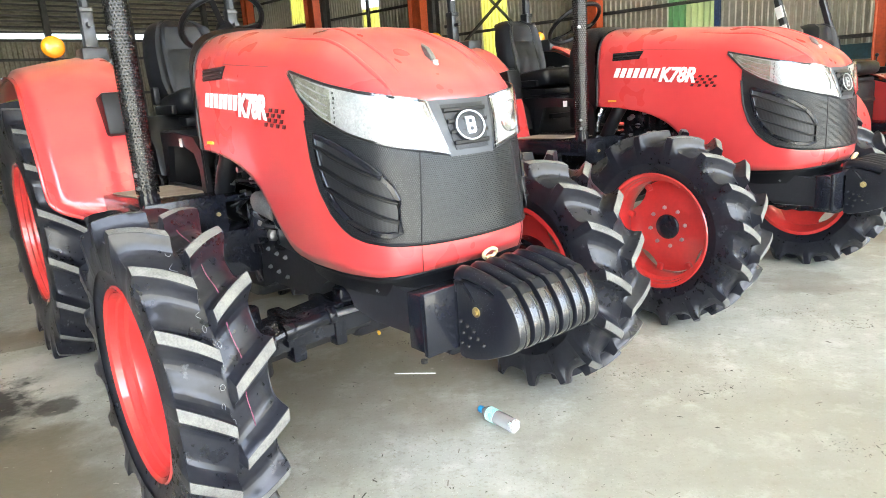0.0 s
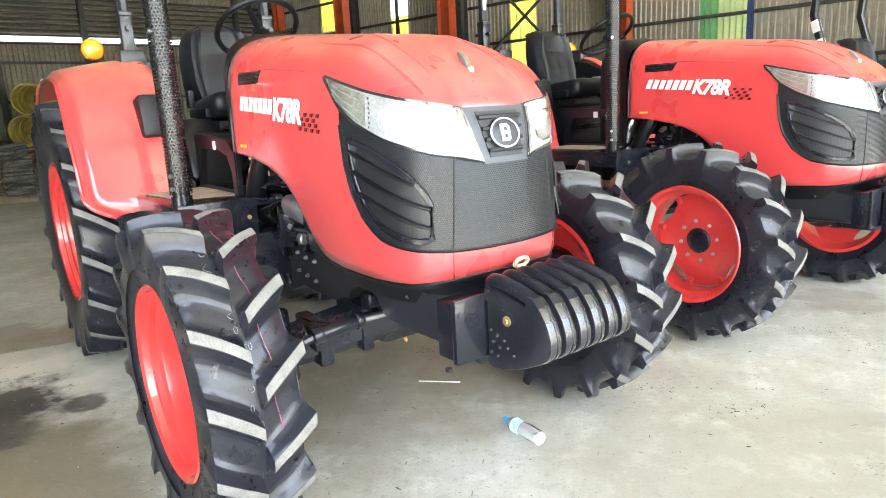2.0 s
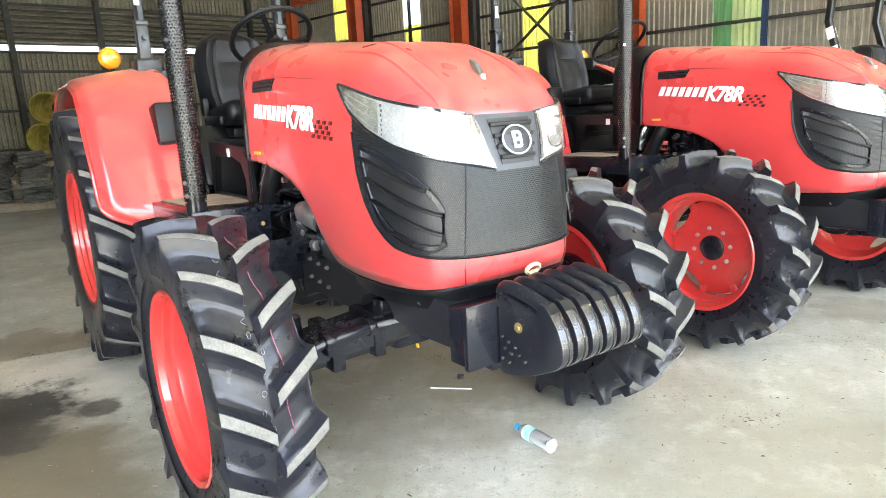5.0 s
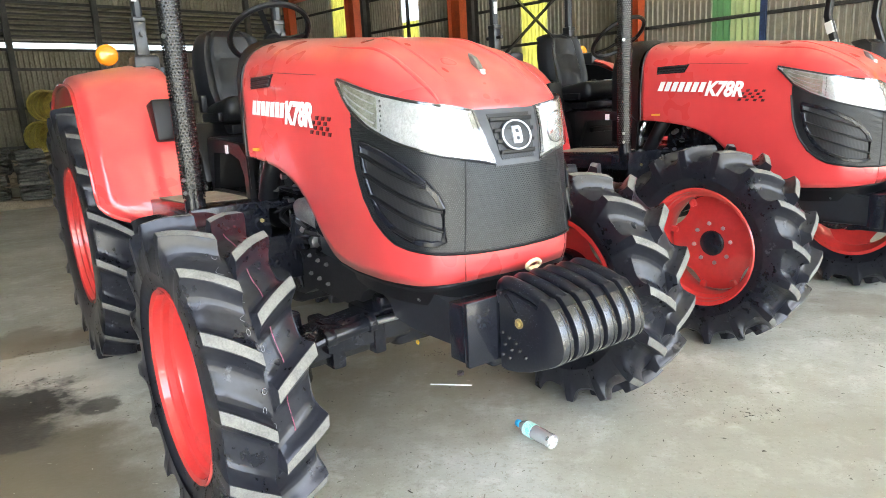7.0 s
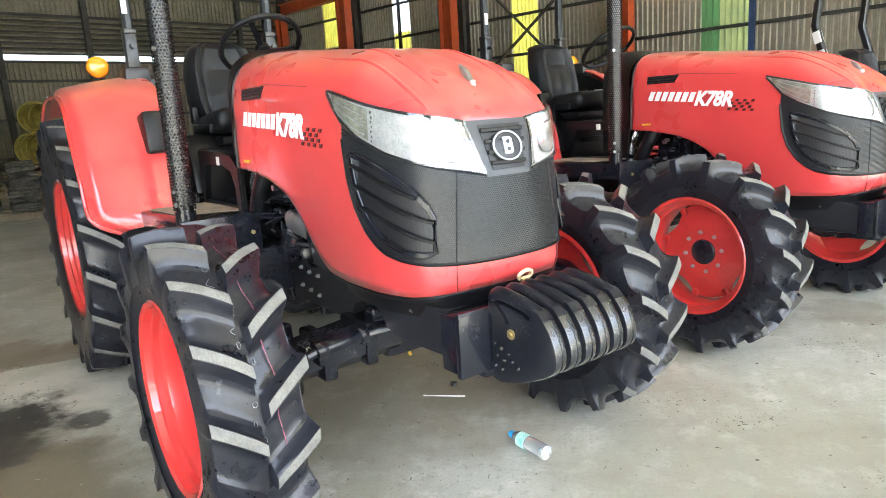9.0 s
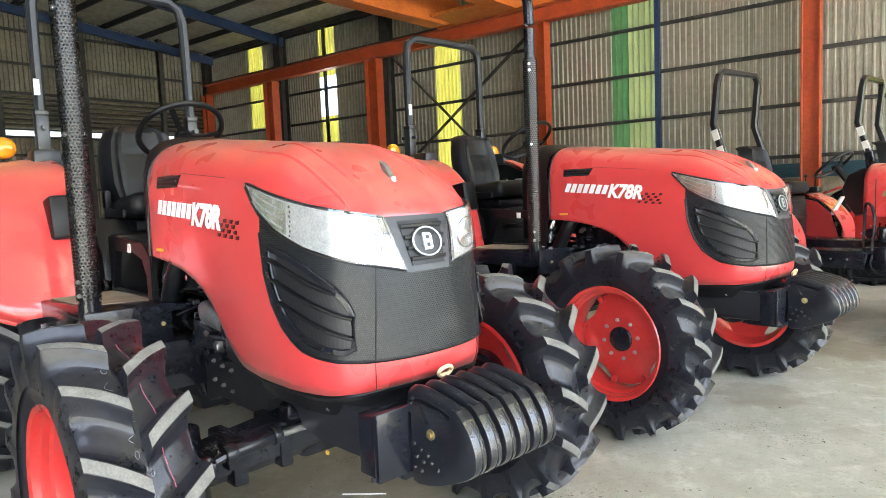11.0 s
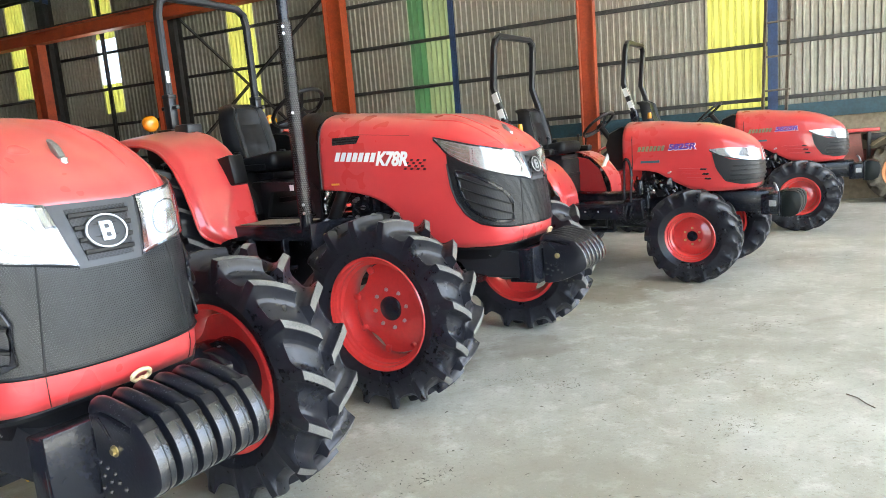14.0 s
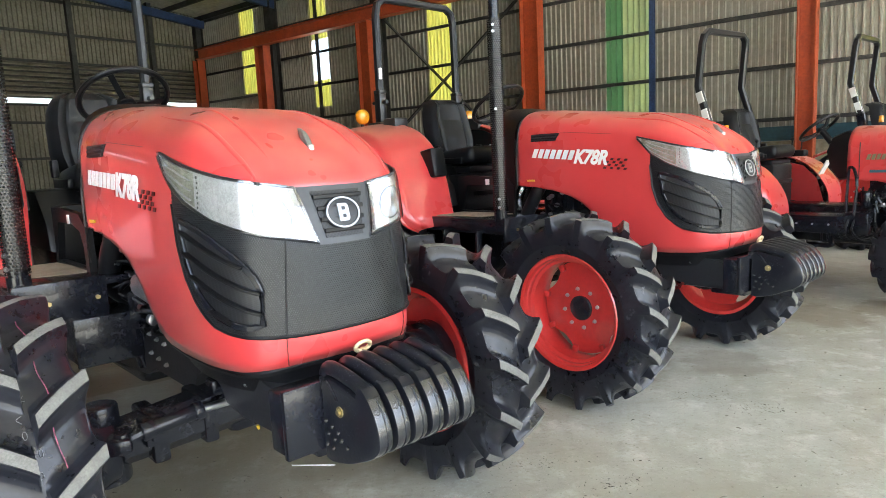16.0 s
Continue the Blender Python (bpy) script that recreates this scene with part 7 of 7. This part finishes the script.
roof = tagged(new("ceiling"), "ribbed metal roof on dark purlins and blue rafters", "ceiling", kind="structure")
roof.matrix_basis = BUILD
ROOF_EDGE = -3.5
slope = 0.11
rz = lambda b: 6.38 + slope * (13.4 - b)
bm = bmesh.new()
n = 240
for k in range(n + 1):
    x, dz = -20.8 + 30.4 * k / n, 0.02 * (k % 2)
    for b in (13.6, ROOF_EDGE):
        bm.verts.new((x, b, rz(b) + dz))
bm.verts.ensure_lookup_table()
for k in range(n):
    bm.faces.new((bm.verts[2 * k], bm.verts[2 * k + 1], bm.verts[2 * k + 3], bm.verts[2 * k + 2]))
part("roof_sheet", bm, ROOF_SHEET, roof, smooth=False)
for b in [13.1 - 1.15 * k for k in range(15)]:
    bm = bmesh.new()
    box(bm, (-5.6, b, rz(b) - 0.09), (30.2, 0.06, 0.15))
    part("purlin", bm, GIRT, roof, smooth=False)
for a in (-20.3, -16.5, -12.2, -7.3, -2.3, 3.0, 9.0):
    bm = bmesh.new()
    sweep(bm, [(a, 13.2, rz(13.2) - 0.28), (a, ROOF_EDGE, rz(ROOF_EDGE) - 0.28)], rect(0.14, 0.24))
    part("rafter", bm, BLUE, roof, smooth=False)

# Unseen wall behind the camera, added to keep daylight off the left side.
front = tagged(new("unseen_wall_front"), "unseen corrugated metal front wall, added to limit the daylight", "wall", kind="structure")
front.matrix_basis = BUILD @ pose(0, ROOF_EDGE + 0.1, 0)
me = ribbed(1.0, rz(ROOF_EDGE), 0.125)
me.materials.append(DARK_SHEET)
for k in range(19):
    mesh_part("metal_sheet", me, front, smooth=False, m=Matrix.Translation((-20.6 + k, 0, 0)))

# Unseen lintel over the opening, added to cut the high skylight.
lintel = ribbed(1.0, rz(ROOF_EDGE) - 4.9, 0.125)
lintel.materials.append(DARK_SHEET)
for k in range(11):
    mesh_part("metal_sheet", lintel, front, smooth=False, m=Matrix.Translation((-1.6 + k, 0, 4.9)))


# ---------- loose things ----------
def bottle(m):
    root = thing("water_bottle", "clear plastic water bottle with blue cap lying on concrete", "bottle", m)
    bm = bmesh.new()
    prof = [(0.002, 0.004), (0.022, 0.0), (0.030, 0.006), (0.0315, 0.02)]
    for k in range(6):
        prof += [(0.0315, 0.026 + 0.014 * k), (0.0295, 0.033 + 0.014 * k)]
    prof += [(0.0315, 0.115), (0.0315, 0.160), (0.029, 0.175), (0.020, 0.195), (0.0125, 0.205), (0.0125, 0.222)]
    lathe(bm, prof, 24, "X", at=(0, 0, 0.032))
    part("bottle_body", bm, mat_pet, root, "clear ribbed plastic body")
    bm = bmesh.new()
    lathe(bm, [(0.0322, 0.113), (0.0322, 0.163)], 24, "X", at=(0, 0, 0.032))
    part("paper_label", bm, mat("pale_green_label", (0.20, 0.62, 0.52), 0.5, var=0.4, scale=26, dark=(0.85, 0.90, 0.88)), root)
    bm = bmesh.new()
    lathe(bm, [(0.002, 0.228), (0.0145, 0.228), (0.0155, 0.224), (0.0155, 0.206), (0.013, 0.205)], 20, "X", at=(0, 0, 0.032))
    part("bottle_cap", bm, mat("sky_blue_plastic", (0.03, 0.33, 0.62), 0.35), root, "sky-blue screw cap")


mat_pet = glass_mat("clear_pet", (0.93, 0.96, 0.97), 0.14, 0.75)
bottle(pose(0.236, 2.464, 0, 0, 0, 126.5))
bm = bmesh.new()
cyl(bm, (0, 0, 0.004), (0.212, 0, 0.004), 0.0035, seg=8)
tagged(part("drinking_straw", bm, WHITE, None, m=pose(-0.307, 3.140, 0, 0, 0, -8)), "thin white plastic straw lying on concrete", "straw")
bm = bmesh.new()
lathe(bm, [(0.010, 0.0), (0.020, 0.0), (0.020, 0.016), (0.010, 0.016)], 6, "Z", closed=True)
tagged(part("steel_nut", bm, GIRT, None, smooth=False, m=pose(-0.156, 3.259, 0.001)), "small dull steel nut on the concrete", "nut")
bm = bmesh.new()
sweep(bm, smooth_line([(0, 0, 0.004), (0.06, 0.008, 0.008), (0.13, -0.004, 0.005), (0.19, 0.012, 0.004)], 5), circle(0.003, 5))
tagged(part("dry_twig", bm, mat("dark_twig", (0.10, 0.075, 0.05), 0.8), None, m=pose(3.31, 2.32, 0, 0, 0, 75)), "thin dark dry twig on the concrete", "twig")

rng = random.Random(21)
verts, faces = [], []
clumps = ((1.97, 3.63), (2.16, 3.40), (3.92, 3.66), (3.34, 2.75), (2.6, 2.5), (-0.54, 3.78), (-0.32, 3.58), (-0.09, 3.31), (0.86, 2.97), (1.13, 2.73), (-2.5, 4.02), (-2.85, 3.85), (-2.6, 3.35), (3.0, 3.1), (1.5, 2.2))
for k in range(5400):
    if k < 3900:
        a, r = rng.uniform(-0.75, 1.25), 1.6 + 7.5 * rng.random() ** 1.3
        x, y = r * math.sin(a), r * math.cos(a)
        s = 0.0015 + 0.0045 * rng.random() ** 3.0
    else:       # chaff swept together
        cx, cy = clumps[k % len(clumps)]
        x, y = cx + rng.gauss(0, 0.11), cy + rng.gauss(0, 0.045)
        s = 0.0012 + 0.003 * rng.random() ** 2.0
    t = rng.random() * 3.2
    ln = s * (1 + 3.0 * rng.random() ** 3)
    ca, sa, h, i = math.cos(t), math.sin(t), 0.002 + 0.5 * s * rng.random(), len(verts)
    for u, v, z in ((-ln, -s * 0.4, 0), (ln, -s * 0.5, 0), (ln * 0.8, s * 0.5, 0), (-ln, s * 0.5, 0), (0.1 * ln, 0, h)):
        verts.append((x + ca * u - sa * v, y + sa * u + ca * v, z + 0.0005))
    faces += [(i, i + 1, i + 4), (i + 1, i + 2, i + 4), (i + 2, i + 3, i + 4), (i + 3, i, i + 4)]
me = bpy.data.meshes.new("floor_grit")
me.from_pydata(verts, [], faces)
GRIT = mat("grit_and_chaff", (0.30, 0.27, 0.21), 0.9)
gn = GRIT.node_tree
gi, gr = gn.nodes.new("ShaderNodeNewGeometry"), gn.nodes.new("ShaderNodeValToRGB")
gr.color_ramp.elements[0].color, gr.color_ramp.elements[1].color = (0.04, 0.032, 0.024, 1), (0.36, 0.34, 0.28, 1)
gn.links.new(gi.outputs["Random Per Island"], gr.inputs[0])
gn.links.new(gr.outputs[0], gn.nodes["Principled BSDF"].inputs["Base Color"])
me.materials.append(GRIT)
tagged(mesh_part("floor_grit", me, None, smooth=False), "scattered grit and chaff on the concrete", "debris", kind="stuff")

# ---------- goods along the end wall ----------
CAGE = mat("yellow_cage_paint", (0.55, 0.46, 0.10), 0.6, var=0.45, scale=9, dark=(0.24, 0.18, 0.04))


def cage_wheel(m, first):
    root = thing("cage_wheel", "yellow steel paddy cage wheel stored on its side", "cage wheel", m, "stacked cage wheels")
    R, W = 0.37, 0.95
    for y in (-W / 2, -W / 6, W / 6, W / 2):
        bm = bmesh.new()
        tube(bm, [(R * 0.96 * math.cos(t), y, R * 0.96 * math.sin(t)) for t in [2 * math.pi * k / 32 for k in range(32)]], 0.016, 6, True, up=(0, 1, 0))
        part("hoop", bm, CAGE, root)
    for k in range(44):
        t = 2 * math.pi * k / 44
        bm = bmesh.new()
        sweep(bm, [(R * math.cos(t), -W / 2, R * math.sin(t)), (R * math.cos(t + 0.12), W / 2, R * math.sin(t + 0.12))], rect(0.05, 0.018), up=(math.cos(t), 0, math.sin(t)))
        part("cross_bar", bm, CAGE, root, smooth=False)
    bm = bmesh.new()
    lathe(bm, [(0.16, W / 2 - 0.05), (R * 0.95, W / 2 - 0.03), (R * 0.95, W / 2 - 0.06), (0.16, W / 2 - 0.08)], 32, closed=True)
    part("end_disc", bm, CAGE, root)
    bm = bmesh.new()
    lathe(bm, [(0.10, W / 2), (0.17, W / 2), (0.17, W / 2 - 0.12), (0.10, W / 2 - 0.12)], 24, closed=True)
    part("hub_ring", bm, GIRT, root)
    return root


stack_rot = 12
cw = cage_wheel(pose(-10.75, 16.5, 1.16, 0, 0, stack_rot), True)
copy_thing(cw, pose(-10.6, 16.6, 1.91, 0, 8, stack_rot))
bm = bmesh.new()
for z in (0.06, 0.30, 0.54):
    for dy in (-0.45, 0.45):
        box(bm, (0, dy, z), (2.8, 0.12, 0.12), bev=0.01)
    for dx in (-1.2, -0.6, 0, 0.6, 1.2):
        box(bm, (dx, 0, z + 0.11), (0.18, 1.2, 0.10), bev=0.01)
box(bm, (0, 0, 0.74), (2.8, 1.2, 0.05), bev=0.005)
WOOD = mat("grey_timber", (0.30, 0.25, 0.17), 0.8, var=0.35, scale=5, bump=0.3, bump_scale=60, dark=(0.17, 0.13, 0.09))
tagged(part("timber_crate", bm, WOOD, None, m=pose(-11.4, 16.0, 0, 0, 0, 20)), "grey timber pallet stack under the cage wheels", "pallet")


TRACK = mat("dusty_track_rubber", (0.115, 0.112, 0.092), 0.75, var=0.5, scale=5, bump=0.3, bump_scale=50, dark=(0.018, 0.018, 0.017))


def rubber_track(m):
    root = thing("rubber_track", "folded black rubber crawler track on the floor", "crawler track", m, "piled crawler tracks")
    L, H, W = 0.34, 0.17, 0.44
    loop = [(-L / 2 - H * math.sin(t), -H * math.cos(t)) for t in [math.pi * k / 8 for k in range(9)]] + [(L / 2 + H * math.sin(t), H * math.cos(t)) for t in [math.pi * k / 8 for k in range(9)]]
    bm = bmesh.new()
    pts = [Vector((x, 0, z + H + 0.05)) for x, z in loop]
    dense = []
    for i, p in enumerate(pts):
        q = pts[(i + 1) % len(pts)]
        n = max(1, round((q - p).length / 0.07))
        dense += [p.lerp(q, k / n) for k in range(n)]
    sweep(bm, dense, rect(W, 0.03), True, up=(0, 0.001, 1))
    part("belt", bm, TRACK, root, smooth=False)
    c = Vector((0, 0, H + 0.05))
    for i in range(0, len(dense)):
        p = dense[i]
        core = Vector((max(-L / 2, min(L / 2, p.x)), 0, c.z))
        d = (p - core).normalized()
        ang = math.degrees(math.atan2(d.x, d.z))
        bm = bmesh.new()
        box(bm, p + d * 0.025 + Vector((0, 0.0, 0)), (0.035, W * 0.98, 0.045), (0, ang, 0), 0.008)
        part("tread_bar", bm, TRACK, root, smooth=False)
    return root


tk = rubber_track(pose(-7.75, 11.25, 0.16, 0, 0, -52))
for x, y, z, rz_, tilt in ((-8.55, 11.35, 0.16, -58, 0), (-7.95, 11.55, 0.58, -48, 4), (-8.75, 11.75, 0.58, -60, -3), (-9.4, 12.3, 0.16, -50, 0), (-7.45, 12.0, 0.16, -44, 0), (-9.2, 12.5, 0.56, -56, 5), (-9.9, 12.0, 0.30, -66, 0)):
    copy_thing(tk, pose(x, y, z, tilt, 0, rz_))
bm = bmesh.new()
for dy in (0.0, 0.55):
    box(bm, (0, dy, 0.08), (2.9, 0.16, 0.16), bev=0.012)
tagged(part("timber_bearer", bm, WOOD, None, m=pose(-8.45, 11.15, 0, 0, 0, 22)), "pale squared timber bearers under the tracks", "timber")
tyre_ob = tagged(mesh_part("spare_tyre", SMALL_REAR[0], None, m=pose(-12.6, 14.2, 0.64, 0, 0, 25)), "old black tractor tyre standing near the end wall", "tyre", "spare tyres")
copy_thing(tyre_ob, pose(-12.9, 14.6, 0.64, 0, 0, 32))
copy_thing(tyre_ob, pose(-12.3, 13.6, 0.64, 0, 0, 18))

# ---------- corner by the long wall ----------
PEACH = mat("faded_orange_rim", (0.60, 0.28, 0.11), 0.6, var=0.25, scale=8, dark=(0.45, 0.19, 0.08))
MUD = mat("muddy_rubber", (0.12, 0.105, 0.075), 0.85, var=0.4, scale=7, bump=0.3, bump_scale=60, dark=(0.06, 0.05, 0.035))
RUST = mat("faded_maroon_paint", (0.24, 0.075, 0.055), 0.65, var=0.35, scale=6, dark=(0.14, 0.06, 0.045))
BEIGE = mat("faded_cream_paint", (0.50, 0.42, 0.28), 0.65, var=0.3, scale=6, dark=(0.35, 0.27, 0.17))
oldt = thing("old_tractor", "worn old tractor with muddy tyres and orange rims", "tractor", pose(10.90, 7.87, 0, 0, 0, -43))
tm = tyre_mesh(0.48, 0.27, 0.30, 13, 0.050, 0.30, -1, 0.022)
tm.materials.clear()
tm.materials.append(MUD)
tm.materials.append(MUD)
for y, left in ((-0.50, False), (0.50, True)):
    mm = Matrix.Translation((0, y, 0.475)) @ pose(0, 0, 0, 0, 0, 0 if left else 180)
    bm = rim_bm(0.275, 0.24, 0.05, 0.10, 4)
    r = part("rear_wheel", bm, PEACH, oldt, "faded orange pressed rim", m=mm)
    bm = bmesh.new()
    lathe(bm, [(0.002, 0.085), (0.255, 0.07), (0.26, 0.05), (0.002, 0.05)], 32)
    part("wheel_disc", bm, PEACH, r)
    mesh_part("tyre", tm, r, "mud-caked black tyre")
    ring_bolts(r, wheel_bolt, 6, 0.09, 0.085)
    bm = bmesh.new()
    lathe(bm, [(0.002, 0.13), (0.04, 0.125), (0.05, 0.08)], 16)
    part("hub", bm, RUST, r)
    path = [(0.56 * math.sin(t), 0, 0.5 + 0.56 * math.cos(t)) for t in [radians(-45 + 115 * k / 24) for k in range(25)]]
    bm = bmesh.new()
    sweep(bm, path, rect(0.34, 0.012), up=(1, 0, 0.3))
    bmesh.ops.translate(bm, verts=bm.verts, vec=(0, y, 0))
    part("fender", bm, BEIGE, oldt, "faded cream fender")
bm = bmesh.new()
box(bm, (-0.55, 0, 0.62), (1.3, 0.42, 0.40), bev=0.03)
part("gearbox", bm, RUST, oldt)
bm = bmesh.new()
prism(bm, [(-1.7, 0.55), (-1.7, 1.02), (-0.5, 1.10), (-0.45, 0.55)], "Y", -0.30, 0.30, 0.03)
part("hood", bm, RUST, oldt, "faded maroon hood")
bm = bmesh.new()
box(bm, (-0.40, -0.30, 0.86), (0.05, 0.10, 0.50), bev=0.01)
box(bm, (-0.20, 0, 1.02), (0.45, 0.45, 0.10), bev=0.03)
part("seat_frame", bm, GIRT, oldt)
bm = bmesh.new()
box(bm, (-0.55, -0.15, 1.14), (0.6, 0.4, 0.06), bev=0.02)
part("seat_pad", bm, RED, oldt, "bright red cover plate")

RAIL = mat("rusty_grey_rail", (0.22, 0.19, 0.15), 0.6, 0.4, var=0.4, scale=12, dark=(0.12, 0.09, 0.07))
lad = thing("ladder", "rusty grey steel ladder leaning against the wall", "ladder", BUILD)
for x0, x1 in ((0.62, 0.78), (0.97, 1.13)):
    bm = bmesh.new()
    sweep(bm, [(x0, 12.75, 0.0), (x1, 13.02, 4.6)], rect(0.045, 0.03))
    part("rail", bm, RAIL, lad, smooth=False)
for k in range(8):
    z = 0.25 + 0.55 * k
    t = z / 4.6
    bm = bmesh.new()
    cyl(bm, (0.60 + 0.16 * t, 12.75 + 0.27 * t, z), (1.02 + 0.16 * t, 12.75 + 0.27 * t, z), 0.016, seg=10)
    part("rung", bm, RAIL, lad)
brd = thing("switch_board", "orange board with grey switch boxes and cables on the wall", "switch board", BUILD)
bm = bmesh.new()
box(bm, (2.94, 13.18, 2.07), (0.62, 0.03, 0.80), bev=0.004)
part("backboard", bm, ORANGE_B, brd, "orange painted backboard", False)
bm = bmesh.new()
box(bm, (3.12, 13.12, 1.93), (0.22, 0.10, 0.34), bev=0.012)
part("switch_box", bm, mat("cream_steel_box", (0.62, 0.60, 0.52), 0.5, var=0.15, scale=9), brd, "cream steel switch box")
for z, c in ((2.02, GIRT), (1.98, GIRT), (1.94, GIRT), (1.88, TEAL)):
    bm = bmesh.new()
    box(bm, (3.12, 13.066, z), (0.10, 0.004, 0.014))
    part("text_bar", bm, c, brd, smooth=False)
bm = bmesh.new()
cyl(bm, (3.16, 13.13, 2.10), (3.16, 13.13, 2.30), 0.022, seg=12)
part("conduit", bm, WHITE, brd)
bm = bmesh.new()
box(bm, (2.80, 13.13, 1.93), (0.08, 0.06, 0.12), bev=0.01)
part("socket", bm, GIRT, brd)
CABLE = mat("pale_grey_cable", (0.45, 0.44, 0.40), 0.6)
for pts, c, r in (([(2.84, 13.1, 2.02), (2.72, 13.1, 2.06), (2.68, 13.1, 1.95), (2.72, 13.1, 1.86)], WHITE, 0.010), ([(3.08, 13.1, 1.76), (3.02, 13.08, 1.55), (2.96, 13.05, 1.30), (3.02, 13.02, 1.05), (3.10, 13.0, 0.85)], CABLE, 0.018), ([(3.14, 13.1, 1.76), (3.06, 13.06, 1.40), (3.05, 13.0, 1.10), (3.14, 12.95, 0.6)], CABLE, 0.018), ([(2.98, 13.1, 1.95), (2.98, 13.08, 1.70), (3.02, 13.06, 1.50)], GIRT, 0.014)):
    bm = bmesh.new()
    tube(bm, smooth_line(pts, 6), r, 8)
    part("cable", bm, c, brd)
pole_mat = mat("weathered_bamboo", (0.30, 0.24, 0.15), 0.7, var=0.4, scale=10, dark=(0.16, 0.12, 0.07))
for k, (x0, y0, x1, z1) in enumerate(((3.55, 12.3, 3.05, 1.55), (3.72, 12.35, 3.12, 1.35), (3.95, 12.3, 3.22, 1.62))):
    bm = bmesh.new()
    tube(bm, [(x0, y0, 0.02), ((x0 + x1) / 2, (y0 + 13.15) / 2, z1 / 2 + 0.01), (x1, 13.15, z1)], 0.022, 8)
    tagged(part("wooden_pole", bm, pole_mat, None, m=BUILD), "weathered brown pole leaning on the low wall", "pole", "leaning poles")
bm = bmesh.new()
box(bm, (3.6, 11.9, 0.03), (0.9, 0.26, 0.05), (0, 0, 12), 0.006)
tagged(part("scrap_board", bm, WOOD, None, m=BUILD), "grey scrap board lying on the floor", "board")
bm = bmesh.new()
prism(bm, [(3.35, 11.55), (3.62, 11.5), (3.74, 11.62), (3.5, 11.72)], "Z", 0.0, 0.05, 0.01)
tagged(part("white_rag", bm, mat("dirty_white_cloth", (0.55, 0.54, 0.50), 0.9, var=0.3, scale=20), None, m=BUILD), "crumpled dirty white rag on the floor", "rag")
